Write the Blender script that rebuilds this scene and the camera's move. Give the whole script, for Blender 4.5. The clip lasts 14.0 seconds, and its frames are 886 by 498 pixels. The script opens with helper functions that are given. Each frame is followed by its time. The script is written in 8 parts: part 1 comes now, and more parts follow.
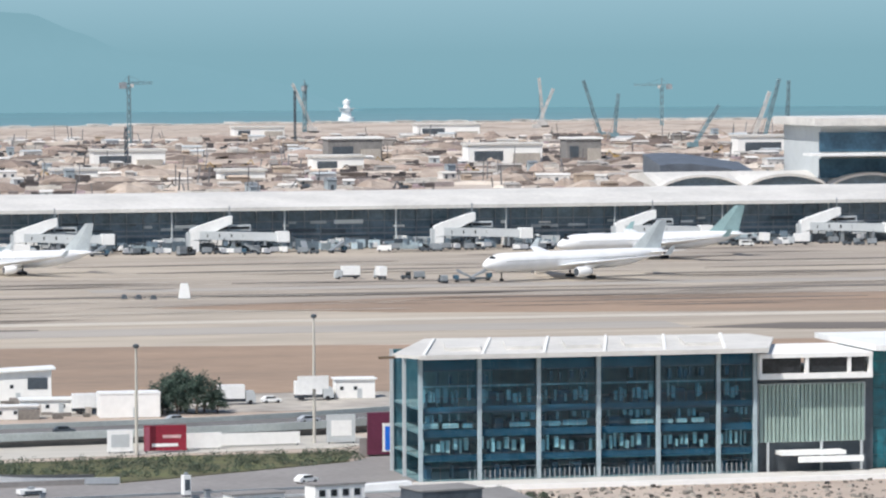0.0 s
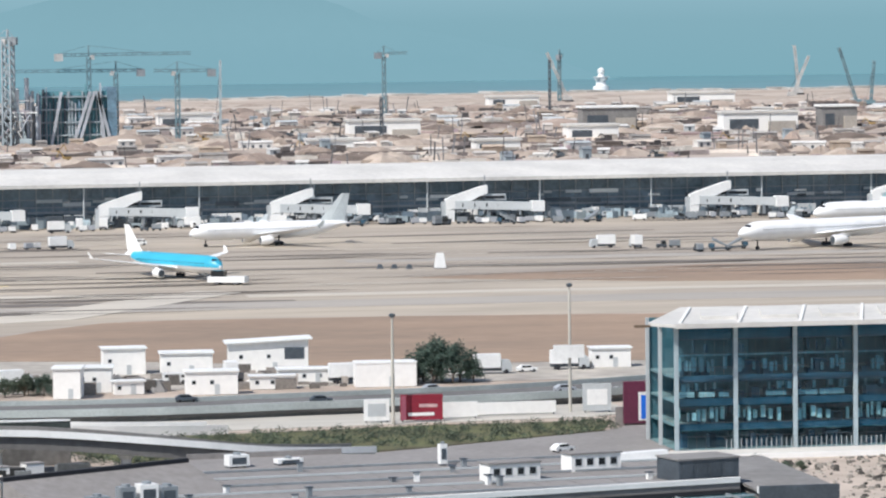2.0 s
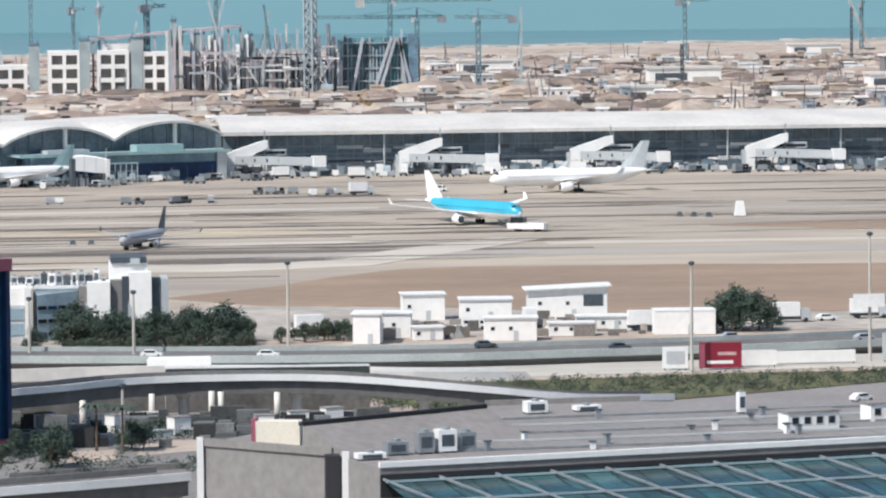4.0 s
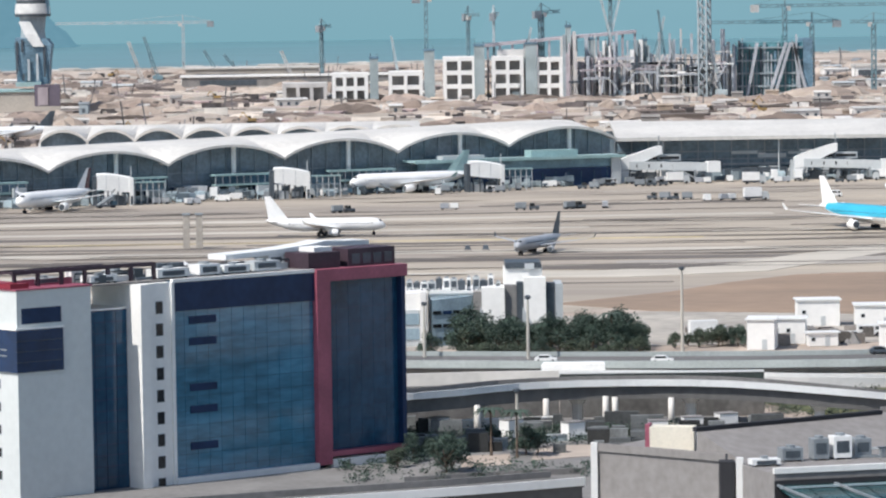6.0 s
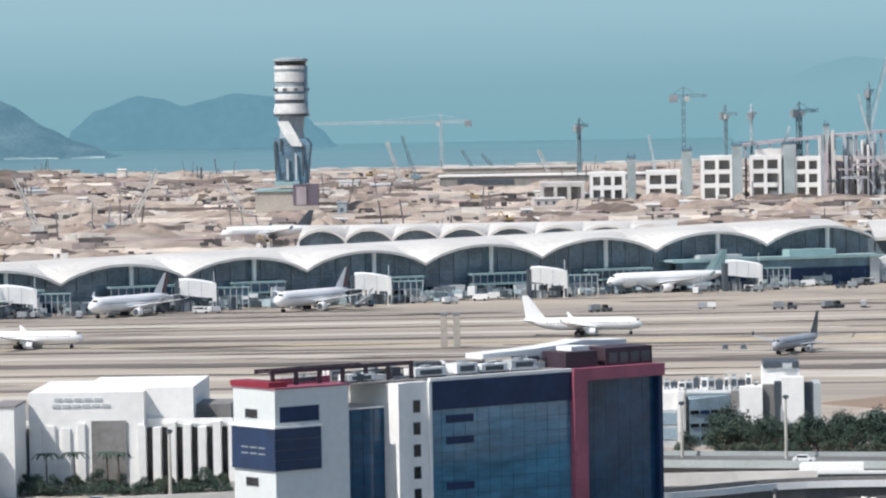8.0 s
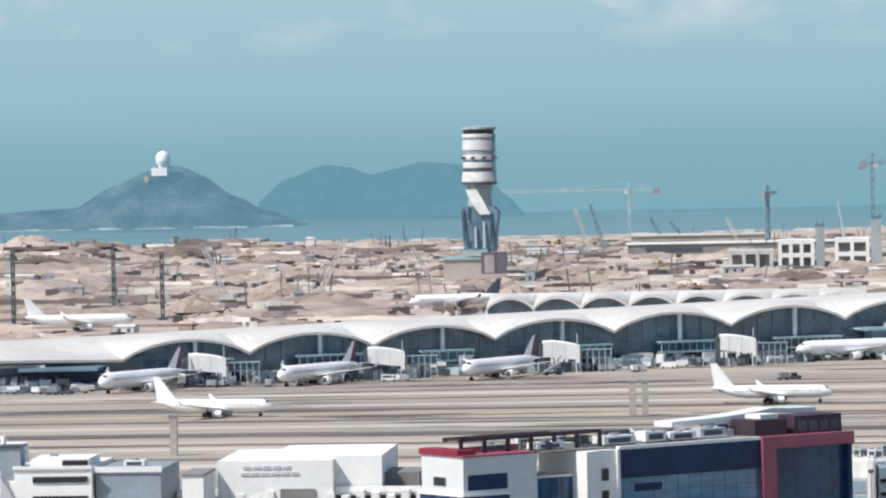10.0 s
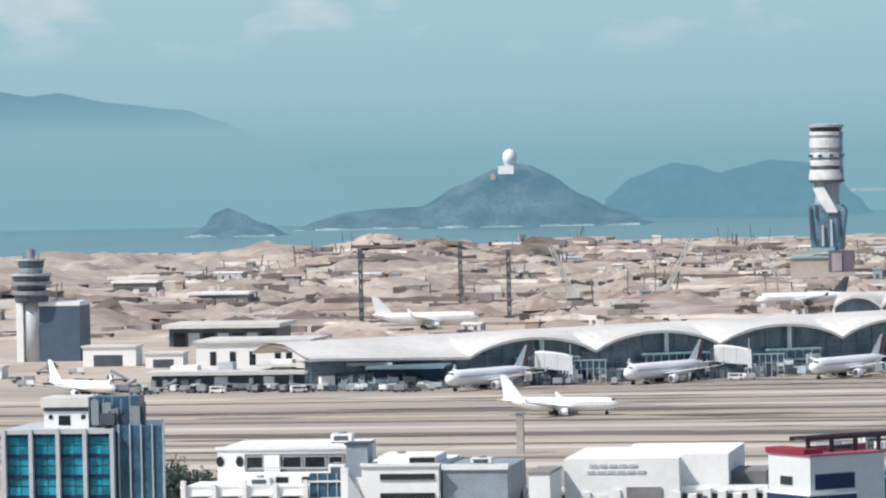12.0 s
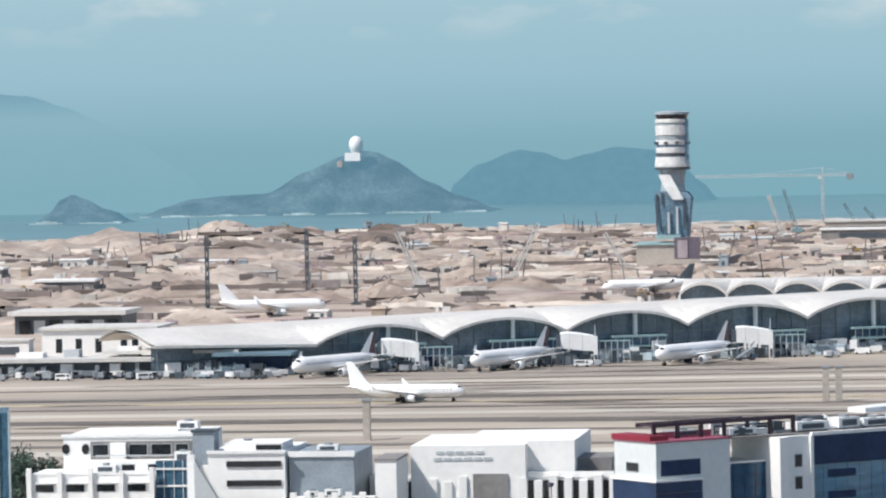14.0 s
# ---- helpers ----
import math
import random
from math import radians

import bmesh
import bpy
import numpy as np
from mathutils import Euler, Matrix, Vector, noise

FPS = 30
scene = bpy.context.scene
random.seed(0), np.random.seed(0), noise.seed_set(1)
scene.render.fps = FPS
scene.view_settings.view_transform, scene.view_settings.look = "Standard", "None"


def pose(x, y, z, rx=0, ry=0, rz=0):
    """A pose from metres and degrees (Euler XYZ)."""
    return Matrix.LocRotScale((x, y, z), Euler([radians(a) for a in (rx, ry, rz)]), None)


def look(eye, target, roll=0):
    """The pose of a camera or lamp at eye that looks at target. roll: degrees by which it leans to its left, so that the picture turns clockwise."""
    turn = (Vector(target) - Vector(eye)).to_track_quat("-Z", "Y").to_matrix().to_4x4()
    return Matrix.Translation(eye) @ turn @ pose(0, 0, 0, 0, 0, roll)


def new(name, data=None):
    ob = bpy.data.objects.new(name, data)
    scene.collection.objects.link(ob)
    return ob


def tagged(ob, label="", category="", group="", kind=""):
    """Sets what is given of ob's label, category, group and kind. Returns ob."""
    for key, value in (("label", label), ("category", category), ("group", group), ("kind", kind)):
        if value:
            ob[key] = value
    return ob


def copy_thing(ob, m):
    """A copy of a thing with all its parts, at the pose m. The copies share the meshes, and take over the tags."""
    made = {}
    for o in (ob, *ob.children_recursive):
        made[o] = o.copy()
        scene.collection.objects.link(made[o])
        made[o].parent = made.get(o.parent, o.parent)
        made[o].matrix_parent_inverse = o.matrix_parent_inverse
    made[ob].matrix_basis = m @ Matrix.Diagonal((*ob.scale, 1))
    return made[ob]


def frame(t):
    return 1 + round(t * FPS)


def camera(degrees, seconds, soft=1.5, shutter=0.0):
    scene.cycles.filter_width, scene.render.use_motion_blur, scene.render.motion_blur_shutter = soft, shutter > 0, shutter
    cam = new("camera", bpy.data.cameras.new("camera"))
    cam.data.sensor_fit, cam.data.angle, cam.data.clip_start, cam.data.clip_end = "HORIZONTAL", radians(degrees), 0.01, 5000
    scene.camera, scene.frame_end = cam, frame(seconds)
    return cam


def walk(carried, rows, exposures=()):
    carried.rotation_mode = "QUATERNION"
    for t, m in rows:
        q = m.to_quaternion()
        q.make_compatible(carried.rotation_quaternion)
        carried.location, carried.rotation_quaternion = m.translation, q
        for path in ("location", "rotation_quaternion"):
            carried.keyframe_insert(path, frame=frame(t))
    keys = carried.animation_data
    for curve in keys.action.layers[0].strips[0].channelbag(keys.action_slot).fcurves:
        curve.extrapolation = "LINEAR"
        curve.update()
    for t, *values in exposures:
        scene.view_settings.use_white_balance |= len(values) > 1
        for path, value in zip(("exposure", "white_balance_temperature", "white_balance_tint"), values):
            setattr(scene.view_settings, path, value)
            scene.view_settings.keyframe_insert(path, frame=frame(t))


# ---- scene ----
cam = camera(11.626, 14.0, soft=2.2)
walk(cam, [
    (0.0, pose(0, 0, 78, 87.196, 0.261, -13.263)),
    (0.5, pose(0, 0, 78, 87.049, 0.468, -11.678)),
    (1.0, pose(0, 0, 78, 86.936, 0.585, -10.533)),
    (1.5, pose(0, 0, 78, 86.819, 0.607, -10.306)),
    (2.0, pose(0, 0, 78, 86.814, 0.665, -9.919)),
    (2.5, pose(0, 0, 78, 86.608, 0.584, -8.807)),
    (3.0, pose(0, 0, 78, 86.363, 0.575, -7.227)),
    (3.2, pose(0, 0, 78, 86.267, 0.568, -6.838)),
    (5.3, pose(0, 0, 78, 86.127, 0.632, -4.062)),
    (5.5, pose(0, 0, 78, 86.196, 0.679, -3.381)),
    (6.0, pose(0, 0, 78, 86.289, 0.834, -0.784)),
    (6.5, pose(0, 0, 78, 86.560, 0.889, -0.000)),
    (7.0, pose(0, 0, 78, 86.922, 1.053, 1.158)),
    (7.5, pose(0, 0, 78, 87.245, 1.059, 1.917)),
    (7.7, pose(0, 0, 78, 87.411, 1.008, 2.209)),
    (9.8, pose(0, 0, 78, 88.541, 1.176, 4.689)),
    (10.0, pose(0, 0, 78, 88.589, 1.148, 5.074)),
    (10.5, pose(0, 0, 78, 88.650, 1.284, 6.308)),
    (11.0, pose(0, 0, 78, 88.698, 1.325, 7.254)),
    (11.5, pose(0, 0, 78, 88.703, 1.196, 8.893)),
    (12.0, pose(0, 0, 78, 88.658, 1.221, 9.634)),
    (12.5, pose(0, 0, 78, 88.638, 1.218, 9.693)),
    (13.0, pose(0, 0, 78, 88.639, 1.175, 9.660)),
    (13.5, pose(0, 0, 78, 88.505, 1.112, 9.524)),
    (14.0, pose(0, 0, 78, 88.445, 1.176, 7.613)),
], exposures=[(0, 0.0), (14, 0.0)])

# world and sun: clear, hazy afternoon light from behind and left of the camera
world = bpy.data.worlds.new("world")
scene.world = world
world.use_nodes = True
wn = world.node_tree
sky = wn.nodes.new("ShaderNodeTexSky")
sky.sky_type = "NISHITA"
sky.sun_disc = False
sky.sun_elevation = radians(50)
sky.sun_rotation = radians(233)
wn.links.new(sky.outputs[0], wn.nodes["Background"].inputs[0])
wn.nodes["Background"].inputs[1].default_value = 0.12

sun_data = bpy.data.lights.new("sun", "SUN")
sun_data.energy = 4.5
sun_data.angle = radians(0.5)
sun_data.color = (1.0, 0.965, 0.925)
sun = new("sun", sun_data)
sun.matrix_world = look((-495, -375, 750), (0, 0, 0))

# ---- materials ----
def mat(name, col, rough=0.7, metal=0.0, var=0.18, scale=0.2, fine=2.0, bump=0.0, tint=None, vary=0.0, ior=None, stretch=None, spread=0.0):
    """A surface with stains at one scale and grain at another; tint: a second colour that the stains lean to."""
    m = bpy.data.materials.new(name)
    m.use_nodes = True
    nt = m.node_tree
    n, ln = nt.nodes, nt.links
    b = n["Principled BSDF"]
    b.inputs["Roughness"].default_value = rough
    b.inputs["Metallic"].default_value = metal
    if ior:
        b.inputs["IOR"].default_value = ior
    geo = n.new("ShaderNodeNewGeometry")
    vec = geo.outputs["Position"]
    if stretch:
        mp = n.new("ShaderNodeMapping")
        mp.inputs["Scale"].default_value = stretch
        ln.new(vec, mp.inputs["Vector"])
        vec = mp.outputs[0]
    big = n.new("ShaderNodeTexNoise")
    big.inputs["Scale"].default_value = scale
    big.inputs["Detail"].default_value = 5
    small = n.new("ShaderNodeTexNoise")
    small.inputs["Scale"].default_value = fine
    small.inputs["Detail"].default_value = 3
    ln.new(vec, big.inputs["Vector"])
    ln.new(vec, small.inputs["Vector"])
    dark = tint or tuple(c * (1 - var * 1.6) for c in col)
    ramp = n.new("ShaderNodeValToRGB")
    ramp.color_ramp.elements[0].position = 0.36
    ramp.color_ramp.elements[1].position = 0.64
    ramp.color_ramp.elements[0].color = (*dark, 1)
    ramp.color_ramp.elements[1].color = (*col, 1)
    ln.new(big.outputs[0], ramp.inputs[0])
    mul = n.new("ShaderNodeHueSaturation")
    ln.new(ramp.outputs[0], mul.inputs["Color"])
    mr = n.new("ShaderNodeMapRange")
    mr.inputs["From Min"].default_value, mr.inputs["From Max"].default_value = 0.3, 0.7
    mr.inputs["To Min"].default_value, mr.inputs["To Max"].default_value = 1 - var, 1 + var * 0.6
    ln.new(small.outputs[0], mr.inputs["Value"])
    val = mr.outputs[0]
    if vary or spread:
        src = n.new("ShaderNodeObjectInfo").outputs["Random"] if vary else geo.outputs["Random Per Island"]
        m2 = n.new("ShaderNodeMapRange")
        k = vary or spread
        m2.inputs["To Min"].default_value, m2.inputs["To Max"].default_value = 1 - k, 1 + k * 0.5
        ln.new(src, m2.inputs["Value"])
        mm = n.new("ShaderNodeMath")
        mm.operation = "MULTIPLY"
        ln.new(val, mm.inputs[0])
        ln.new(m2.outputs[0], mm.inputs[1])
        val = mm.outputs[0]
    ln.new(val, mul.inputs["Value"])
    ln.new(mul.outputs[0], b.inputs["Base Color"])
    if bump:
        bp = n.new("ShaderNodeBump")
        bp.inputs["Strength"].default_value = bump
        bp.inputs["Distance"].default_value = 0.3
        ln.new(small.outputs[0], bp.inputs["Height"])
        ln.new(bp.outputs[0], b.inputs["Normal"])
    return m


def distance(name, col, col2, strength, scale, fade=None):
    """Far land with haze painted in: its own dull colour plus an emission for the glow of the air in front of it."""
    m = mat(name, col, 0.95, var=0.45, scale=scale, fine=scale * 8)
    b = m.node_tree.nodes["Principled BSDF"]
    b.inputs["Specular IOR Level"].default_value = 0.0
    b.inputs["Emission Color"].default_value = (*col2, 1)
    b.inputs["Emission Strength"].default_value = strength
    # fade ramps the painted haze by height
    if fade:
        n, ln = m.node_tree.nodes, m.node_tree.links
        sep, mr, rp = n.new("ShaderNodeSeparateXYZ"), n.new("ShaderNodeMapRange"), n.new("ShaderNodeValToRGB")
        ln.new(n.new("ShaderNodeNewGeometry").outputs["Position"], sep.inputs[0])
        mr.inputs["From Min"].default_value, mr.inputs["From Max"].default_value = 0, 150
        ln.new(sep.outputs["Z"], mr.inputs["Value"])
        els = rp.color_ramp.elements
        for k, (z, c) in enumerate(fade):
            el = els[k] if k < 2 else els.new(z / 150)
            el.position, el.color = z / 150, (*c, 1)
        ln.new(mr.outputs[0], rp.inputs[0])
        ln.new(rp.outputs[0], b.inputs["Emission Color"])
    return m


WHITE = mat("white_paint", (0.88, 0.88, 0.86), 0.45, var=0.06, scale=0.15, fine=1.5)
WALLWHITE = mat("white_render", (0.87, 0.86, 0.83), 0.8, var=0.045, scale=0.06, fine=0.8)
PANELGREY = mat("grey_panel", (0.52, 0.55, 0.56), 0.5, var=0.06, scale=0.1, fine=1.2)
ROOFWHITE = mat("roof_sheet", (0.70, 0.675, 0.63), 0.6, var=0.10, scale=0.05, fine=0.5)
CONCRETE = mat("concrete", (0.46, 0.42, 0.37), 0.85, var=0.12, scale=0.08, fine=0.9)
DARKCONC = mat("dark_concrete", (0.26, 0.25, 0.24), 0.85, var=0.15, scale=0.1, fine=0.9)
ASPHALT = mat("asphalt", (0.17, 0.165, 0.16), 0.9, var=0.15, scale=0.03, fine=0.6)
GREYROOF = mat("grey_roofing", (0.275, 0.258, 0.248), 0.85, var=0.14, scale=0.07, fine=0.7, tint=(0.24, 0.225, 0.215))
STEEL = mat("grey_steel", (0.33, 0.36, 0.38), 0.5, metal=0.3, var=0.12, scale=0.3)
DARKSTEEL = mat("dark_steel", (0.10, 0.12, 0.14), 0.5, metal=0.3, var=0.15, scale=0.3)
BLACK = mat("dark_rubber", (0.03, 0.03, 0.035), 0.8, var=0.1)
DARKGLASS = mat("dark_facade_glass", (0.20, 0.275, 0.335), 0.12, var=0.2, scale=0.15, fine=0.8, ior=1.5)
BLUEGLASS = mat("blue_facade_glass", (0.06, 0.13, 0.19), 0.10, var=0.25, scale=0.10, fine=0.7, ior=1.5)
NAVY = mat("navy_panel", (0.016, 0.040, 0.105), 0.3, var=0.12, scale=0.2, fine=0.8, ior=1.35)
TEALGLASS = mat("teal_facade_glass", (0.02, 0.17, 0.21), 0.14, var=0.3, scale=0.3, fine=0.9, ior=1.5)
REDPAINT = mat("red_paint", (0.30, 0.022, 0.045), 0.5, var=0.12, scale=0.2)
MAROON = mat("maroon_panel", (0.40, 0.11, 0.16), 0.5, var=0.12, scale=0.2)
SEA = mat("sea_water", (0.11, 0.23, 0.27), 0.32, var=0.12, scale=0.004, fine=0.05, bump=0.25, stretch=(1, 3, 1))


# ---- building helpers ----
def quad(bm, pts):
    bm.faces.new([bm.verts.new(p) for p in pts])


def box(bm, x0, x1, y0, y1, z0, z1):
    v = [bm.verts.new((x, y, z)) for z in (z0, z1) for x, y in ((x0, y0), (x1, y0), (x1, y1), (x0, y1))]
    for f in ((3, 2, 1, 0), (4, 5, 6, 7), (0, 1, 5, 4), (1, 2, 6, 5), (2, 3, 7, 6), (3, 0, 4, 7)):
        bm.faces.new([v[i] for i in f])


def prism(bm, pts, z0, z1):
    """An upright prism on a plan polygon (anticlockwise); z1 may be a list of heights, one a corner."""
    tops = z1 if isinstance(z1, (list, tuple)) else [z1] * len(pts)
    lo = [bm.verts.new((x, y, z0)) for x, y in pts]
    hi = [bm.verts.new((p[0], p[1], z)) for p, z in zip(pts, tops)]
    n = len(pts)
    bm.faces.new(hi)
    bm.faces.new(lo[::-1])
    for i in range(n):
        j = (i + 1) % n
        bm.faces.new((lo[i], lo[j], hi[j], hi[i]))


def loft(bm, rings, caps=True):
    vs = [[bm.verts.new(p) for p in r] for r in rings]
    n = len(vs[0])
    for a, b in zip(vs, vs[1:]):
        for i in range(n):
            j = (i + 1) % n
            bm.faces.new((a[i], a[j], b[j], b[i]))
    if caps:
        bm.faces.new(vs[0][::-1])
        bm.faces.new(vs[-1])


def ring(c, rx, ry, n=10, z=None):
    """A level ring about c."""
    return [(c[0] + rx * math.cos(2 * math.pi * i / n), c[1] + ry * math.sin(2 * math.pi * i / n), c[2]) for i in range(n)]


def turned(bm, profile, n=16, c=(0, 0)):
    """A solid of revolution from (radius, height) pairs."""
    loft(bm, [ring((c[0], c[1], z), r, r, n) for r, z in profile])


def bar(bm, a, b, w, n=4):
    """A straight bar of width w between two points."""
    a, b = Vector(a), Vector(b)
    d = (b - a).normalized()
    s = d.cross(Vector((0, 0, 1)))
    if s.length < 0.01:
        s = Vector((1, 0, 0))
    s.normalize()
    t = d.cross(s)
    h = w / 2 * (1.414 if n == 4 else 1)
    def rr(p):
        return [p + h * (math.cos(2 * math.pi * (i + 0.5) / n) * s + math.sin(2 * math.pi * (i + 0.5) / n) * t) for i in range(n)]
    loft(bm, [rr(a), rr(b)])


def finish(bm, me, smooth):
    bmesh.ops.recalc_face_normals(bm, faces=bm.faces)
    bm.to_mesh(me)
    bm.free()
    if smooth:
        for p in me.polygons:
            p.use_smooth = True


def part(name, bm, material, parent=None, label="", kind="", smooth=False):
    me = bpy.data.meshes.new(name)
    finish(bm, me, smooth)
    me.materials.append(material)
    ob = new(name, me)
    if parent:
        ob.parent = parent
    if label or kind:
        tagged(ob, label=label, kind=kind)
    return ob


def B(*boxes):
    bm = bmesh.new()
    for b in boxes:
        box(bm, *b)
    return bm


def thing(name, m, label, category, group="", kind=""):
    ob = new(name)
    ob.matrix_basis = m
    return tagged(ob, label=label, category=category, group=group, kind=kind)


def solid(name, bm, material, label, category, group="", kind="", smooth=False):
    return tagged(part(name, bm, material, smooth=smooth), label=label, category=category, group=group, kind=kind)


# ---- sky, sea, land ----
def build_backdrop():
    bm = bmesh.new()
    n, r = 96, 4850
    lo, hi = [], []
    for i in range(n):
        a = 2 * math.pi * i / n
        lo.append(bm.verts.new((r * math.sin(a), r * math.cos(a), -30)))
        hi.append(bm.verts.new((r * math.sin(a), r * math.cos(a), 460)))
    for i in range(n):
        j = (i + 1) % n
        bm.faces.new((lo[i], lo[j], hi[j], hi[i]))
    m = bpy.data.materials.new("hazy_sky")
    m.use_nodes = True
    nt = m.node_tree
    ns, ln = nt.nodes, nt.links
    ns.remove(ns["Principled BSDF"])
    em = ns.new("ShaderNodeEmission")
    geo = ns.new("ShaderNodeNewGeometry")
    sep = ns.new("ShaderNodeSeparateXYZ")
    ln.new(geo.outputs["Position"], sep.inputs[0])
    mr = ns.new("ShaderNodeMapRange")
    mr.inputs["From Min"].default_value, mr.inputs["From Max"].default_value = -30, 270
    ln.new(sep.outputs["Z"], mr.inputs["Value"])
    ramp = ns.new("ShaderNodeValToRGB")
    els = ramp.color_ramp.elements
    els[0].position, els[0].color = 0.10, (0.215, 0.415, 0.495, 1)
    els[1].position, els[1].color = 0.95, (0.390, 0.575, 0.665, 1)
    e = els.new(0.30); e.color = (0.232, 0.425, 0.505, 1)
    e = els.new(0.55); e.color = (0.318, 0.515, 0.608, 1)
    ln.new(mr.outputs[0], ramp.inputs[0])
    # thin clouds high up
    mp = ns.new("ShaderNodeMapping")
    mp.inputs["Scale"].default_value = (0.0065, 0.0065, 0.016)
    noise_t = ns.new("ShaderNodeTexNoise")
    noise_t.inputs["Scale"].default_value = 1.0
    noise_t.inputs["Detail"].default_value = 5
    ln.new(geo.outputs["Position"], mp.inputs[0])
    ln.new(mp.outputs[0], noise_t.inputs["Vector"])
    cr = ns.new("ShaderNodeMapRange")
    cr.inputs["From Min"].default_value, cr.inputs["From Max"].default_value = 0.52, 0.72
    ln.new(noise_t.outputs[0], cr.inputs["Value"])
    hr = ns.new("ShaderNodeMapRange")
    hr.inputs["From Min"].default_value, hr.inputs["From Max"].default_value = 175, 225
    ln.new(sep.outputs["Z"], hr.inputs["Value"])
    mu = ns.new("ShaderNodeMath")
    mu.operation = "MULTIPLY"
    ln.new(cr.outputs[0], mu.inputs[0])
    ln.new(hr.outputs[0], mu.inputs[1])
    mix = ns.new("ShaderNodeMix")
    mix.data_type = "RGBA"
    ln.new(mu.outputs[0], mix.inputs["Factor"])
    ln.new(ramp.outputs[0], mix.inputs["A"])
    mix.inputs["B"].default_value = (0.62, 0.71, 0.74, 1)
    ln.new(mix.outputs["Result"], em.inputs[0])
    ln.new(em.outputs[0], ns["Material Output"].inputs[0])
    solid("backdrop", bm, m, "hazy teal sky with faint thin clouds", "sky", kind="structure")


def build_sea():
    bm = bmesh.new()
    loft_r = [(4849 * math.sin(2 * math.pi * i / 64), 4849 * math.cos(2 * math.pi * i / 64), -2) for i in range(64)]
    bm.faces.new([bm.verts.new(p) for p in loft_r])
    solid("water", bm, SEA, "calm teal sea beyond the reclaimed shore", "sea", kind="structure")


def shore_y(x):
    return 3560 + 0.40 * max(-900, min(700, x)) + 14 * noise.noise((x * 0.006, 3.1, 0)) + 7 * noise.noise((x * 0.03, 8, 0))


SAND = mat("reclaimed_sand", (0.52, 0.445, 0.38), 0.95, var=0.16, scale=0.012, fine=0.09, tint=(0.40, 0.32, 0.26), bump=0.3)
DRYGRASS = mat("dry_grass", (0.345, 0.245, 0.175), 0.95, var=0.14, scale=0.03, fine=0.4, tint=(0.265, 0.195, 0.145), bump=0.2, stretch=(0.35, 1, 1))
APRON = mat("apron_concrete", (0.47, 0.405, 0.325), 0.85, var=0.16, scale=0.014, fine=0.12, tint=(0.33, 0.285, 0.24), stretch=(0.22, 1, 1))
TAXI = mat("taxiway_concrete", (0.42, 0.38, 0.335), 0.85, var=0.10, scale=0.015, fine=0.15, tint=(0.31, 0.29, 0.265), stretch=(0.15, 1, 1))


def build_ground():
    bm = bmesh.new()
    xs = list(range(-2100, 2101, 60))
    ys = [0.0, 0.28, 0.55, 0.75, 0.88, 0.96, 1.0]
    rows = []
    for x in xs:
        s = shore_y(x)
        rows.append([bm.verts.new((x, -900 + (s + 900) * k, 0)) for k in ys] + [bm.verts.new((x, s + 6, -4))])
    for a, b in zip(rows, rows[1:]):
        for i in range(len(a) - 1):
            bm.faces.new((a[i], b[i], b[i + 1], a[i + 1]))
    solid("ground", bm, SAND, "flat sandy reclaimed land", "ground", kind="structure")


def strip(name, pts, material, z, label, category="pavement"):
    """A level slab on a plan polygon, standing a little proud of the ground."""
    bm = bmesh.new()
    prism(bm, pts, -0.3, z)
    return solid(name, bm, material, label, category, kind="structure")


def hill(name, knots, y, depth, material, label, seed, rough=4.0, base=-2.0, surf=False):
    """A ridge whose skyline runs through the knots (x, z), with spurs and gullies front and back."""
    bm = bmesh.new()
    x0, x1 = knots[0][0], knots[-1][0]
    n, k = 90, 9
    cols = []
    for i in range(n + 1):
        x = x0 + (x1 - x0) * i / n
        h = 0
        for (xa, za), (xb, zb) in zip(knots, knots[1:]):
            if xa <= x <= xb:
                f = (x - xa) / (xb - xa)
                f = f * f * (3 - 2 * f) * 0.5 + f * 0.5
                h = za + (zb - za) * f
        col = []
        for j in range(-k, k + 1):
            f = abs(j) / k
            s = (1 - f) ** 0.8
            nz = noise.noise((x * 0.03 + seed, j * 0.6, seed)) * rough * s * (0.35 + f) * min(1, h / 20)
            col.append(bm.verts.new((x, y + depth * j / k, base + (h - base) * s + nz)))
        cols.append(col)
    for a, b in zip(cols, cols[1:]):
        for i in range(2 * k):
            bm.faces.new((a[i], b[i], b[i + 1], a[i + 1]))
    if surf:
        sb = bmesh.new()
        x = x0 + 6
        while x < x1 - 6:
            w = 6 + 10 * abs(noise.noise((x * 0.05, seed, 2)))
            h = 2.6 * max(0, noise.noise((x * 0.04, seed, 7)) + 0.25)
            if h > 0.2:
                box(sb, x, x + w, y - depth - 4, y - depth + 2, -2.2, -1.6 + h)
            x += w * 0.9
        solid("surf", sb, SURF, "pale surf and bare rock along the waterline", "surf", kind="structure")
    return solid(name, bm, material, label, "island", kind="structure", smooth=True)


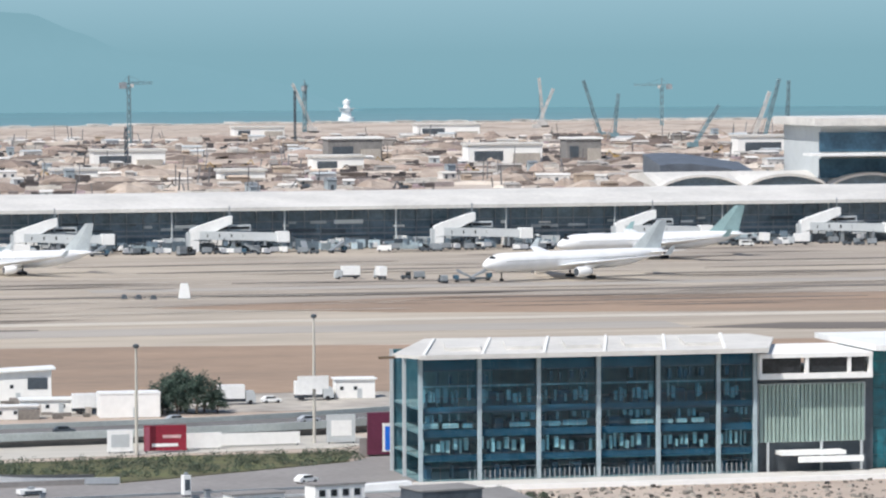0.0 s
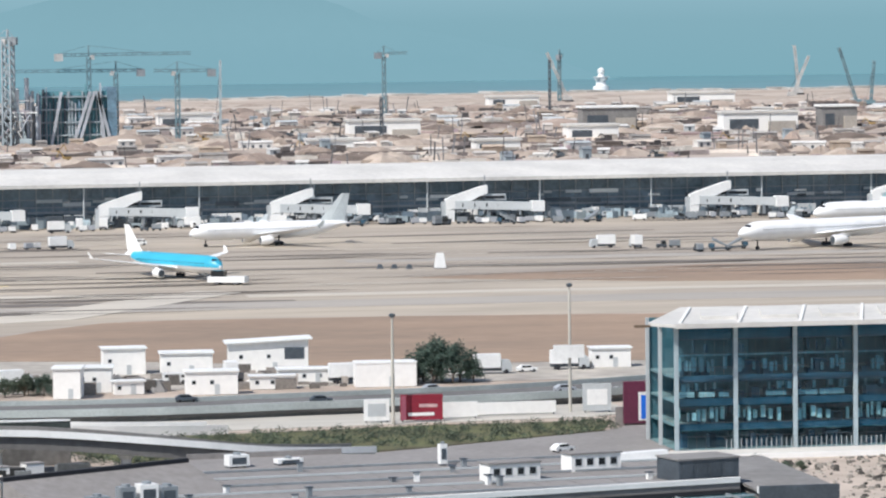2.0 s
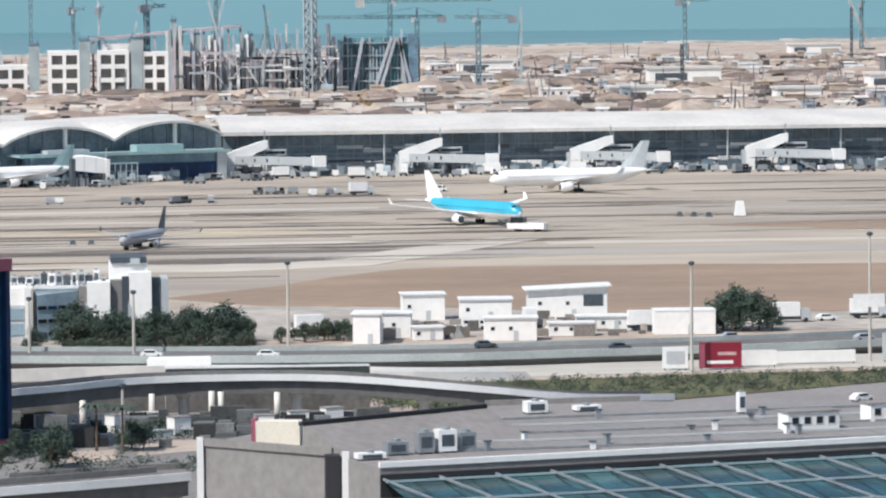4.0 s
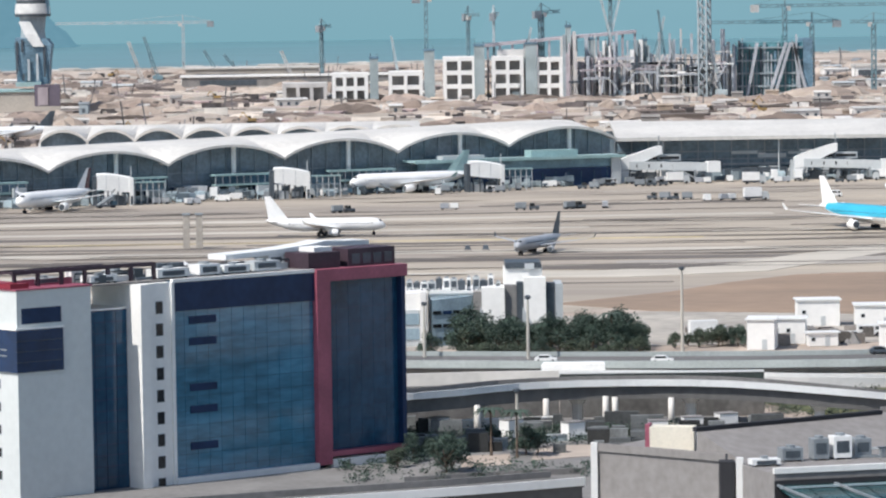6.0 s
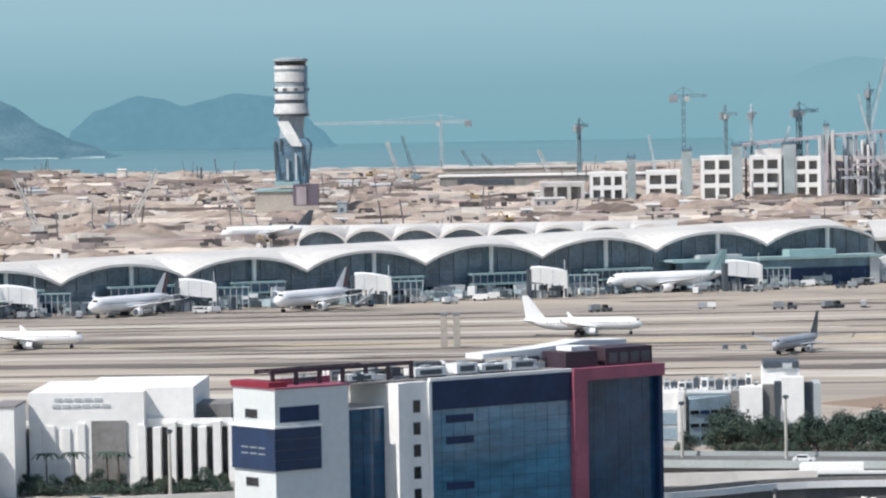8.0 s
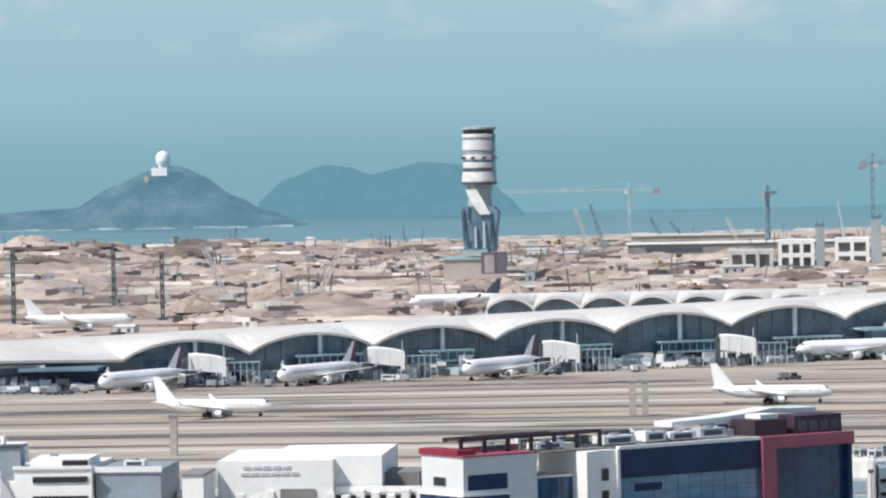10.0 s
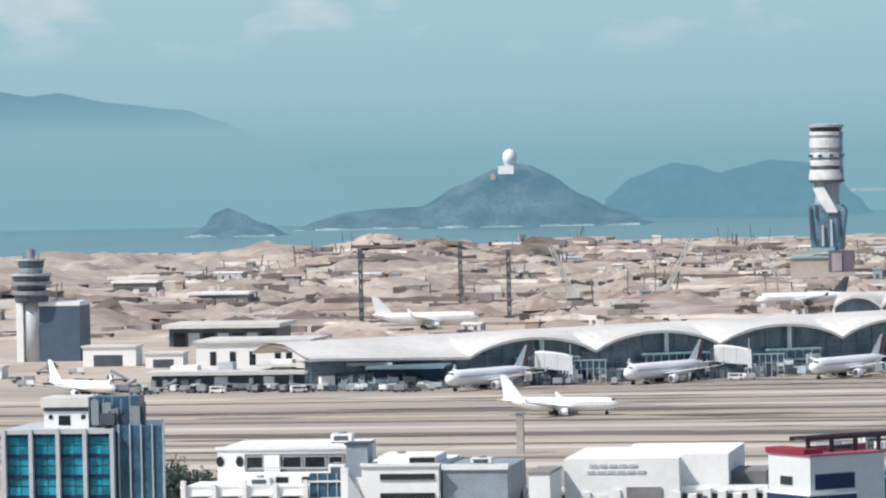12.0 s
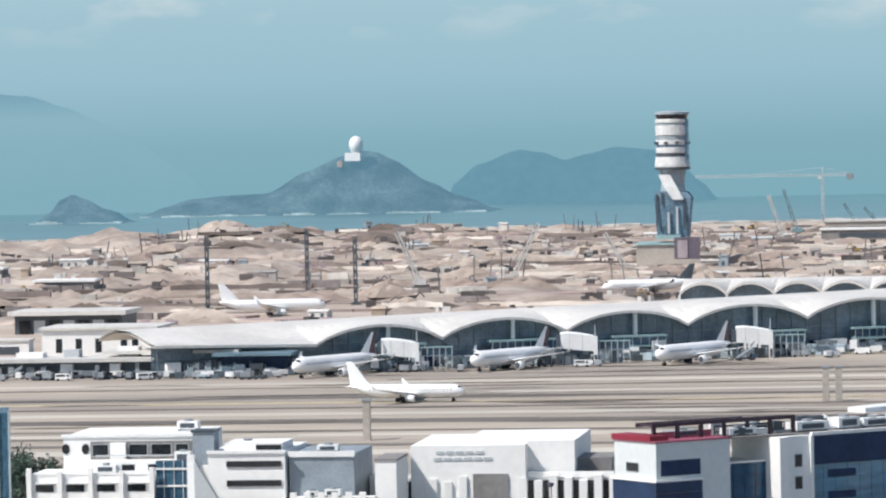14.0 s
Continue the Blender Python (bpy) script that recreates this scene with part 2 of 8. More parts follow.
SURF = distance("hazed_surf", (0.30, 0.32, 0.33), (0.22, 0.34, 0.38), 1.0, 0.05)
build_backdrop()
build_sea()
build_ground()
# Emission holds the painted haze; hill ramps meet the sky's colour lower down.
NEARISLE = distance("hazed_scrub", (0.060, 0.075, 0.074), (0.098, 0.212, 0.290), 1.0, 0.035)
FARISLE = distance("far_hazed_scrub", (0.016, 0.022, 0.024), (0.134, 0.292, 0.382), 1.0, 0.012)
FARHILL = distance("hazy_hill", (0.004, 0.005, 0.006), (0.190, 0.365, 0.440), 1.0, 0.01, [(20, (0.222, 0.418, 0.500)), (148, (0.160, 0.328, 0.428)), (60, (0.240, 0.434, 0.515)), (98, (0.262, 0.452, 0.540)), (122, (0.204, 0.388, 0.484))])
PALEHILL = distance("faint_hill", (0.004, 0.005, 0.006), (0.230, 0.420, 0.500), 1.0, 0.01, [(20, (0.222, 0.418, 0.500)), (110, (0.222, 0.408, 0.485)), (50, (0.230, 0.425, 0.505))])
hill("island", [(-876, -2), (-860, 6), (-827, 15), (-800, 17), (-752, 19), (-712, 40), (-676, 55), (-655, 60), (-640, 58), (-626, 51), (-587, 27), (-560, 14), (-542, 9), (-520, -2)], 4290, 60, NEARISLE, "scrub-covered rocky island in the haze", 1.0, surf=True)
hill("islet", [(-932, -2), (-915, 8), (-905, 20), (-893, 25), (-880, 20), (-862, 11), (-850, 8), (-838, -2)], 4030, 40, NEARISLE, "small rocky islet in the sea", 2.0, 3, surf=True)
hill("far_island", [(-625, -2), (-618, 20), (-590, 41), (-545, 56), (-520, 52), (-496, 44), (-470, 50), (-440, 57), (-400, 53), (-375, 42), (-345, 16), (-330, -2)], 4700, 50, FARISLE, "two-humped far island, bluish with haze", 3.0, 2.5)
hill("hill_range", [(-1520, 80), (-1410, 168), (-1330, 158), (-1263, 148), (-1226, 142), (-1194, 145), (-1138, 133), (-1057, 124), (-1014, 111), (-985, 97), (-940, 74), (-890, 40), (-850, -2)], 4560, 50, FARHILL, "far hills across the water, pale blue with painted haze", 4.0, 2)
hill("hill_range", [(95, -2), (120, 41), (145, 58), (190, 78), (225, 86), (266, 81), (290, 69), (316, 74), (400, 92), (520, 112), (640, 104), (690, 84), (745, 62), (800, 50), (900, 30), (1000, -2)], 4640, 40, PALEHILL, "pale blue hill almost lost in painted haze", 5.0, 2)


# ---- concourse: wavy wing and straight wing ----
CA = radians(25.5)
CU = (math.cos(CA), math.sin(CA))
CO = (-240.0, 1405.0)


def cpt(u, v, z):
    """A point of the wavy wing: u along the front, v back from it."""
    return (CO[0] + CU[0] * u - CU[1] * v, CO[1] + CU[1] * u + CU[0] * v, z)


BAY = 43.5
SLATE = mat("slate_metal", (0.21, 0.27, 0.31), 0.5, var=0.12, scale=0.3)
U0, U1 = 8.3, 8.3 + 8 * BAY


def wave(u):
    """The height of the roof's front edge: a row of arches that climbs slowly."""
    zv = 8.9 + 0.0195 * u
    if u < U0:
        return zv + 2.2 * min(1, (U0 - u) / 50)
    f = ((u - U0) / BAY) % 1.0
    if u >= U1 - 0.01:
        f = 0
    k = 5.4 * (1 - (2 * f - 1) ** 2) ** 0.85
    return zv + k


def build_wavy_wing():
    t = thing("concourse", pose(0, 0, 0), "long airport concourse with a wavy pale vaulted roof", "building")
    us = [-46 + i * 3.6 for i in range(16)]
    us = [u for u in us if u < U0] + [U0 + BAY * i / 14 for i in range(8 * 14 + 1)]
    bm = bmesh.new()
    vs = [-3, -2.9, 8, 20, 32, 42, 52, 64, 76]
    top, low = [], []
    for u in us:
        z = wave(u)
        crest = 12.4 + 0.0195 * u + 0.6
        col = []
        for v in vs:
            f = max(0, min(1, v / 34))
            f = f * f * (3 - 2 * f)
            zz = z * (1 - f) + crest * f
            zz += 1.5 * math.sin(math.pi * max(0, v) / 76) - (max(0, v - 55) * 0.12)
            col.append(zz)
        top.append([bm.verts.new(cpt(u, v, zz)) for v, zz in zip(vs, col)])
        low.append([bm.verts.new(cpt(u, v, zz - 0.9)) for v, zz in zip(vs, col)])
    for i in range(len(us) - 1):
        for j in range(len(vs) - 1):
            bm.faces.new((top[i][j], top[i + 1][j], top[i + 1][j + 1], top[i][j + 1]))
            bm.faces.new((low[i][j], low[i][j + 1], low[i + 1][j + 1], low[i + 1][j]))
        bm.faces.new((top[i][0], low[i][0], low[i + 1][0], top[i + 1][0]))
        bm.faces.new((top[i][-1], top[i + 1][-1], low[i + 1][-1], low[i][-1]))
    part("roof", bm, ROOFWHITE, t, "pale wavy vaulted roof")
    # glass under each arch, in panes between mullions
    bm = bmesh.new()
    for u0, u1 in zip(us, us[1:]):
        quad(bm, [cpt(u0, 3, 0), cpt(u1, 3, 0), cpt(u1, 3, wave(u1) - 0.5), cpt(u0, 3, wave(u0) - 0.5)])
    part("glass_wall", bm, DARKGLASS, t, "dark grey glazing under the arches")
    u = -44
    while u < U1 - 1:
        bm = bmesh.new()
        h = wave(u) - 0.6
        loft(bm, [[cpt(u - 0.2, 2.6, z), cpt(u + 0.2, 2.6, z), cpt(u + 0.2, 3.1, z), cpt(u - 0.2, 3.1, z)] for z in (0, h)])
        part("mullion", bm, SLATE, t)
        u += BAY / 8
    rg = random.Random(6)
    for k, (m, lab) in enumerate(((NAVY, "dark ground-floor bays"), (WALLWHITE, "white ground-floor plant rooms"), (STEEL, "grey ground-floor stores"))):
        bm = bmesh.new()
        u = -44
        while u < U1 - 8:
            w = rg.uniform(2, 9)
            if rg.random() < (0.6, 0.30, 0.4)[k]:
                d, h = rg.uniform(0.5, 5), rg.uniform(2.4, 5.0)
                loft(bm, [[cpt(u, 1.8 - d + 0.03 * k, z), cpt(u + w, 1.8 - d + 0.03 * k, z), cpt(u + w, 2.5, z), cpt(u, 2.5, z)] for z in (0, h)])
            u += w * rg.uniform(0.8, 1.5)
        part("ground_floor", bm, m, t, lab, kind="stuff")
    for z in (5.2, 8.6):
        bm = bmesh.new()
        loft(bm, [[cpt(uu, 2.7, z), cpt(uu, 3.1, z), cpt(uu, 3.1, z + 0.35), cpt(uu, 2.7, z + 0.35)] for uu in (-46, U1)])
        part("transom", bm, SLATE, t)
    for i in range(9):
        u = U0 + BAY * (i + 0.5) - 0
        if u > U1:
            break
        bm = bmesh.new()
        p = cpt(u + 4, 0.5, 0)
        turned(bm, [(0.75, 0), (0.75, wave(u + 4) - 0.6)], 8, p[:2])
        part("column", bm, WHITE, t)


def build_straight_wing():
    t = thing("concourse", pose(0, 0, 0), "straight concourse wing with a long pale low-vaulted roof", "building")
    x0, x1 = 83, 760
    prof = [(-4, 14.2), (-4, 15.5), (6, 16.6), (20, 18.2), (34, 19.2), (46, 19.5), (60, 18.8), (74, 17.0)]
    under = [(74, 16), (46, 18.4), (20, 17.2), (0, 14.2)]
    bm = bmesh.new()
    loft(bm, [[(x, 1572 + y, z) for y, z in prof + under] for x in [x0 + (x1 - x0) * i / 24 for i in range(25)]])
    part("roof", bm, ROOFWHITE, t, "long pale roof with a deep eave")
    bm = bmesh.new()
    quad(bm, [(x0, 1577, 0), (x1, 1577, 0), (x1, 1577, 15.2), (x0, 1577, 15.2)])
    quad(bm, [(x0, 1640, 0), (x1, 1640, 0), (x1, 1640, 15.2), (x0, 1640, 15.2)])
    part("glass_wall", bm, DARKGLASS, t, "dark grey glazed front")
    n = 112
    for i in range(n + 1):
        x = x0 + (x1 - x0) * i / n
        part("mullion", B((x - 0.15, x + 0.15, 1576.4, 1576.9, 0, 14.6)), STEEL, t)
    for z, h, m in ((4.6, 0.9, STEEL), (6.8, 0.35, STEEL), (9.6, 0.3, STEEL)):
        part("transom", B((x0, x1, 1576.2, 1576.9, z, z + h)), m, t)
    rg = random.Random(4)
    for k, (m, lab) in enumerate(((DARKSTEEL, "dark ground-floor bays"), (WALLWHITE, "white ground-floor plant rooms"), (PANELGREY, "grey ground-floor stores"))):
        bm = bmesh.new()
        x = x0
        while x < x1:
            w = rg.uniform(2, 11)
            if rg.random() < (0.6, 0.30, 0.35)[k]:
                d = rg.uniform(0.5, 4)
                box(bm, x, x + w, 1574 - d + 0.02 * k, 1576.1, 0, rg.uniform(2.2, 4.4))
            if rg.random() < 0.25:
                z = rg.uniform(5.2, 9.5)
                box(bm, x, x + w, 1575.6, 1576.15 + 0.02 * k, z, z + rg.uniform(0.5, 1.6))
            x += w * rg.uniform(0.8, 1.6)
        part("ground_floor", bm, m, t, lab, kind="stuff")
    for i in range(16):
        x = 100 + i * 42
        bm = bmesh.new()
        turned(bm, [(0.35, 0), (0.35, 14.4)], 8, (x, 1570.5))
        part("column", bm, PANELGREY, t)


build_wavy_wing()
build_straight_wing()


# ---- airfield paving, grass and roads ----
STAIN = mat("dark_shoulder", (0.185, 0.16, 0.14), 0.9, var=0.2, scale=0.02, fine=0.2, stretch=(0.12, 1, 1))
PALE = mat("pale_concrete", (0.58, 0.53, 0.455), 0.85, var=0.10, scale=0.02, fine=0.2, stretch=(0.2, 1, 1))
OCHRE = mat("faded_yellow_paint", (0.60, 0.50, 0.31), 0.8, var=0.15, scale=0.05, fine=0.3)
YARD = mat("yard_concrete", (0.50, 0.46, 0.40), 0.88, var=0.2, scale=0.04, fine=0.25, tint=(0.30, 0.27, 0.24))
PATHW = mat("pale_road", (0.56, 0.53, 0.47), 0.85, var=0.10, scale=0.03, fine=0.25, stretch=(0.3, 1, 1))

strip("apron", [(-900, 960), (30, 960), (60, 1000), (110, 1088), (480, 1050), (1200, 1000), (1200, 1620), (60, 1620), (-260, 1470), (-900, 1470)], APRON, 0.06, "beige concrete apron streaked with tyre marks", "apron")
strip("grass", [(38, 1000), (60, 975), (98, 962), (140, 937), (208, 932), (420, 905), (700, 880), (900, 1010), (480, 1052), (350, 1062), (238, 1070), (178, 1082), (120, 1086), (102, 1082), (84, 1060), (66, 1030)], DRYGRASS, 0.12, "strip of dry brown grass beside the taxiway", "grass")
strip("grass", [(205, 1235), (270, 1196), (430, 1160), (900, 1110), (900, 1190), (430, 1250), (300, 1268)], DRYGRASS, 0.12, "narrow island of dry brown grass between taxiways", "grass")
strip("grass", [(330, 1112), (352, 1100), (420, 1080), (520, 1066), (520, 1092), (420, 1110), (360, 1124)], STAIN, 0.16, "dark worn patch of grass and shoulder", "grass")


def band(x0, y0, x1, y1, w, m, z, bend=0.0, n=10, name="taxiway", label="long taxiway strip"):
    """A long slab between two points, bowed by bend metres in its middle."""
    bm = bmesh.new()
    lo, hi = [], []
    for i in range(n + 1):
        f = i / n
        x, y = x0 + (x1 - x0) * f, y0 + (y1 - y0) * f + bend * 4 * f * (1 - f)
        k = w * (0.35 + 0.65 * min(1, 6 * f, 6 * (1 - f))) if m is STAIN else w
        lo.append((x, y - k / 2))
        hi.append((x, y + k / 2))
    prism(bm, lo + hi[::-1], -0.2, z)
    return solid(name, bm, m, label, "taxiway", kind="structure")


# taxiways and their shoulders, from the near side to the far one
T = "pale concrete taxiway with worn edges"
S = "dark asphalt shoulder of a taxiway"
for x0, y0, x1, y1, w, m, z, bend, lab in (
    (-520, 1052, 30, 1040, 16, PALE, 0.14, 4, T), (-520, 1078, 70, 1064, 7, STAIN, 0.15, 3, S),
    (-560, 1112, 90, 1100, 9, PALE, 0.14, 4, T), (-420, 1128, -60, 1120, 5, STAIN, 0.15, 2, S),
    (-560, 1165, 160, 1150, 16, STAIN, 0.14, 5, S), (-560, 1190, 130, 1185, 12, PALE, 0.14, 5, T),
    (-460, 1218, 100, 1212, 6, STAIN, 0.15, 3, S), (-560, 1240, 90, 1238, 5, OCHRE, 0.15, 3, "taxiway edge with faded yellow paint"),
    (-560, 1262, 140, 1262, 10, STAIN, 0.14, 3, S), (-180, 1285, 60, 1292, 8, PALE, 0.15, 0, T),
    (-560, 1300, -60, 1320, 6, STAIN, 0.14, 2, S), (-560, 1322, 120, 1350, 10, PALE, 0.14, 2, T),
    (-200, 1352, 90, 1378, 5, STAIN, 0.15, 0, S),
    (60, 1128, 330, 1125, 26, TAXI, 0.15, 8, "grey concrete taxiway"), (150, 1172, 700, 1130, 10, PALE, 0.17, 6, T),
    (120, 1290, 620, 1276, 9, STAIN, 0.15, 3, S), (200, 1322, 620, 1310, 16, TAXI, 0.14, 3, "grey concrete taxiway"),
    (250, 1352, 330, 1350, 5, STAIN, 0.16, 0, S), (390, 1368, 560, 1360, 7, STAIN, 0.16, 2, S),
    (420, 1400, 600, 1396, 6, STAIN, 0.16, 0, S), (230, 1418, 350, 1420, 7, STAIN, 0.16, 2, S), (430, 1440, 620, 1436, 6, STAIN, 0.16, 0, S),
    (210, 1462, 330, 1470, 6, STAIN, 0.16, 0, S), (60, 1330, 140, 1326, 6, STAIN, 0.16, 0, S), (30, 1412, 130, 1420, 7, STAIN, 0.16, 0, S),
    (-40, 1228, 50, 1224, 8, STAIN, 0.17, 0, S), (340, 1236, 420, 1232, 4, STAIN, 0.18, 0, S),
):
    band(x0, y0, x1, y1, w, m, z, bend, label=lab)
# the pale curving lead-off towards the parked jets
strip("taxiway", [(20, 1090), (60, 1082), (96, 1096), (128, 1150), (152, 1190), (138, 1196), (112, 1160), (84, 1120), (50, 1104), (20, 1112)], PALE, 0.19, "pale curving taxiway lead-off", "taxiway")
strip("taxiway", [(30, 1115), (70, 1108), (92, 1122), (70, 1132), (40, 1130)], STAIN, 0.2, "dark oval patch inside a taxiway bend", "taxiway")
# ground near the roads
strip("yard", [(-60, 882), (60, 886), (190, 888), (420, 905), (210, 931), (140, 936), (98, 961), (60, 974), (30, 959), (-60, 959)], YARD, 0.10, "pale stained service yard beside the grass", "yard")
strip("ground_plot", [(-500, 600), (-66, 600), (-60, 958), (-500, 958)], YARD, 0.08, "stained concrete ground between white buildings", "yard")
strip("ground_plot", [(-66, 480), (160, 480), (160, 690), (84, 728), (60, 745), (-60, 790), (-66, 700)], DARKCONC, 0.08, "dark mottled ground below the viaduct", "yard")
strip("ground_plot", [(160, 560), (330, 560), (330, 733), (166, 733)], SAND, 0.12, "sandy building plot with rubble", "yard")
# Unseen green ground, added so the glass hall mirrors less bright sand.
strip("ground_plot", [(-2000, -890), (2000, -890), (2000, 470), (-2000, 470)], mat("unseen_scrub", (0.07, 0.10, 0.045), 0.95, var=0.3, scale=0.05, fine=0.5), 0.08, "unseen green scrub added below the viewpoint to tint reflections", "scrub")
strip("road", [(79, 688), (165, 700), (166, 735), (178, 758), (179, 797), (165, 777), (131, 757), (84, 731)], GREYROOF, 0.16, "grey asphalt ramp road", "road")
strip("pavement", [(-70, 795), (85, 794), (104, 799), (170, 805), (178, 812), (178, 830), (150, 833), (110, 823), (85, 822), (-70, 835)], PATHW, 0.14, "pale concrete pavement below the highway", "pavement")


# tyre marks and oil streaks along the taxi lines
rnd_marks = random.Random(17)
bm = bmesh.new()
for _ in range(190):
    y = rnd_marks.uniform(1095, 1545)
    x = rnd_marks.uniform(-0.24, 0.34) * y
    if x < 60 and y > 1400 + 0.45 * (x + 240):
        continue
    if x > 80 and y < 1200 and x > (y - 1000) * 0.9:
        continue
    L, w, k = rnd_marks.uniform(18, 120), rnd_marks.uniform(1.2, 4.2), rnd_marks.uniform(-0.03, 0.05)
    z = 0.185 + rnd_marks.random() * 0.05
    pts = [(-0.5, 0), (-0.2, -0.5), (0.25, -0.45), (0.5, 0), (0.2, 0.5), (-0.25, 0.4)]
    vs = [bm.verts.new((x + a * L, y + b * w + a * L * k, z)) for a, b in pts]
    bm.faces.new(vs)
tagged(part("tyre_marks", bm, mat("tyre_rubber_marks", (0.20, 0.172, 0.148), 0.9, var=0.2, scale=0.05, fine=0.3, spread=0.35)), label="dark tyre marks and oil streaks on the apron", category="tyre mark", kind="stuff")
bm = bmesh.new()
for _ in range(110):
    y = rnd_marks.uniform(1095, 1500)
    x = rnd_marks.uniform(-0.24, 0.34) * y
    if x < 60 and y > 1390 + 0.45 * (x + 240):
        continue
    if x > 80 and y < 1200 and x > (y - 1000) * 0.9:
        continue
    L, w, k = rnd_marks.uniform(20, 140), rnd_marks.uniform(0.8, 2.6), rnd_marks.uniform(-0.03, 0.06)
    z = 0.24 + rnd_marks.random() * 0.04
    vs = [bm.verts.new((x + a * L, y + b * w + a * L * k, z)) for a, b in ((-0.5, -0.3), (0.5, -0.3), (0.5, 0.3), (-0.5, 0.3))]
    bm.faces.new(vs)
tagged(part("painted_lines", bm, PALE), label="pale painted lines and patched slabs on the apron", category="marking", kind="stuff")


def road_deck(name, line, z, width, label, thick=1.6, pier=0.0, material=ASPHALT, wall=1.1, walls=WALLWHITE, far_walls=None):
    """A road on a deck: slab, parapets along both edges, and piers where it stands free. line: x, y of its middle; z a height or one for each point."""
    zs = z if isinstance(z, list) else [z] * len(line)
    t = thing(name, pose(0, 0, 0), label, "road", kind="structure")
    nor = []
    for i in range(len(line)):
        a, b = line[max(0, i - 1)], line[min(len(line) - 1, i + 1)]
        d = Vector((b[0] - a[0], b[1] - a[1])).normalized()
        nor.append((-d.y, d.x))
    def row(off0, off1, dz0, dz1):
        bm = bmesh.new()
        loft(bm, [[(p[0] + n[0] * off0, p[1] + n[1] * off0, h + dz0), (p[0] + n[0] * off1, p[1] + n[1] * off1, h + dz0),
                   (p[0] + n[0] * off1, p[1] + n[1] * off1, h + dz1), (p[0] + n[0] * off0, p[1] + n[1] * off0, h + dz1)] for p, n, h in zip(line, nor, zs)])
        return bm
    w = width / 2
    part("deck", row(-w, w, -thick, 0), material, t, "grey road surface")
    part("parapet", row(-w - 0.35, -w - 0.01, -thick * 0.55, wall), walls, t)
    part("parapet", row(w + 0.01, w + 0.35, -thick * 0.55, wall), far_walls or walls, t)
    part("lane_line", row(-0.12, 0.12, 0.005, 0.02), WHITE, t, "white lane line")
    # Piered girders take the asphalt tone, which puts the deck's shade into them.
    part("girder", row(-w * 0.88, w * 0.88, -thick - (2.0 if pier else 1.0), -thick), ASPHALT if pier else DARKCONC, t)
    if pier:
        for p, n, h in list(zip(line, nor, zs))[::3]:
            if h > 4:
                bm = bmesh.new()
                loft(bm, [ring((p[0], p[1], zz), r, r, 8) for zz, r in ((0, 0.9), (h - thick - 3.0, 0.9), (h - thick - 1.95, 1.9))])
                part("pier", bm, ROOFWHITE, t)
    return t


def smooth_line(pts, step=8):
    out = []
    for i in range(len(pts) - 1):
        p0, p1, p2, p3 = (Vector(pts[max(0, min(len(pts) - 1, i + k))]) for k in (-1, 0, 1, 2))
        m = max(2, int((p2 - p1).length / step))
        for j in range(m):
            f = j / m
            out.append(tuple(0.5 * (2 * p1 + (p2 - p0) * f + (2 * p0 - 5 * p1 + 4 * p2 - p3) * f * f + (3 * p1 - p0 - 3 * p2 + p3) * f ** 3)))
    return out + [tuple(pts[-1])]


hw = smooth_line([(-420, 905), (-250, 892), (-120, 876), (-50, 855), (0, 841), (50, 831), (88, 828), (112, 831), (160, 838), (200, 854), (260, 881), (420, 926)], 14)
road_deck("road", hw, 2.0, 19, "grey elevated highway with pale parapets", thick=1.0, walls=mat("greenish_barrier", (0.43, 0.47, 0.46), 0.8, var=0.12, scale=0.1), wall=0.9)
vd = smooth_line([(-95, 687, 7), (-40, 702, 7), (2, 718.5, 7), (20, 732.5, 7), (38, 736.5, 7), (58, 735.6, 6.6), (80, 734.6, 4.6), (98, 739.5, 2.2), (116, 749.5, 0.8)], 6)
road_deck("road", [p[:2] for p in vd], [p[2] for p in vd], 6.6, "curved concrete viaduct on round piers", thick=0.5, pier=1, material=ASPHALT, wall=0.85, walls=WHITE, far_walls=DARKCONC)
vd = smooth_line([(-90, 566, 5), (-40, 584, 5), (-13, 596, 5), (10, 606, 5), (25, 614, 5)], 6)
road_deck("road", [p[:2] for p in vd], [p[2] for p in vd], 9, "foreground flyover with a white parapet", thick=0.5, pier=1, material=ASPHALT, wall=0.9, far_walls=DARKCONC)
vd = smooth_line([(-120, 770, 0.45), (-60, 776, 0.5), (-25, 780, 1.2), (10, 783, 3.2), (45, 786, 3.0), (75, 790, 1.6), (96, 797, 0.5)], 8)
road_deck("road", [p[:2] for p in vd], [p[2] for p in vd], 8, "low slip road with a pale parapet", thick=1.3, material=PATHW, walls=WALLWHITE)


# ---- buildings near the roads ----
PANE = mat("blue_pane", (0.080, 0.255, 0.385), 0.08, var=0.22, scale=0.07, fine=0.5, ior=1.7, vary=0.10, stretch=(0.5, 0.5, 2))
NAVYPANE = mat("navy_pane", (0.022, 0.088, 0.165), 0.10, var=0.2, scale=0.12, fine=0.8, ior=1.45, vary=0.12)
WINDOW = mat("window_pane", (0.03, 0.035, 0.04), 0.12, var=0.2, scale=0.5, ior=1.5, vary=0.3)


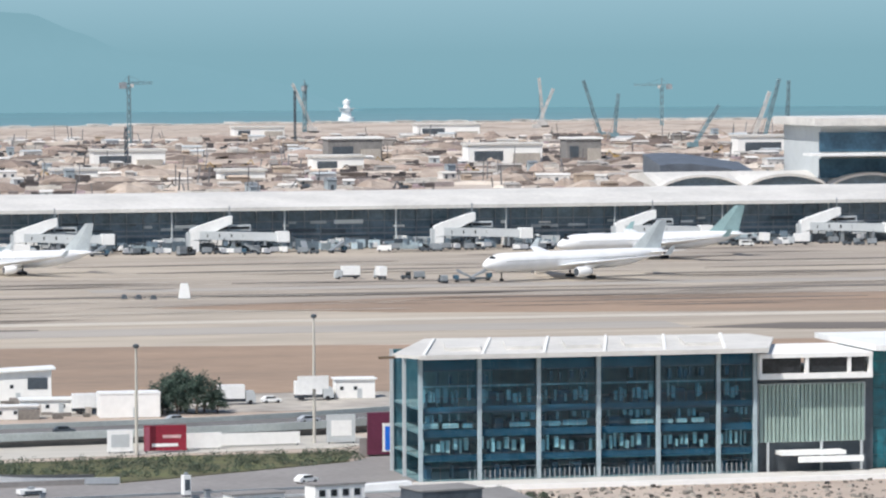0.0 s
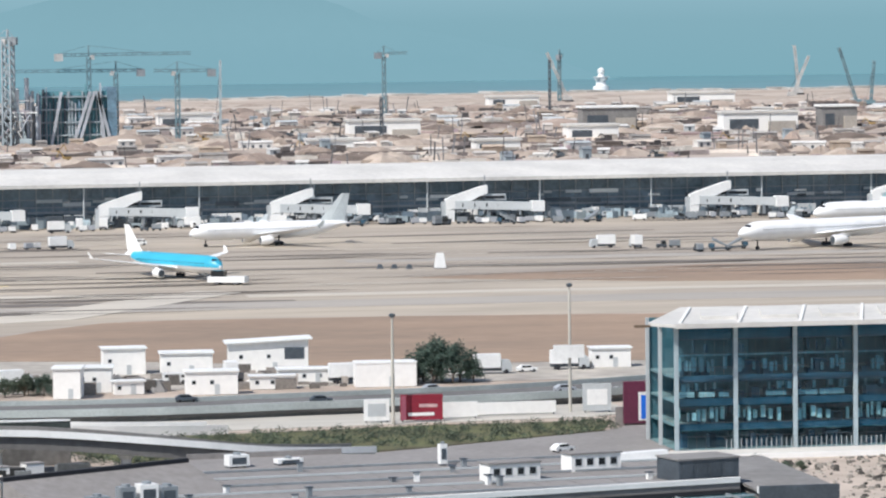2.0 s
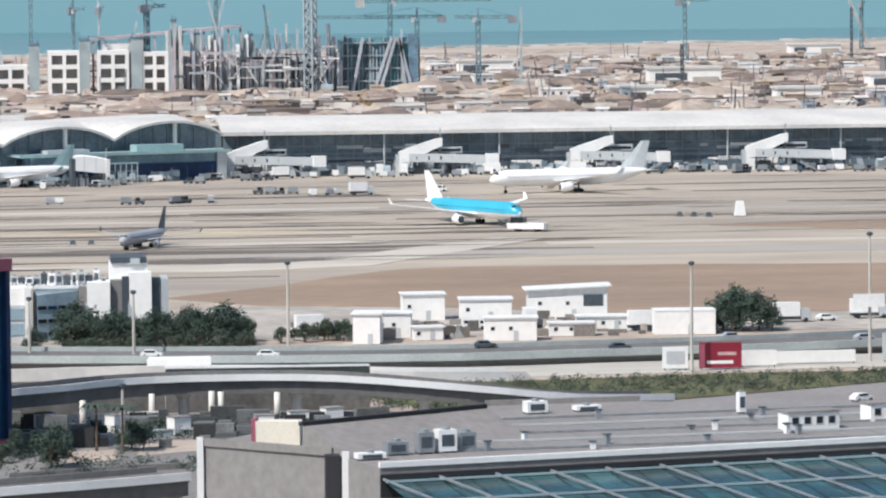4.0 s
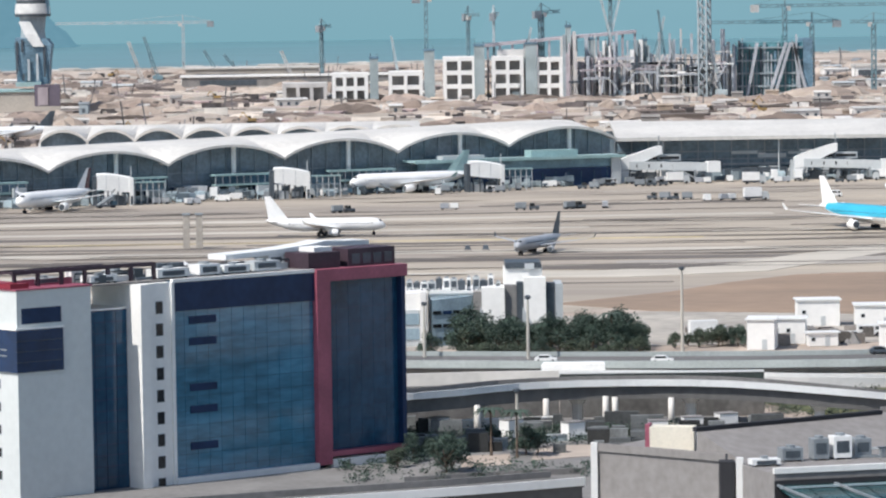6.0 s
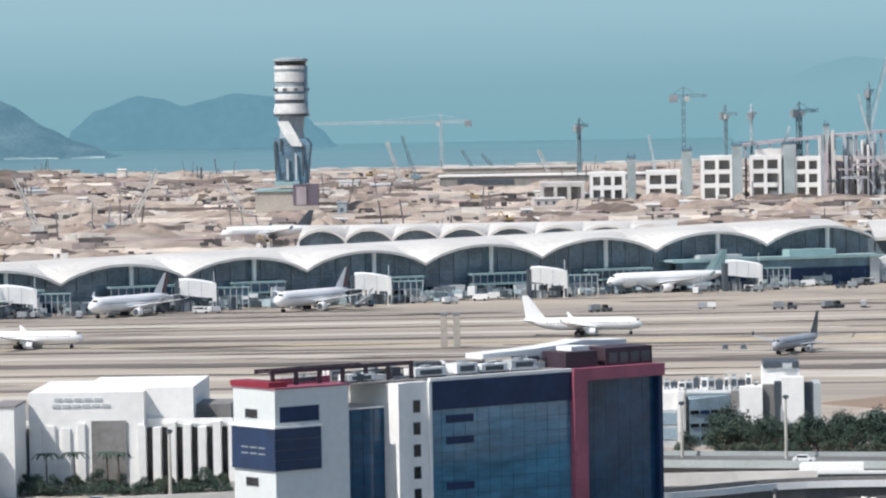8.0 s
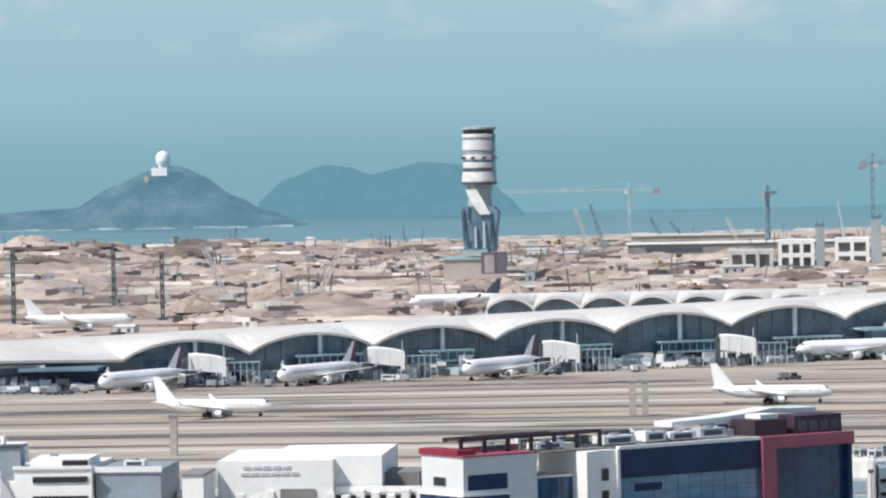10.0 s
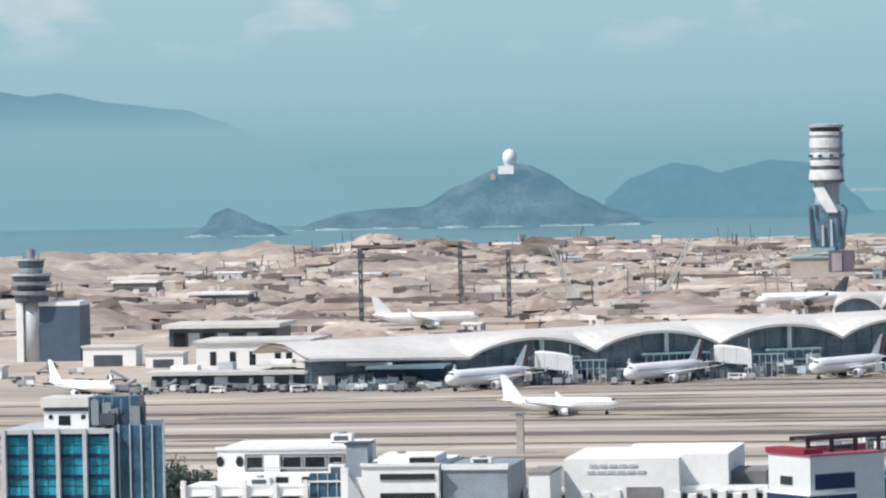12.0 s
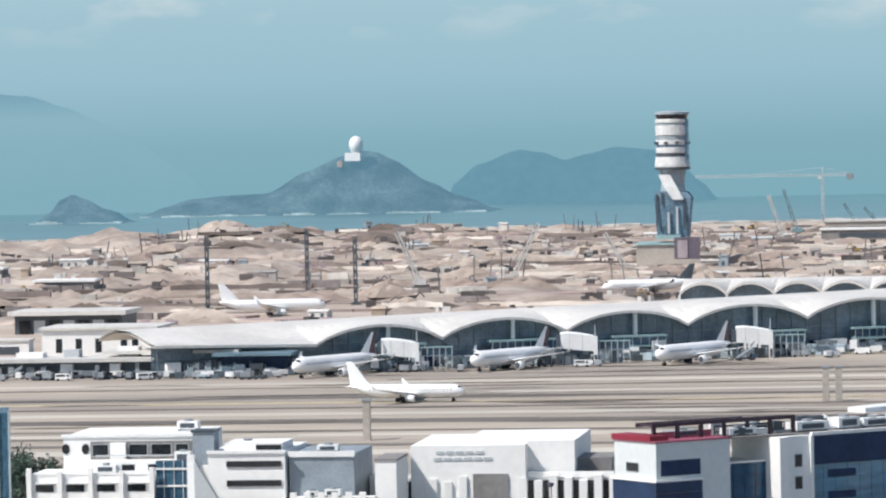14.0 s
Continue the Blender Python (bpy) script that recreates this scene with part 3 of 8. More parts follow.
def see_through(name, tint, gloss):
    m = bpy.data.materials.new(name)
    m.use_nodes = True
    ns, ln = m.node_tree.nodes, m.node_tree.links
    ns.remove(ns["Principled BSDF"])
    tr, gl, mx = ns.new("ShaderNodeBsdfTransparent"), ns.new("ShaderNodeBsdfGlossy"), ns.new("ShaderNodeMixShader")
    tr.inputs[0].default_value = (*tint, 1)
    gl.inputs[0].default_value = (0.5, 0.75, 0.95, 1)
    gl.inputs["Roughness"].default_value = 0.04
    mx.inputs[0].default_value = gloss
    ln.new(tr.outputs[0], mx.inputs[1])
    ln.new(gl.outputs[0], mx.inputs[2])
    ln.new(mx.outputs[0], ns["Material Output"].inputs[0])
    return m


CLEAR = see_through("tinted_glass", (0.40, 0.70, 0.82), 0.07)
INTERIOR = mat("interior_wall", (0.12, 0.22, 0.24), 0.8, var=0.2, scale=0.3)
BLIND = mat("pale_blind", (0.92, 0.92, 0.84), 0.8, var=0.1, spread=0.3)
DESK = mat("dark_furniture", (0.05, 0.10, 0.15), 0.6, var=0.2, spread=0.5)
LOUVRE = mat("green_grey_louvre", (0.36, 0.47, 0.42), 0.6, var=0.10, scale=0.2, vary=0.18)


def share(name, me, parent, m):
    """One more object on a shared mesh."""
    ob = new(name, me)
    ob.parent = parent
    ob.matrix_basis = m
    return ob


def mesh_of(bm, material):
    me = bpy.data.meshes.new("piece")
    finish(bm, me, False)
    me.materials.append(material)
    return me


def window_unit(parent, m, w, h, frame_mat=PANELGREY, glass=WINDOW, depth=0.25):
    """A framed window that stands on the face y=0 of m, its pane set back in the frame."""
    win = part("window", B((-w / 2, w / 2, -0.06, depth, -h / 2, -h / 2 + 0.1), (-w / 2, w / 2, -0.06, depth, h / 2 - 0.1, h / 2), (-w / 2, -w / 2 + 0.1, -0.06, depth, -h / 2 + 0.1, h / 2 - 0.1), (w / 2 - 0.1, w / 2, -0.06, depth, -h / 2 + 0.1, h / 2 - 0.1)), frame_mat, parent)
    win.matrix_basis = m
    part("pane", B((-w / 2 + 0.1, w / 2 - 0.1, -0.03, 0.03, -h / 2 + 0.1, h / 2 - 0.1)), glass, win)
    return win


def roof_unit(x, y, z, sx, sy, sz, m=None, group="rooftop machines", rot=0):
    t = thing("air_handler", pose(x, y, z, 0, 0, rot), "pale metal rooftop air handling unit", "air conditioner", group)
    part("casing", B((-sx / 2, sx / 2, -sy / 2, sy / 2, 0.25, sz)), m or WHITE, t)
    for sx0 in (-sx / 2 + 0.1, sx / 2 - 0.4):
        part("skid", B((sx0, sx0 + 0.3, -sy / 2, sy / 2, 0, 0.25)), DARKSTEEL, t)
    part("grille", B((-sx * 0.35, sx * 0.35, -sy / 2 - 0.05, -sy / 2 - 0.005, sz * 0.3, sz * 0.8)), DARKSTEEL, t, "dark air grille")
    bm = bmesh.new()
    turned(bm, [(min(sx, sy) * 0.28, sz), (min(sx, sy) * 0.28, sz + 0.35), (min(sx, sy) * 0.22, sz + 0.35)], 10)
    part("fan_cowl", bm, STEEL, t)
    return t


COURTGLASS = mat("blue_grey_glass", (0.30, 0.40, 0.46), 0.2, var=0.15, scale=0.2, ior=1.5)
BARKBROWN = mat("brown_metal", (0.16, 0.11, 0.07), 0.6, var=0.1)
PALETEAL = mat("pale_teal_panel", (0.36, 0.50, 0.52), 0.7, var=0.2, scale=0.25, fine=1.2)
WINGGREY = mat("pale_wing_panel", (0.66, 0.69, 0.68), 0.7, var=0.05, scale=0.06, fine=0.8)
PLUM = mat("plum_cladding", (0.065, 0.040, 0.055), 0.6, var=0.15, scale=0.3)
SPANDREL = mat("spandrel_glass", (0.045, 0.12, 0.17), 0.3, var=0.2, scale=0.3, ior=1.4)
SIDEBLUE = mat("side_blue_glass", (0.05, 0.13, 0.20), 0.25, var=0.25, scale=0.3, ior=1.5)
HALLSTEEL = mat("hall_steel", (0.40, 0.48, 0.51), 0.5, var=0.1, scale=0.3)


def build_office_block():
    base = pose(-32.6, 658.8, 0, 0, 0, 40)
    t = thing("office_block", base, "tall office block in white panels, navy glass and red frames", "building")
    # white stair wing
    part("wall", B((-29, -15.5, 0, 10.8, 0, 31.2)), WINGGREY, t, "white and pale grey panelled wing")
    part("red_coping", B((-29.2, -15.3, -0.2, 11, 31.2, 31.45)), MAROON, t, "dark red coping")
    part("roof_cap", B((-29.3, -26.0, 1.0, 11.1, 31.45, 32.2)), REDPAINT, t, "bright red corner cap")
    part("bay_window", B((-29.35, -20.9, -0.35, 10.9, 19.1, 25.4)), mat("deep_navy", (0.014, 0.040, 0.105), 0.25, var=0.15, scale=0.3), t, "projecting navy glass box")
    part("bay_ledge", B((-29.5, -20.7, -0.5, 11, 25.4, 25.7)), WALLWHITE, t)
    for i in range(3):
        part("glazing_bar", B((-29.42, -20.85, -0.40, -0.355, 20.6 + 1.55 * i, 20.68 + 1.55 * i)), DARKSTEEL, t)
    for z in (21.4, 22.3):
        for i in range(3):
            part("writing_bar", B((-29.42, -29.36, 2.2 + i * 2.2, 3.9 + i * 2.2, z, z + 0.22)), STEEL, t)
    window_unit(t, pose(-24.6, 0, 27.4), 7.4, 2.5, glass=NAVY)
    for z in (27.4, 17.2, 13.8, 10.4, 7.0, 3.6):
        w = window_unit(t, pose(-29, 6.1, z, 0, 0, -90), 3.4, 1.5)
    # dark glazed recess
    part("recess_wall", B((-15.5, -7.3, 2.2, 10.8, 0, 27.2)), NAVY, t)
    part("recess_coping", B((-15.5, -7.3, 2.0, 11, 27.2, 27.45)), WALLWHITE, t)
    me = mesh_of(B((0.06, 1.97, -0.06, 0.02, 0.06, 1.62)), NAVYPANE)
    for i in range(4):
        for j in range(16):
            share("pane", me, t, pose(-15.45 + i * 2.03, 2.2, 0.2 + j * 1.68))
    # pale fin with small windows
    part("fin_wall", B((-7.3, -0.35, -0.3, 10.8, 0, 30.9)), WALLWHITE, t)
    part("fin_edge", B((-7.3, -5.6, -1.5, -0.3, 0, 30.9), (-0.9, -0.35, -0.7, -0.3, 0, 30.9)), WALLWHITE, t, "projecting white fin edges")
    for i in range(9):
        window_unit(t, pose(-3.0, -0.3, 27.2 - i * 3.36), 1.35, 1.9, frame_mat=DARKSTEEL)
    # blue glass hall
    part("core", B((-0.35, 27.3, 0.25, 18, 0, 31)), BLUEGLASS, t)
    part("navy_band", B((-0.35, 27.3, -0.25, 0.24, 26.4, 30.8)), NAVY, t, "navy glass band")
    part("coping", B((-0.35, 27.3, -0.4, 0.3, 30.8, 31.3)), WALLWHITE, t)
    me = mesh_of(B((0.03, 2.27, -0.08, 0.02, 0.03, 2.17)), PANE)
    for i in range(12):
        for j in range(12):
            share("pane", me, t, pose(-0.3 + i * 2.3, 0.2, j * 2.2))
    me = mesh_of(B((0, 5.2, -0.12, 0.1, 0, 1.15)), NAVY)
    for z in (24.3, 21.0, 14.0, 10.6, 5.0):
        share("dark_pane", me, t, pose(2.9, 0.1, z))
    part("ledge", B((-0.4, 27.3, -1.0, 0.2, -0.0, 1.0)), WALLWHITE, t)
    # red-framed end
    part("frame", B((27.3, 30.0, -0.9, 1.0, 0.6, 31.2), (30.0, 45.8, -0.9, 1.0, 29.3, 31.2), (30.0, 45.8, -0.9, 1.0, 1.8, 2.6)), MAROON, t, "wide dark red frame")
    part("core", B((27.3, 45.8, 1.0, 20, 0, 31)), NAVY, t)
    part("end_post", B((45.0, 45.8, -0.3, 0.98, 2.6, 29.3)), NAVY, t, "navy glass corner")
    me = mesh_of(B((0.02, 2.48, -0.06, 0.02, 0.02, 2.20)), NAVYPANE)
    for i in range(6):
        for j in range(12):
            share("pane", me, t, pose(30.0 + i * 2.5, 0.9, 2.6 + j * 2.22))
    part("plinth", B((30.0, 45.9, -1.2, 1.0, 0, 1.4)), WALLWHITE, t)
    part("side_glass", B((45.8, 45.95, 1.0, 20, 0.5, 30.8)), NAVY, t)
    # roof deck rail
    for a in range(0, 26):
        part("rail_post", B((-14 + a * 1.65, -13.9 + a * 1.65, 6.0, 6.1, 31.0, 32.6)), DARKSTEEL, t)
    part("rail", B((-14, 28, 5.95, 6.1, 32.5, 32.75), (-14, 28, 5.95, 6.1, 31.7, 31.85)), DARKSTEEL, t)
    part("roof_deck", B((-15.3, 45.6, 1.2, 17.8, 31.0, 31.2)), GREYROOF, t)
    part("penthouse", B((27.4, 33.8, 1.2, 7, 31.2, 33.7)), PLUM, t, "dark plum plant house")
    part("penthouse", B((35.2, 44.8, 1.0, 7, 31.2, 34.0)), PLUM, t, "dark plum plant house")
    for i in range(4):
        part("penthouse_louvre", B((36.0 + i * 2.2, 37.6 + i * 2.2, 0.9, 0.98, 31.6, 33.2)), DARKSTEEL, t)
    part("roof_shed", B((30.0, 33.6, 3.0, 6.8, 33.7, 34.4)), WALLWHITE, t)
    bm = bmesh.new()
    loft(bm, [[(u, 7.5, z), (u, 12.0, z), (u, 12.0, z + 0.8), (u, 7.5, z + 0.8)] for u, z in ((16, 33.0), (26, 33.3), (33, 33.8), (36, 34.2), (40, 34.0), (45, 33.9))])
    part("roof_canopy", bm, WHITE, t, "long white roof canopy")
    for a in range(5):
        part("canopy_post", B((17 + a * 6.0, 17.3 + a * 6.0, 9, 9.3, 31.1, 33.6)), STEEL, t)
    # wine-red pergola over the white wing
    part("pergola_beam", B((-27.5, -1.0, 3.0, 3.5, 33.3, 33.9)), PLUM, t, "dark wine-red roof beam")
    part("pergola_back", B((-27.5, -8.0, 7.0, 7.4, 33.2, 33.8)), PLUM, t)
    for a in range(7):
        part("pergola_post", B((-27.3 + a * 4.3, -26.8 + a * 4.3, 3.0, 3.5, 31.2, 33.3)), PLUM, t)
        part("pergola_rafter", B((-27.2 + a * 4.3, -26.9 + a * 4.3, 3.5, 7.0, 33.4, 33.7)), PLUM, t)
    part("wine_wall", B((-26.0, -15.6, 4.5, 4.8, 31.3, 32.4)), MAROON, t)
    rr = random.Random(23)
    for a in range(16):
        u, v = -14.5 + a * 2.6, rr.uniform(2.6, 6.5)
        part("roof_box", B((u, u + rr.uniform(0.9, 2.3), v, v + 1.6, 31.2, 31.2 + rr.uniform(0.6, 2.2))), rr.choice((WALLWHITE, PANELGREY, DARKSTEEL, WHITE)), t)
    for a in range(5):
        bm = bmesh.new()
        bar(bm, (-12 + a * 7.5, 3.4, 31.5), (-6.5 + a * 7.5, 3.4, 31.5), 0.35)
        part("roof_pipe", bm, STEEL if a % 2 else WHITE, t)
    for u, v, sx, sy, sz, m in ((-11, 4, 5, 2.6, 1.2, WHITE), (-5, 8, 3, 3, 1.4, PANELGREY), (2, 4, 6, 3, 1.5, WHITE), (9, 4, 4, 3, 1.8, WHITE), (14.5, 4, 5, 2.5, 1.4, WHITE), (21, 5, 5, 3, 1.6, PANELGREY), (26, 9, 3, 3, 2.2, WHITE), (-20, 6, 5, 3, 1.0, PANELGREY)):
        p = base @ Vector((u, v, 31.2 if u > -15 else 31.45))
        roof_unit(p.x, p.y, p.z, sx, sy, sz, m, rot=40)
    bm = bmesh.new()
    turned(bm, [(0.9, 0), (0.9, 1.6), (0.2, 2.1)], 10)
    p = base @ Vector((7.5, 7, 31.2))
    tk = thing("water_tank", pose(p.x, p.y, p.z), "round white rooftop water tank", "water tank")
    part("tank", bm, WHITE, tk, smooth=True)




def build_glass_hall():
    X0, X1, Y0, Y1, Z = 169.5, 230.5, 738.0, 759.5, 22.0
    t = thing("glass_office", pose(0, 0, 0), "low glass office building with a thin white roof", "building")
    cols = [169.5, 180.1, 190.8, 201.7, 212.6, 223.7, 230.5]
    for x in cols:
        part("column", B((x - 0.35, x + 0.35, Y0 - 0.7, Y0 - 0.05, 0, Z)), HALLSTEEL, t, "blue-grey steel column")
    for y in (749, 759.2):
        part("column", B((X0 - 0.6, X0 - 0.02, y - 0.3, y + 0.3, 0, Z)), PANELGREY, t)
    zs = [0.3, 4.5, 8.7, 12.9, Z]
    for z in zs[:-1]:
        part("floor_slab", B((X0 + 0.15, X1, Y0 + 0.2, Y1 - 0.1, z - 0.35, z)), CONCRETE, t)
        if z > 1:
            part("spandrel", B((X0 + 0.1, X1, Y0 + 0.1, Y0 + 0.19, z - 0.8, z + 0.3)), SPANDREL, t)
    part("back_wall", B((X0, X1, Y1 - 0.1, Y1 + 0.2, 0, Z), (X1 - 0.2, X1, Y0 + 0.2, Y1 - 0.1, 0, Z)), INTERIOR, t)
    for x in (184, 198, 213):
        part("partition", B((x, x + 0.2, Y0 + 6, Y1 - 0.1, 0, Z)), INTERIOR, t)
    # panes
    for a, b in zip(cols, cols[1:]):
        n = 6 if b - a > 8 else 4
        w = (b - a - 0.7) / n
        me = bmesh.new()
        quad(me, [(0.04, 0, 0.04), (w - 0.04, 0, 0.04), (w - 0.04, 0, 2.41), (0.04, 0, 2.41)])
        me = mesh_of(me, CLEAR)
        for i in range(n):
            for j in range(9):
                ob = share("pane", me, t, pose(a + 0.35 + i * w, Y0, 0.1 + j * 2.43))
                ob.visible_shadow = False
    me = bmesh.new()
    quad(me, [(0, 0.05, 0.04), (0, 3.5, 0.04), (0, 3.5, 2.41), (0, 0.05, 2.41)])
    me = mesh_of(me, CLEAR)
    for i in range(6):
        for j in range(9):
            ob = share("pane", me, t, pose(X0 - 0.03, Y0 + 0.1 + i * 3.55, 0.1 + j * 2.43))
            ob.visible_shadow = False
    for j in range(10):
        part("glazing_bar", B((X0, X1, Y0 - 0.06, Y0 - 0.005, 0.06 + j * 2.43, 0.13 + j * 2.43)), DARKSTEEL, t)
    # roof
    bm = bmesh.new()
    prism(bm, [(164.9, 739.5), (168.4, 734.0), (231.6, 733.2), (241.3, 761), (240, 772), (179.2, 776.2)], Z, Z + 0.55)
    part("roof", bm, ROOFWHITE, t, "thin overhanging pale roof")
    part("roof_edge", B((168.4, 231.6, 732.7, 733.15, Z - 0.1, Z + 0.7)), ROOFWHITE, t)
    part("gutter_end", B((162.4, 165.2, 738.6, 739.4, Z - 0.2, Z + 0.25)), BARKBROWN, t, "brown gutter end")
    for x in (169.5, 180, 191, 202, 213, 224):
        bm = bmesh.new()
        bar(bm, (x, 734.5, Z + 0.62), (x + 10.5, 772, Z + 0.62), 0.5)
        part("roof_rib", bm, WALLWHITE, t)
    for x in (173, 184, 195, 206, 217):
        bm = bmesh.new()
        prism(bm, [(x + 2.5, 744), (x + 9.0, 744), (x + 13, 762), (x + 6.5, 762)], Z + 0.55, Z + 1.15)
        part("skylight", bm, ROOFWHITE, t, "low pale rooflight")
    part("soffit", B((168.6, 231, 733.8, 738, Z - 0.12, Z - 0.004)), PANELGREY, t)
    # louvred wing and its balcony box
    part("wing_core", B((230.9, 253.3, 740, 760, 0, 16.6)), DARKSTEEL, t)
    part("wing_box", B((230.9, 252, 736, 760, 16.8, 17.8), (230.9, 252, 736, 760, 20.6, 21.4), (230.9, 231.4, 736.2, 760, 17.8, 20.6), (239.5, 240.1, 736.2, 737, 17.8, 20.6), (247.4, 248.0, 736.2, 737, 17.8, 20.6), (251.4, 252, 736.2, 760, 17.8, 20.6)), WALLWHITE, t, "white framed upper box")
    for x in (231.4, 240.1, 248.0):
        part("pane", B((x + 0.03, min(x + 8.0, 251.4) - 0.6, 736.8, 736.9, 17.85, 20.55)), WINDOW, t)
    me = mesh_of(B((0, 0.5, -0.5, 0.0, 0, 10.2)), LOUVRE)
    for i in range(26):
        share("louvre", me, t, pose(231.8 + i * 0.76, 739.2, 5.4))
    part("louvre_back", B((231.5, 251.7, 739.3, 739.9, 5.3, 15.8)), PANELGREY, t)
    part("balcony", B((235, 247, 736, 740, 3.2, 3.9), (238, 250, 735, 736, 2.0, 3.0)), WALLWHITE, t)
    for x in (233, 243, 250.5):
        part("column", B((x, x + 0.4, 738.4, 738.8, 0, 5.4)), PANELGREY, t)
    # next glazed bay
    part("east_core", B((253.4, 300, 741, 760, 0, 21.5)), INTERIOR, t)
    me = mesh_of(B((0.05, 2.2, 0, 0.04, 0.05, 2.35)), TEALGLASS)
    for i in range(20):
        for j in range(9):
            share("pane", me, t, pose(253.6 + i * 2.25, 740.9, 0.1 + j * 2.4))
    part("east_roof", B((252.2, 302, 735, 770, 21.6, 22.6)), WHITE, t)
    # podium edge
    part("podium", B((148, 305, 722, 737.2, 0.1, 0.25)), ROOFWHITE, t, "pale podium paving")
    part("podium_edge", B((148, 305, 721.4, 721.99, 0.1, 1.0)), WALLWHITE, t, "white podium edge")
    for i in range(58):
        part("rail_post", B((178 + i * 0.9, 178.08 + i * 0.9, 736.2, 736.3, 0.25, 2.2)), PANELGREY, t)
    # slab edges, sills, blinds and furniture behind the glass, floor by floor
    rnd = random.Random(7)
    for a, b in zip(cols, cols[1:]):
        for z, h, d, m in ((8.1, 1.1, 0.3, SPANDREL), (12.0, 1.1, 0.3, SPANDREL), (3.5, 0.9, 0.5, PALETEAL), (16.6, 0.3, 0.5, PALETEAL), (19.4, 2.3, 0.6, SPANDREL)):
            part("slab_edge", B((a + 0.5, b - 0.5, Y0 + d, Y0 + d + 0.1, z, z + h)), m, t)
        # bright counters of the third floor
        x = a + 0.8
        while x < b - 2.5:
            w = rnd.uniform(1.5, 5.0)
            if rnd.random() < 0.7:
                part("counter", B((x, min(x + w, b - 0.6), Y0 + 0.7, Y0 + 1.5, 9.4, 10.0 + rnd.random() * 0.4)), BLIND if rnd.random() < 0.6 else PALETEAL, t)
            x += w + rnd.uniform(0.3, 1.4)
        for k, lo, hi, share_, m in ((1, 4.9, 7.8, 0.72, BLIND), (3, 13.5, 16.3, 0.5, PALETEAL), (2, 10.3, 11.8, 0.35, PALETEAL), (4, 17.0, 19.2, 0.35, SPANDREL)):
            bm, x = bmesh.new(), a + 0.7
            while x < b - 0.9:
                w = rnd.uniform(0.25, 0.75)
                if rnd.random() < share_:
                    z0 = lo + rnd.uniform(0, 0.7)
                    box(bm, x, x + w, Y0 + 0.6 + rnd.random() * 1.2, Y0 + 2.0, z0, min(hi, z0 + rnd.uniform(1.2, hi - lo)))
                x += w + rnd.uniform(0.2, 0.7)
            if bm.faces:
                part("blind", bm, m, t, "pale blinds behind the glass" if k == 1 else "", kind="stuff")
            else:
                bm.free()
        bm = bmesh.new()
        for z in (0.35, 4.55, 8.75, 12.95):
            for _ in range(5):
                x = rnd.uniform(a + 0.6, b - 2.6)
                box(bm, x, x + rnd.uniform(0.8, 2.2), Y0 + 2.2, Y0 + 5, z, z + rnd.uniform(0.9, 2.6))
        part("furniture", bm, DESK, t, "dark desks and cabinets", kind="stuff")
        for z in (4.1, 8.3, 12.5):
            x = rnd.uniform(a + 0.6, b - 3.5)
            part("ceiling_panel", B((x, x + rnd.uniform(1.5, 3.0), Y0 + 4, Y0 + 6.2, z - 0.4, z - 0.25)), WHITE, t)


def build_fin_building():
    t = thing("white_hall", pose(0, 0, 0), "low white hall with tall vertical fins and a lettered front", "building")
    part("body", B((-150, -78, 818, 850, 0, 12.0), (-116.5, -94.6, 815.5, 846, 0, 18.4), (-107, -85.6, 819, 850, 12, 18.9)), WALLWHITE, t)
    part("roof", B((-149.5, -78.5, 818.4, 849.5, 12.0, 12.4)), GREYROOF, t)
    for i in range(26):
        x = -150 + i * 2.85
        if -106 < x < -97.5:
            continue
        part("fin", B((x, x + 1.45, 815.0, 818.0, 0, 12.6 - 0.5 * (i % 3))), WALLWHITE, t)
    for i in range(25):
        x = -148.5 + i * 2.85
        part("pane", B((x, x + 1.3, 817.6, 817.9, 0.6, 11.5)), WINDOW, t)
    part("entrance", B((-104.6, -98.0, 815.1, 815.6, 0, 13.0)), DARKCONC, t, "tall dark entrance recess")
    for z, x0, n in ((16.8, -111.6, 5), (15.6, -112.0, 6)):
        for i in range(n):
            part("writing_bar", B((x0 + i * 1.9, x0 + i * 1.9 + 1.5, 815.3, 815.48, z, z + 0.55)), PANELGREY, t)
    for x0, x1, y0, y1 in ((-94, -88, 822, 832), (-86, -79, 824, 838)):
        part("roof_stair", B((x0, x1, y0, y1, 12.4, 15.2)), DARKCONC, t)
    part("parapet", B((-94.5, -78, 817.8, 818.2, 12.0, 13.1)), WALLWHITE, t)
    part("parapet", B((-150, -116.5, 817.8, 818.2, 12, 12.9)), WALLWHITE, t)
    bm = bmesh.new()
    prism(bm, [(-94, 821), (-86, 821), (-84, 826), (-94, 826)], 12.4, [18, 13, 13, 17.5])
    part("stair_roof", bm, GREYROOF, t)


TOWERGREY2 = mat("slate_render", (0.30, 0.35, 0.39), 0.7, var=0.12, scale=0.2)


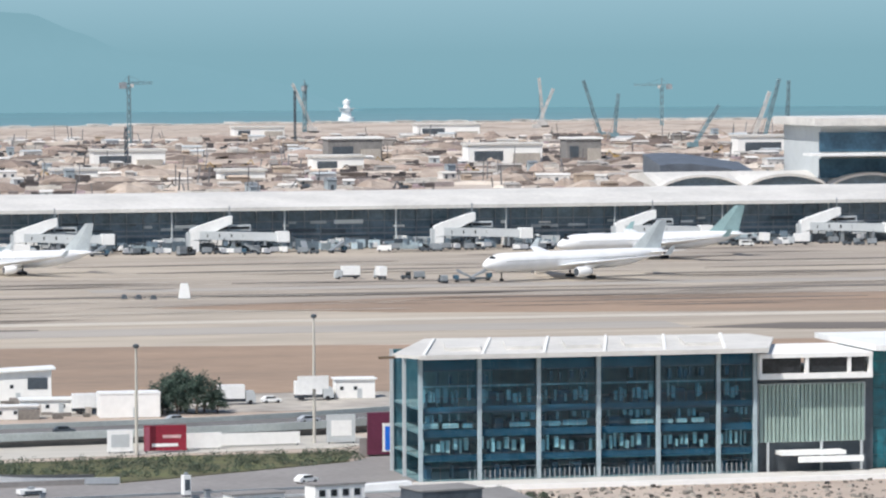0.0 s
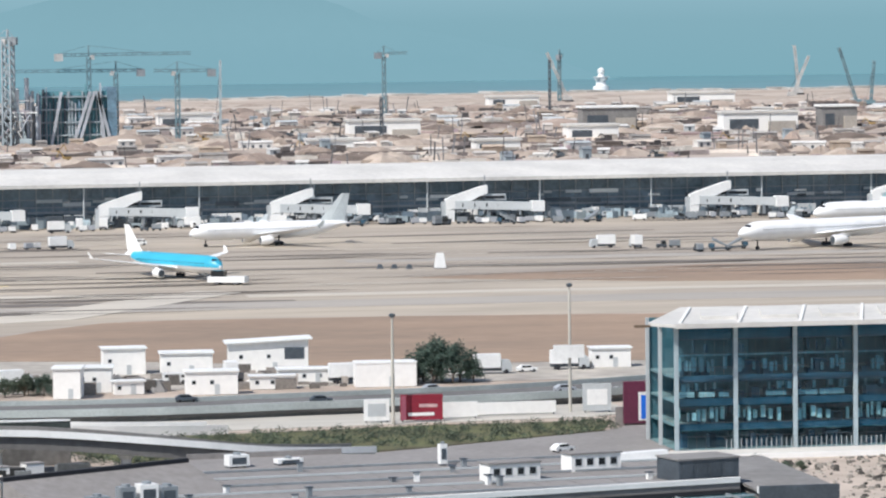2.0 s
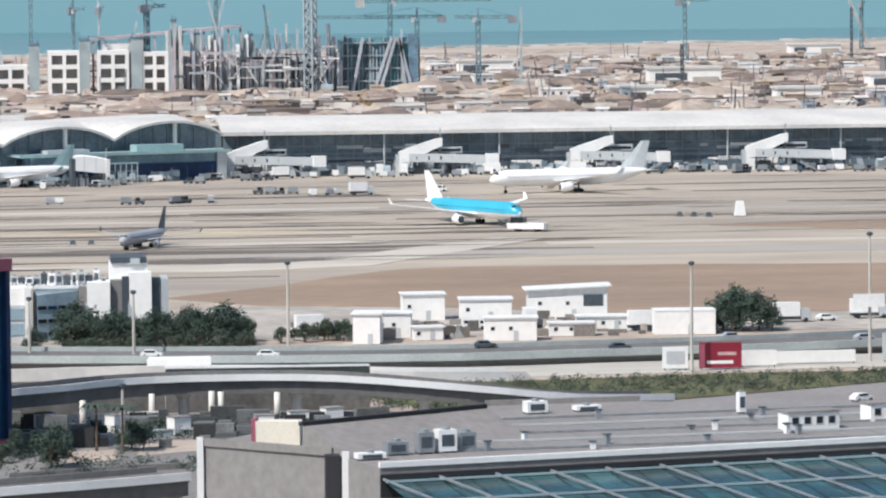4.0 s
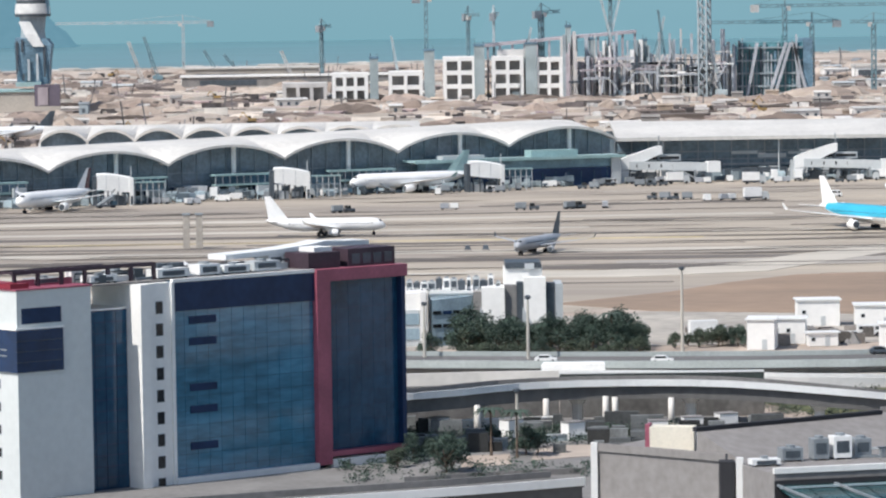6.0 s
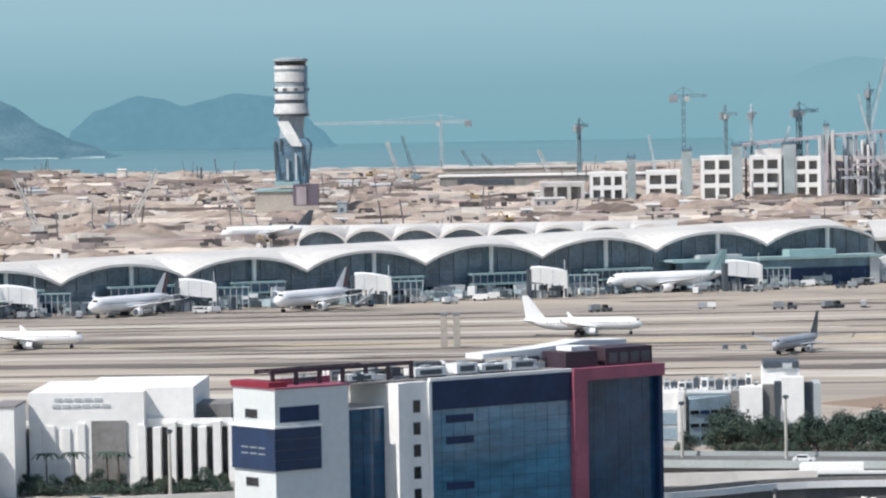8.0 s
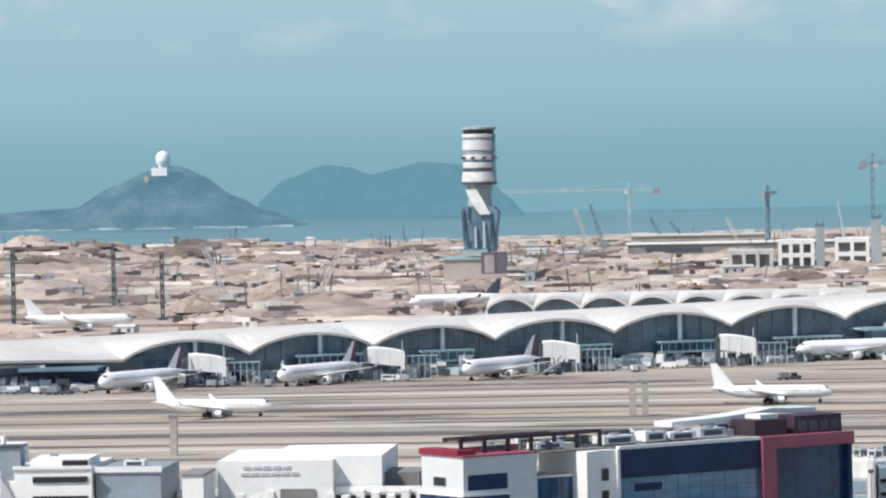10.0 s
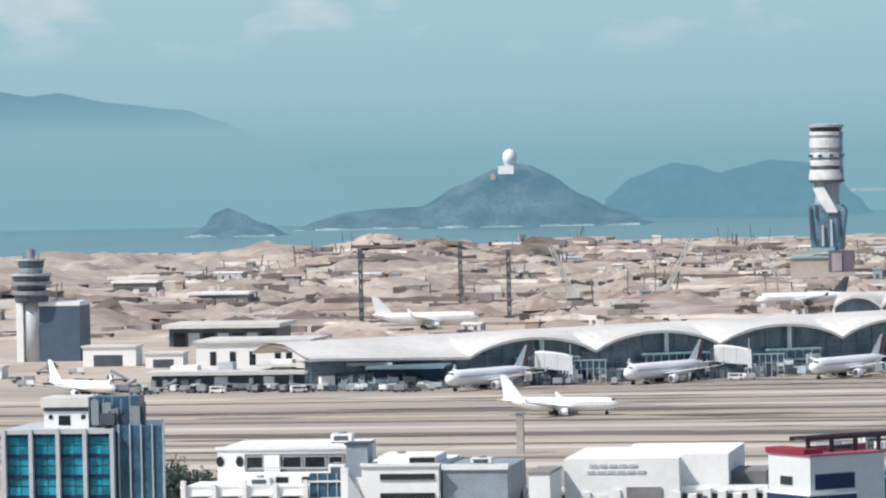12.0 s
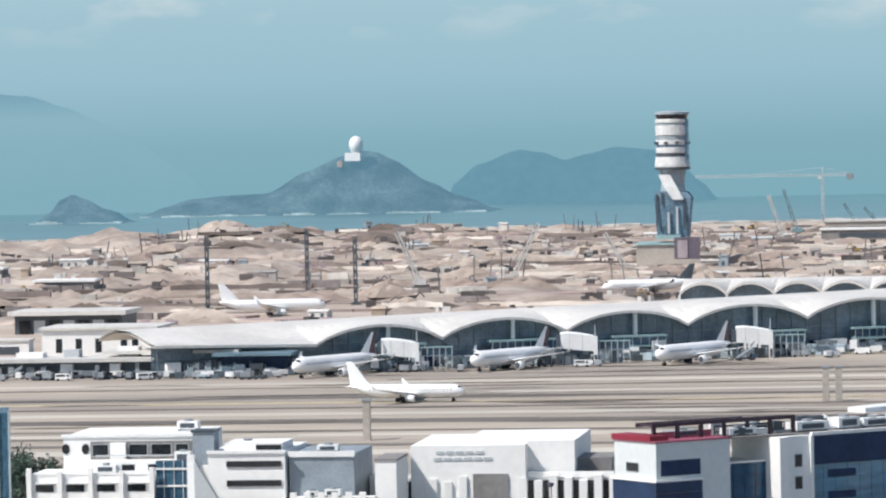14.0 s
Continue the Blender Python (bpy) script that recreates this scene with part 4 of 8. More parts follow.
def build_white_offices():
    """The cluster of white stepped office blocks."""
    t = thing("white_office", pose(0, 0, 0), "white stepped office block with long dark windows", "building", "white office blocks")
    part("body", B((-186.5, -162.5, 796, 812, 0, 15.0), (-181.5, -155.4, 806, 830, 0, 21.6)), WALLWHITE, t)
    for i in range(5):
        x = -186.3 + i * 5.85
        part("pier", B((x, x + 0.9, 795.2, 796, 0, 15.8 if i % 2 else 16.4)), WALLWHITE, t)
    for i in range(4):
        for z in (12.6, 9.0, 5.4):
            window_unit(t, pose(-183.0 + i * 5.85, 796, z), 3.6, 1.5)
    for x in (-184.5, -178.6, -172.8, -166.9):
        part("sunshade", B((x, x + 3.8, 795.1, 795.95, 13.5, 13.7)), WHITE, t)
    # Flat dark panel: the window recess's shade is only its colour.
    part("recess", B((-176.2, -156.8, 805.7, 805.98, 17.2, 20.6)), DARKCONC, t, "long dark panel painted as the shade of a window recess")
    part("recess_sill", B((-176.6, -156.4, 805.2, 805.98, 16.8, 17.15)), WHITE, t)
    part("recess_box", B((-172.3, -169.3, 804.9, 805.65, 17.2, 20.4)), WALLWHITE, t)
    for x, w in ((-174.3, 3.2), (-167.0, 3.6), (-162.6, 4.0), (-158.6, 2.6)):
        window_unit(t, pose(x, 805.7, 18.9), w, 2.4)
    for x in (-181.0, -177.2):
        bm = bmesh.new()
        loft(bm, [[(x + 0.75 * math.cos(2 * math.pi * i / 12), y, 19.2 + 1.0 * math.sin(2 * math.pi * i / 12)) for i in range(12)] for y in (805.85, 805.98)])
        part("round_window", bm, WINDOW, t)
    part("balcony_rail", B((-175, -158, 804.6, 804.7, 17.9, 18.1)), PANELGREY, t)
    part("sky_lobby", B((-176, -160, 801, 806, 15.0, 17.2)), WALLWHITE, t)
    for x in (-173, -168, -163):
        window_unit(t, pose(x, 801, 16.0), 2.6, 1.3)
    part("coping", B((-181.8, -155.2, 805.7, 806.0, 21.4, 22.0)), WHITE, t)
    part("parapet", B((-186.6, -162.4, 795.9, 796.2, 15.0, 15.4)), WHITE, t)
    t2 = thing("white_office", pose(0, 0, 0), "white office wing with a blue glass stair and slanted wall", "building", "white office blocks")
    part("body", B((-161.5, -152.0, 798, 815, 0, 16.5), (-152, -137.5, 797, 822, 0, 19.0)), WALLWHITE, t2)
    part("stair_glass", B((-162.0, -156.0, 797.2, 798, 0, 17.5)), BLUEGLASS, t2, "blue glass stair tower")
    part("stair_post", B((-156.0, -154.6, 796.8, 798, 0, 18.5)), WHITE, t2)
    bm = bmesh.new()
    loft(bm, [[(-154.4, y, 0), (-144, y, 0), (-154.4, y, 17.5)] for y in (795.6, 797)])
    part("slanted_wall", bm, PANELGREY, t2)
    for z in (16.2, 12.6, 9.0, 5.4):
        part("pane", B((-148.5, -138.2, 796.7, 796.99, z, z + 1.1)), WINDOW, t2)
    part("coping", B((-152.2, -137.3, 796.6, 797.0, 18.7, 19.3)), WHITE, t2)
    part("lift_house", B((-155.2, -151.2, 799, 804, 16.5, 22.6)), TOWERGREY2, t2, "slate-grey lift house")
    part("lift_cap", B((-155.5, -150.9, 798.7, 804.3, 22.6, 23.0)), DARKSTEEL, t2)
    part("roof_terrace", B((-149.5, -138.4, 800, 812, 19.0, 20.4)), WALLWHITE, t2)
    part("terrace_slot", B((-143.4, -138.6, 799.8, 799.98, 19.1, 20.1)), WINDOW, t2)
    for k in range(5):
        part("stair_landing", B((-162.1, -155.9, 796.9, 797.19, 3 + k * 3.2, 3.35 + k * 3.2)), WALLWHITE, t2)
    for x in (-160.5, -158.6, -156.9):
        part("mullion", B((x, x + 0.15, 797.0, 797.19, 0, 17.4)), PANELGREY, t2)
    t3 = thing("grey_shed", pose(0, 0, 0), "grey-walled white-edged service building", "building", "white office blocks")
    part("body", B((-137.0, -124.8, 799, 822, 0, 18.2)), TOWERGREY2, t3)
    part("coping", B((-137.2, -124.6, 798.6, 799.0, 17.8, 18.9)), WHITE, t3)
    part("dock", B((-136.5, -120.5, 795, 799, 0, 10.5)), WALLWHITE, t3)
    for i in range(6):
        part("dock_fin", B((-136.2 + i * 2.6, -135.0 + i * 2.6, 794.2, 795, 0, 11.5)), WALLWHITE, t3)
    t4 = thing("white_office", pose(0, 0, 0), "small white block beside the fin hall", "building", "white office blocks")
    part("body", B((-121.0, -117.0, 800, 815, 0, 16.8)), WALLWHITE, t4)
    part("roof", B((-121.2, -116.8, 799.8, 815, 16.8, 17.2)), GREYROOF, t4)
    for x, y, z, sx, sy, sz in ((-172, 800, 15.0, 4, 2.5, 1.6), (-166.5, 803, 15.0, 2.5, 2, 1.4), (-160, 820, 21.6, 4, 3, 1.8), (-146, 806, 19.0, 5, 3, 1.5), (-131, 808, 18.2, 4, 3, 1.2), (-158, 804, 16.5, 3, 2.5, 2.2), (-128.5, 797, 10.5, 3, 2, 1.4), (-132.5, 797, 10.5, 2, 2, 1.1)):
        roof_unit(x, y, z, sx, sy, sz)


def build_teal_tower():
    t = thing("teal_tower", pose(0, 0, 0), "teal glass office tower with white vertical fins", "building")
    part("core", B((-193.6, -175.4, 700.4, 722, 0, 31.8)), DARKSTEEL, t)
    me = mesh_of(B((0.05, 2.0, -0.1, 0.0, 0.05, 1.55)), mat("teal_pane", (0.03, 0.33, 0.45), 0.12, var=0.2, scale=0.4, ior=1.5, vary=0.45))
    for k in range(4):
        for i in range(2):
            for j in range(18):
                share("pane", me, t, pose(-193.2 + k * 4.62 + i * 2.05, 700.3, 1.0 + j * 1.7))
    for k in range(5):
        part("fin", B((-194.1 + k * 4.62, -193.45 + k * 4.62, 699.0, 700.2, 0, 32.6)), PANELGREY, t, "white vertical fin")
    for j in range(10):
        part("spandrel", B((-193.6, -175.4, 700.0, 700.35, 0.6 + j * 3.4, 1.2 + j * 3.4)), NAVY, t)
    part("coping", B((-194.2, -175.2, 699.4, 722, 31.8, 32.5)), PANELGREY, t)
    bm = bmesh.new()
    prism(bm, [(-175.2, 701), (-167.2, 701), (-170.5, 716), (-175.2, 716)], 0, 33.0)
    part("side_wing", bm, SIDEBLUE, t, "dark blue glass side wing")
    for k in range(9):
        part("side_band", B((-174.9, -167.6, 700.9, 700.98, 2.0 + k * 3.4, 3.1 + k * 3.4)), BLUEGLASS, t)
    for i in range(5):
        part("side_fin", B((-174.6 + i * 1.9, -174.35 + i * 1.9, 700.6, 701, 0, 33.2)), HALLSTEEL, t)
    part("penthouse", B((-188.0, -180.4, 704, 712, 32.5, 36.0)), WALLWHITE, t, "white penthouse")
    part("penthouse_roof", B((-188.4, -180.2, 703.4, 712.4, 36.0, 37.6)), ROOFWHITE, t)
    part("penthouse_gap", B((-188.0, -180.4, 703.8, 703.98, 35.3, 36.0)), DARKSTEEL, t)
    for x in (-187.2, -181.6):
        part("penthouse_window", B((x, x + 0.7, 703.9, 704, 34.0, 34.7)), WINDOW, t)
    rg = random.Random(12)
    for i in range(9):
        x = -179.6 + i * 0.95
        part("plant_machine", B((x, x + rg.uniform(0.8, 1.8), 702.2 + rg.random(), 704.5, 33.0, rg.uniform(34.2, 38.6))), rg.choice((DARKSTEEL, STEEL, PANELGREY, BLUEGLASS)), t)
    part("penthouse_door", B((-185.5, -183.5, 703.9, 704, 33.0, 34.6)), WINDOW, t)
    part("plant_screen", B((-179.4, -172.2, 705, 710, 32.5, 37.6)), SIDEBLUE, t, "dark steel plant screen")
    for i in range(5):
        part("screen_post", B((-179.2 + i * 1.5, -179.0 + i * 1.5, 703.2, 703.4, 32.5, 38.4 - (i % 2))), STEEL, t)
    roof_unit(-176.5, 702, 33.0, 2.5, 1.5, 2.0, DARKSTEEL)


def build_courtyard_office():
    """White office behind the trees, with tall slab walls, dark slots and blue-grey glass."""
    t = thing("white_office", pose(0, 0, 0), "white office with blue-grey glass bands behind trees", "building", "white office blocks")
    part("body", B((8.3, 35.4, 897, 920, 0, 10.6)), WALLWHITE, t)
    bm = bmesh.new()
    prism(bm, [(8.6, 896.9), (8.9, 892), (17.4, 895.4), (17.4, 896.9)], 0, [10.0, 9.6, 10.2, 10.2])
    part("glass_front", bm, COURTGLASS, t, "blue-grey glazed front")
    for k, z in enumerate((1.2, 3.9, 6.6)):
        for i in range(4):
            a, b = i / 4 + 0.02, (i + 1) / 4 - 0.02
            bm = bmesh.new()
            loft(bm, [[(8.9 + 8.5 * f, 891.75 + 3.4 * f, z), (8.9 + 8.5 * f, 891.95 + 3.4 * f, z), (8.9 + 8.5 * f, 891.95 + 3.4 * f, z + 0.75), (8.9 + 8.5 * f, 891.75 + 3.4 * f, z + 0.75)] for f in (a, b)])
            part("pane", bm, WINDOW if (i + k) % 3 else NAVY, t)
    for x0, x1, z in ((19.2, 23.9, 12.0), (27.9, 32.4, 13.9)):
        bm = bmesh.new()
        prism(bm, [(x0, 893.2), (x1, 892.6), (x1, 897), (x0, 897)], 0, z)
        part("pylon", bm, WALLWHITE, t, "tall white slab wall")
        # Grey wedge added to stand for the diagonal shadow on each slab.
        bm = bmesh.new()
        loft(bm, [[(x0 - 0.4, y, 0), (x1 - 0.2, y, 0), (x0 - 0.4, y, 8.2)] for y in (890.9, 891.2)])
        part("ramp_wall", bm, PANELGREY, t, "grey wedge standing in for the shadow on the slab wall")
    for x0, x1, z in ((17.5, 19.1, 11.1), (24.0, 26.4, 12.3), (26.45, 27.8, 12.9), (32.5, 34.3, 12.7)):
        part("dark_slot", B((x0, x1, 893.8, 897, 0, z)), DARKCONC if x0 < 26 else DARKSTEEL, t)
    part("east_wall", B((34.4, 35.9, 893.4, 905, 0, 12.5)), PANELGREY, t)
    part("west_wall", B((3.6, 7.9, 893, 915, 0, 11.0)), WALLWHITE, t)
    part("west_fin", B((6.4, 7.7, 891.6, 892.95, 0, 11.4)), WALLWHITE, t)
    for z in (1.5, 4.6):
        part("west_glass", B((2.2, 6.3, 892.5, 892.95, z, z + 2.3)), COURTGLASS, t)
    part("west_bay", B((1.5, 6.3, 892.7, 914, 0, 7.6)), PANELGREY, t)
    part("parapet", B((8.3, 24.0, 896.6, 897, 10.6, 11.2)), WALLWHITE, t)
    part("plant_room", B((24.2, 32.0, 903, 913, 10.6, 15.2)), WALLWHITE, t)
    part("plant_lid", B((24.4, 31.8, 902.5, 913.5, 15.2, 16.4)), DARKSTEEL, t, "dark flat lid")
    part("lid_hatch", B((28.4, 30.4, 902.3, 902.49, 15.0, 16.2)), PANELGREY, t)
    rnd = random.Random(3)
    for i in range(13):
        roof_unit(4.4 + i * 1.55, 902 + rnd.random() * 7, 10.62 if i > 2 else 11.0, rnd.uniform(0.9, 1.7), 1.4, rnd.uniform(1.2, 3.0), DARKSTEEL if i % 3 == 1 else WHITE if i % 3 else PANELGREY)


def build_grey_depot():
    """The large low building with a grey flat roof, and the glass roof below its edge."""
    t = thing("flat_roof_depot", pose(0, 0, 0), "large low building with a grey flat roof", "building")
    plan = [(28.7, 608.5), (46.0, 592.5), (51.0, 575.5), (134, 597), (147, 600), (150, 640), (98, 655), (74, 652.5), (44.4, 632)]
    bm = bmesh.new()
    prism(bm, plan, 0, 10)
    part("body", bm, GREYROOF, t, "grey roofed body")
    def edge(a, b, z0, z1, w, m, name, lab=""):
        d = Vector((b[0] - a[0], b[1] - a[1], 0)).normalized()
        n = Vector((-d.y, d.x, 0)) * w
        bm = bmesh.new()
        prism(bm, [a, b, (b[0] + n.x, b[1] + n.y), (a[0] + n.x, a[1] + n.y)], z0, z1)
        return part(name, bm, m, t, lab)
    edge((51, 575.2), (147, 599.7), 10.0, 10.75, 0.7, WALLWHITE, "parapet", "white front parapet")
    edge((51, 575.4), (147, 599.9), 9.1, 10.0, 0.5, GREYROOF, "parapet_base")
    bm = bmesh.new()
    loft(bm, [[(x + 5.2, y - 7.6, 10.0), (x, y, 13.2), (x - 0.3, y + 0.4, 10.0)] for x, y in ((42.6, 599.6), (70.2, 618.6))])
    part("sloped_roof", bm, GREYROOF, t, "grey sloping roof section")
    for k in range(16):
        x = 56 + k * 5.8
        bm = bmesh.new()
        bar(bm, (x, 578 + (x - 51) * 0.255, 10.02), (x - 6, 634 + k * 0.4, 10.0), 0.08)
        part("roof_seam", bm, DARKCONC, t)
    for k in range(5):
        y0 = 588 + k * 10
        bm = bmesh.new()
        bar(bm, (62 + k * 3, y0 + 4, 10.2), (146, y0 + 14, 10.2), 0.3)
        part("roof_pipe", bm, PANELGREY if k % 2 else STEEL, t)
    edge((42.4, 599.4), (70.4, 618.6), 13.2, 13.8, 0.9, BLACK, "coping", "black coping")
    edge((74, 652.5), (98, 655), 10, 10.8, 0.4, GREYROOF, "upstand")
    edge((28.6, 608.2), (45.8, 592.2), 9.8, 10.9, 0.5, GREYROOF, "parapet")
    part("corner_post", B((28.1, 29.0, 607.6, 608.5, 0, 11.0)), WALLWHITE, t)
    part("corner_post", B((46.9, 47.8, 586.8, 587.8, 0, 10.9)), WALLWHITE, t)
    part("dark_door", B((44.8, 46.8, 588.5, 591.5, 3, 10.2)), BLACK, t)
    # cream lift house
    bm = bmesh.new()
    prism(bm, [(36.2, 605), (42.3, 603.6), (42.9, 606.6), (36.8, 608)], 9.9, 13.4)
    part("lift_house", bm, mat("cream_render", (0.80, 0.74, 0.62), 0.8, var=0.06, scale=0.2), t, "cream lift house")
    bm = bmesh.new()
    prism(bm, [(35.6, 605.1), (36.2, 605), (36.8, 608), (36.2, 608.1)], 9.9, 13.7)
    part("lift_wall", bm, MAROON, t)
    # glass roof in front
    m1 = mat("skylight_glass", (0.03, 0.11, 0.12), 0.15, var=0.35, scale=0.1, fine=0.5, ior=1.5, vary=0.4)
    d = Vector((96, 24.5, 0)).normalized()
    n = Vector((-d.y, d.x, 0))
    a = Vector((51, 575, 0)) - n * 0.3
    # Flat black strip paints the shade below the roof edge.
    edge((51, 574.8), (147, 599.3), 6.0, 9.1, 0.2, BLACK, "shade_fascia", "black strip standing in for recess shade under the edge")
    me = bmesh.new()
    quad(me, [(0.1, 0, 0), (3.9, 0, 0), (3.9, -4.9, -0.75), (0.1, -4.9, -0.75)])
    quad(me, [(0.1, 0, -0.1), (0.1, -4.9, -0.85), (3.9, -4.9, -0.85), (3.9, 0, -0.1)])
    me = mesh_of(me, m1)
    ang = math.degrees(math.atan2(d.y, d.x))
    for i in range(25):
        for j in range(5):
            p = a + d * (i * 4) - n * (j * 5)
            share("skylight_pane", me, t, pose(p.x, p.y, 8.5 - j * 0.75, 0, 0, ang))
    for i in range(0, 26, 2):
        p, q = a + d * (i * 4) - n * 1, a + d * (i * 4 + 7) - n * 26
        bm = bmesh.new()
        bar(bm, (p.x, p.y, 8.65), (q.x, q.y, 5.05), 0.28)
        part("skylight_beam", bm, STEEL, t)
    for j in (0, 2, 4):
        p, q = a - n * (j * 5 + 2), a + d * 100 - n * (j * 5 + 2)
        bm = bmesh.new()
        bar(bm, (p.x, p.y, 8.4 - j * 0.75), (q.x, q.y, 8.4 - j * 0.75), 0.28)
        part("skylight_purlin", bm, HALLSTEEL, t)
    # things on the roof
    for x, y, sx, sy, sz, m in ((54.5, 590, 3.0, 2.2, 1.9, STEEL), (58.5, 591, 2.2, 2.2, 3.0, STEEL), (61.5, 592, 2.6, 2.4, 3.2, WHITE), (64.5, 594, 2.4, 2.4, 2.6, STEEL), (50.5, 585, 4.0, 2.0, 1.0, WHITE), (80, 640, 3.2, 2.2, 1.9, WHITE), (88, 642, 4.0, 2.0, 0.9, WHITE), (110, 634, 1.1, 1.1, 3.2, WHITE), (72, 622, 1.0, 1.0, 1.2, DARKSTEEL)):
        roof_unit(x, y, 10, sx, sy, sz, m, rot=14)
    rg = random.Random(9)
    for k in range(17):
        x, y = rg.uniform(66, 145), 0
        y = rg.uniform(584 + (x - 51) * 0.255, 640)
        vt = thing("roof_vent", pose(x, y, 10, 0, 0, rg.uniform(0, 40)), "small metal vent on the flat roof", "vent", "roof vents")
        h = rg.uniform(0.5, 1.4)
        part("duct", B((-0.35, 0.35, -0.35, 0.35, 0, h)), STEEL if k % 3 else WHITE, vt)
        part("cowl", B((-0.5, 0.5, -0.5, 0.5, h, h + 0.15)), DARKSTEEL, vt)
    hut = thing("roof_hut", pose(116, 612, 10, 0, 0, 14), "white rooftop hut with a row of square windows", "hut", "roof huts")
    part("wall", B((-4, 4, -1.8, 1.8, 0, 2.5)), WALLWHITE, hut)
    part("roof", B((-4.2, 4.2, -2, 2, 2.5, 2.75)), GREYROOF, hut)
    for i in range(4):
        window_unit(hut, pose(-2.9 + i * 1.9, -1.8, 1.4), 1.2, 1.2)
    copy_thing(hut, pose(130, 622, 10, 0, 0, 14))
    bm = bmesh.new()
    loft(bm, [[(-7, -1.2, 0), (7, -1.2, 0), (7, 1.2, 0), (-7, 1.2, 0)], [(-6.6, -1, 1.1), (6.8, -1, 1.5), (6.8, 1, 1.5), (-6.6, 1, 1.1)]])
    can = thing("roof_canopy", pose(137, 632, 10, 0, 0, 10), "low white rooftop canopy", "canopy")
    part("shell", bm, WHITE, can)
    pb = thing("roof_plant_room", pose(142.3, 606, 10, 0, 0, 14), "dark grey boxed plant room on the flat roof", "hut")
    part("wall", B((-4.8, 4.8, -3.5, 3.5, 0, 3.1)), DARKSTEEL, pb)
    part("roof", B((-5.0, 5.0, -3.7, 3.7, 3.1, 3.35)), DARKCONC, pb)
    for i in range(4):
        part("louvre", B((-4.2 + i * 2.2, -2.6 + i * 2.2, -3.6, -3.51, 0.6, 2.6)), DARKSTEEL, pb)
    dk = thing("dark_plant_house", pose(0, 0, 0), "dark grey plant house at the roof's end", "building")
    part("body", B((149, 160, 596, 640, 0, 9.0)), DARKCONC, dk)
    part("roof", B((148.5, 160.4, 595.9, 640, 9.0, 9.4)), DARKCONC, dk)
    part("dark_front", B((148.6, 160.3, 595.0, 595.28, 0.2, 9.9)), DARKSTEEL, dk, "dark grey front panel")
    part("roof_edge", B((148.5, 160.4, 595.3, 595.88, 8.8, 9.8)), WALLWHITE, dk)


build_office_block()
build_glass_hall()
build_fin_building()
build_white_offices()
build_teal_tower()
build_courtyard_office()
build_grey_depot()


# ---- aircraft ----
TAILGREEN = mat("green_livery", (0.66, 0.71, 0.71), 0.4, var=0.1)
TAILRED = mat("dark_red_livery", (0.09, 0.022, 0.035), 0.4, var=0.1)
TAILTEAL = mat("teal_livery", (0.34, 0.50, 0.50), 0.4, var=0.1)
SKYBLUE = mat("sky_blue_livery", (0.05, 0.44, 0.62), 0.35, var=0.06)
SILVER = mat("grey_livery", (0.42, 0.44, 0.47), 0.4, var=0.08)
PLANEWHITE = mat("aircraft_white", (0.89, 0.89, 0.88), 0.32, var=0.04, scale=0.3)


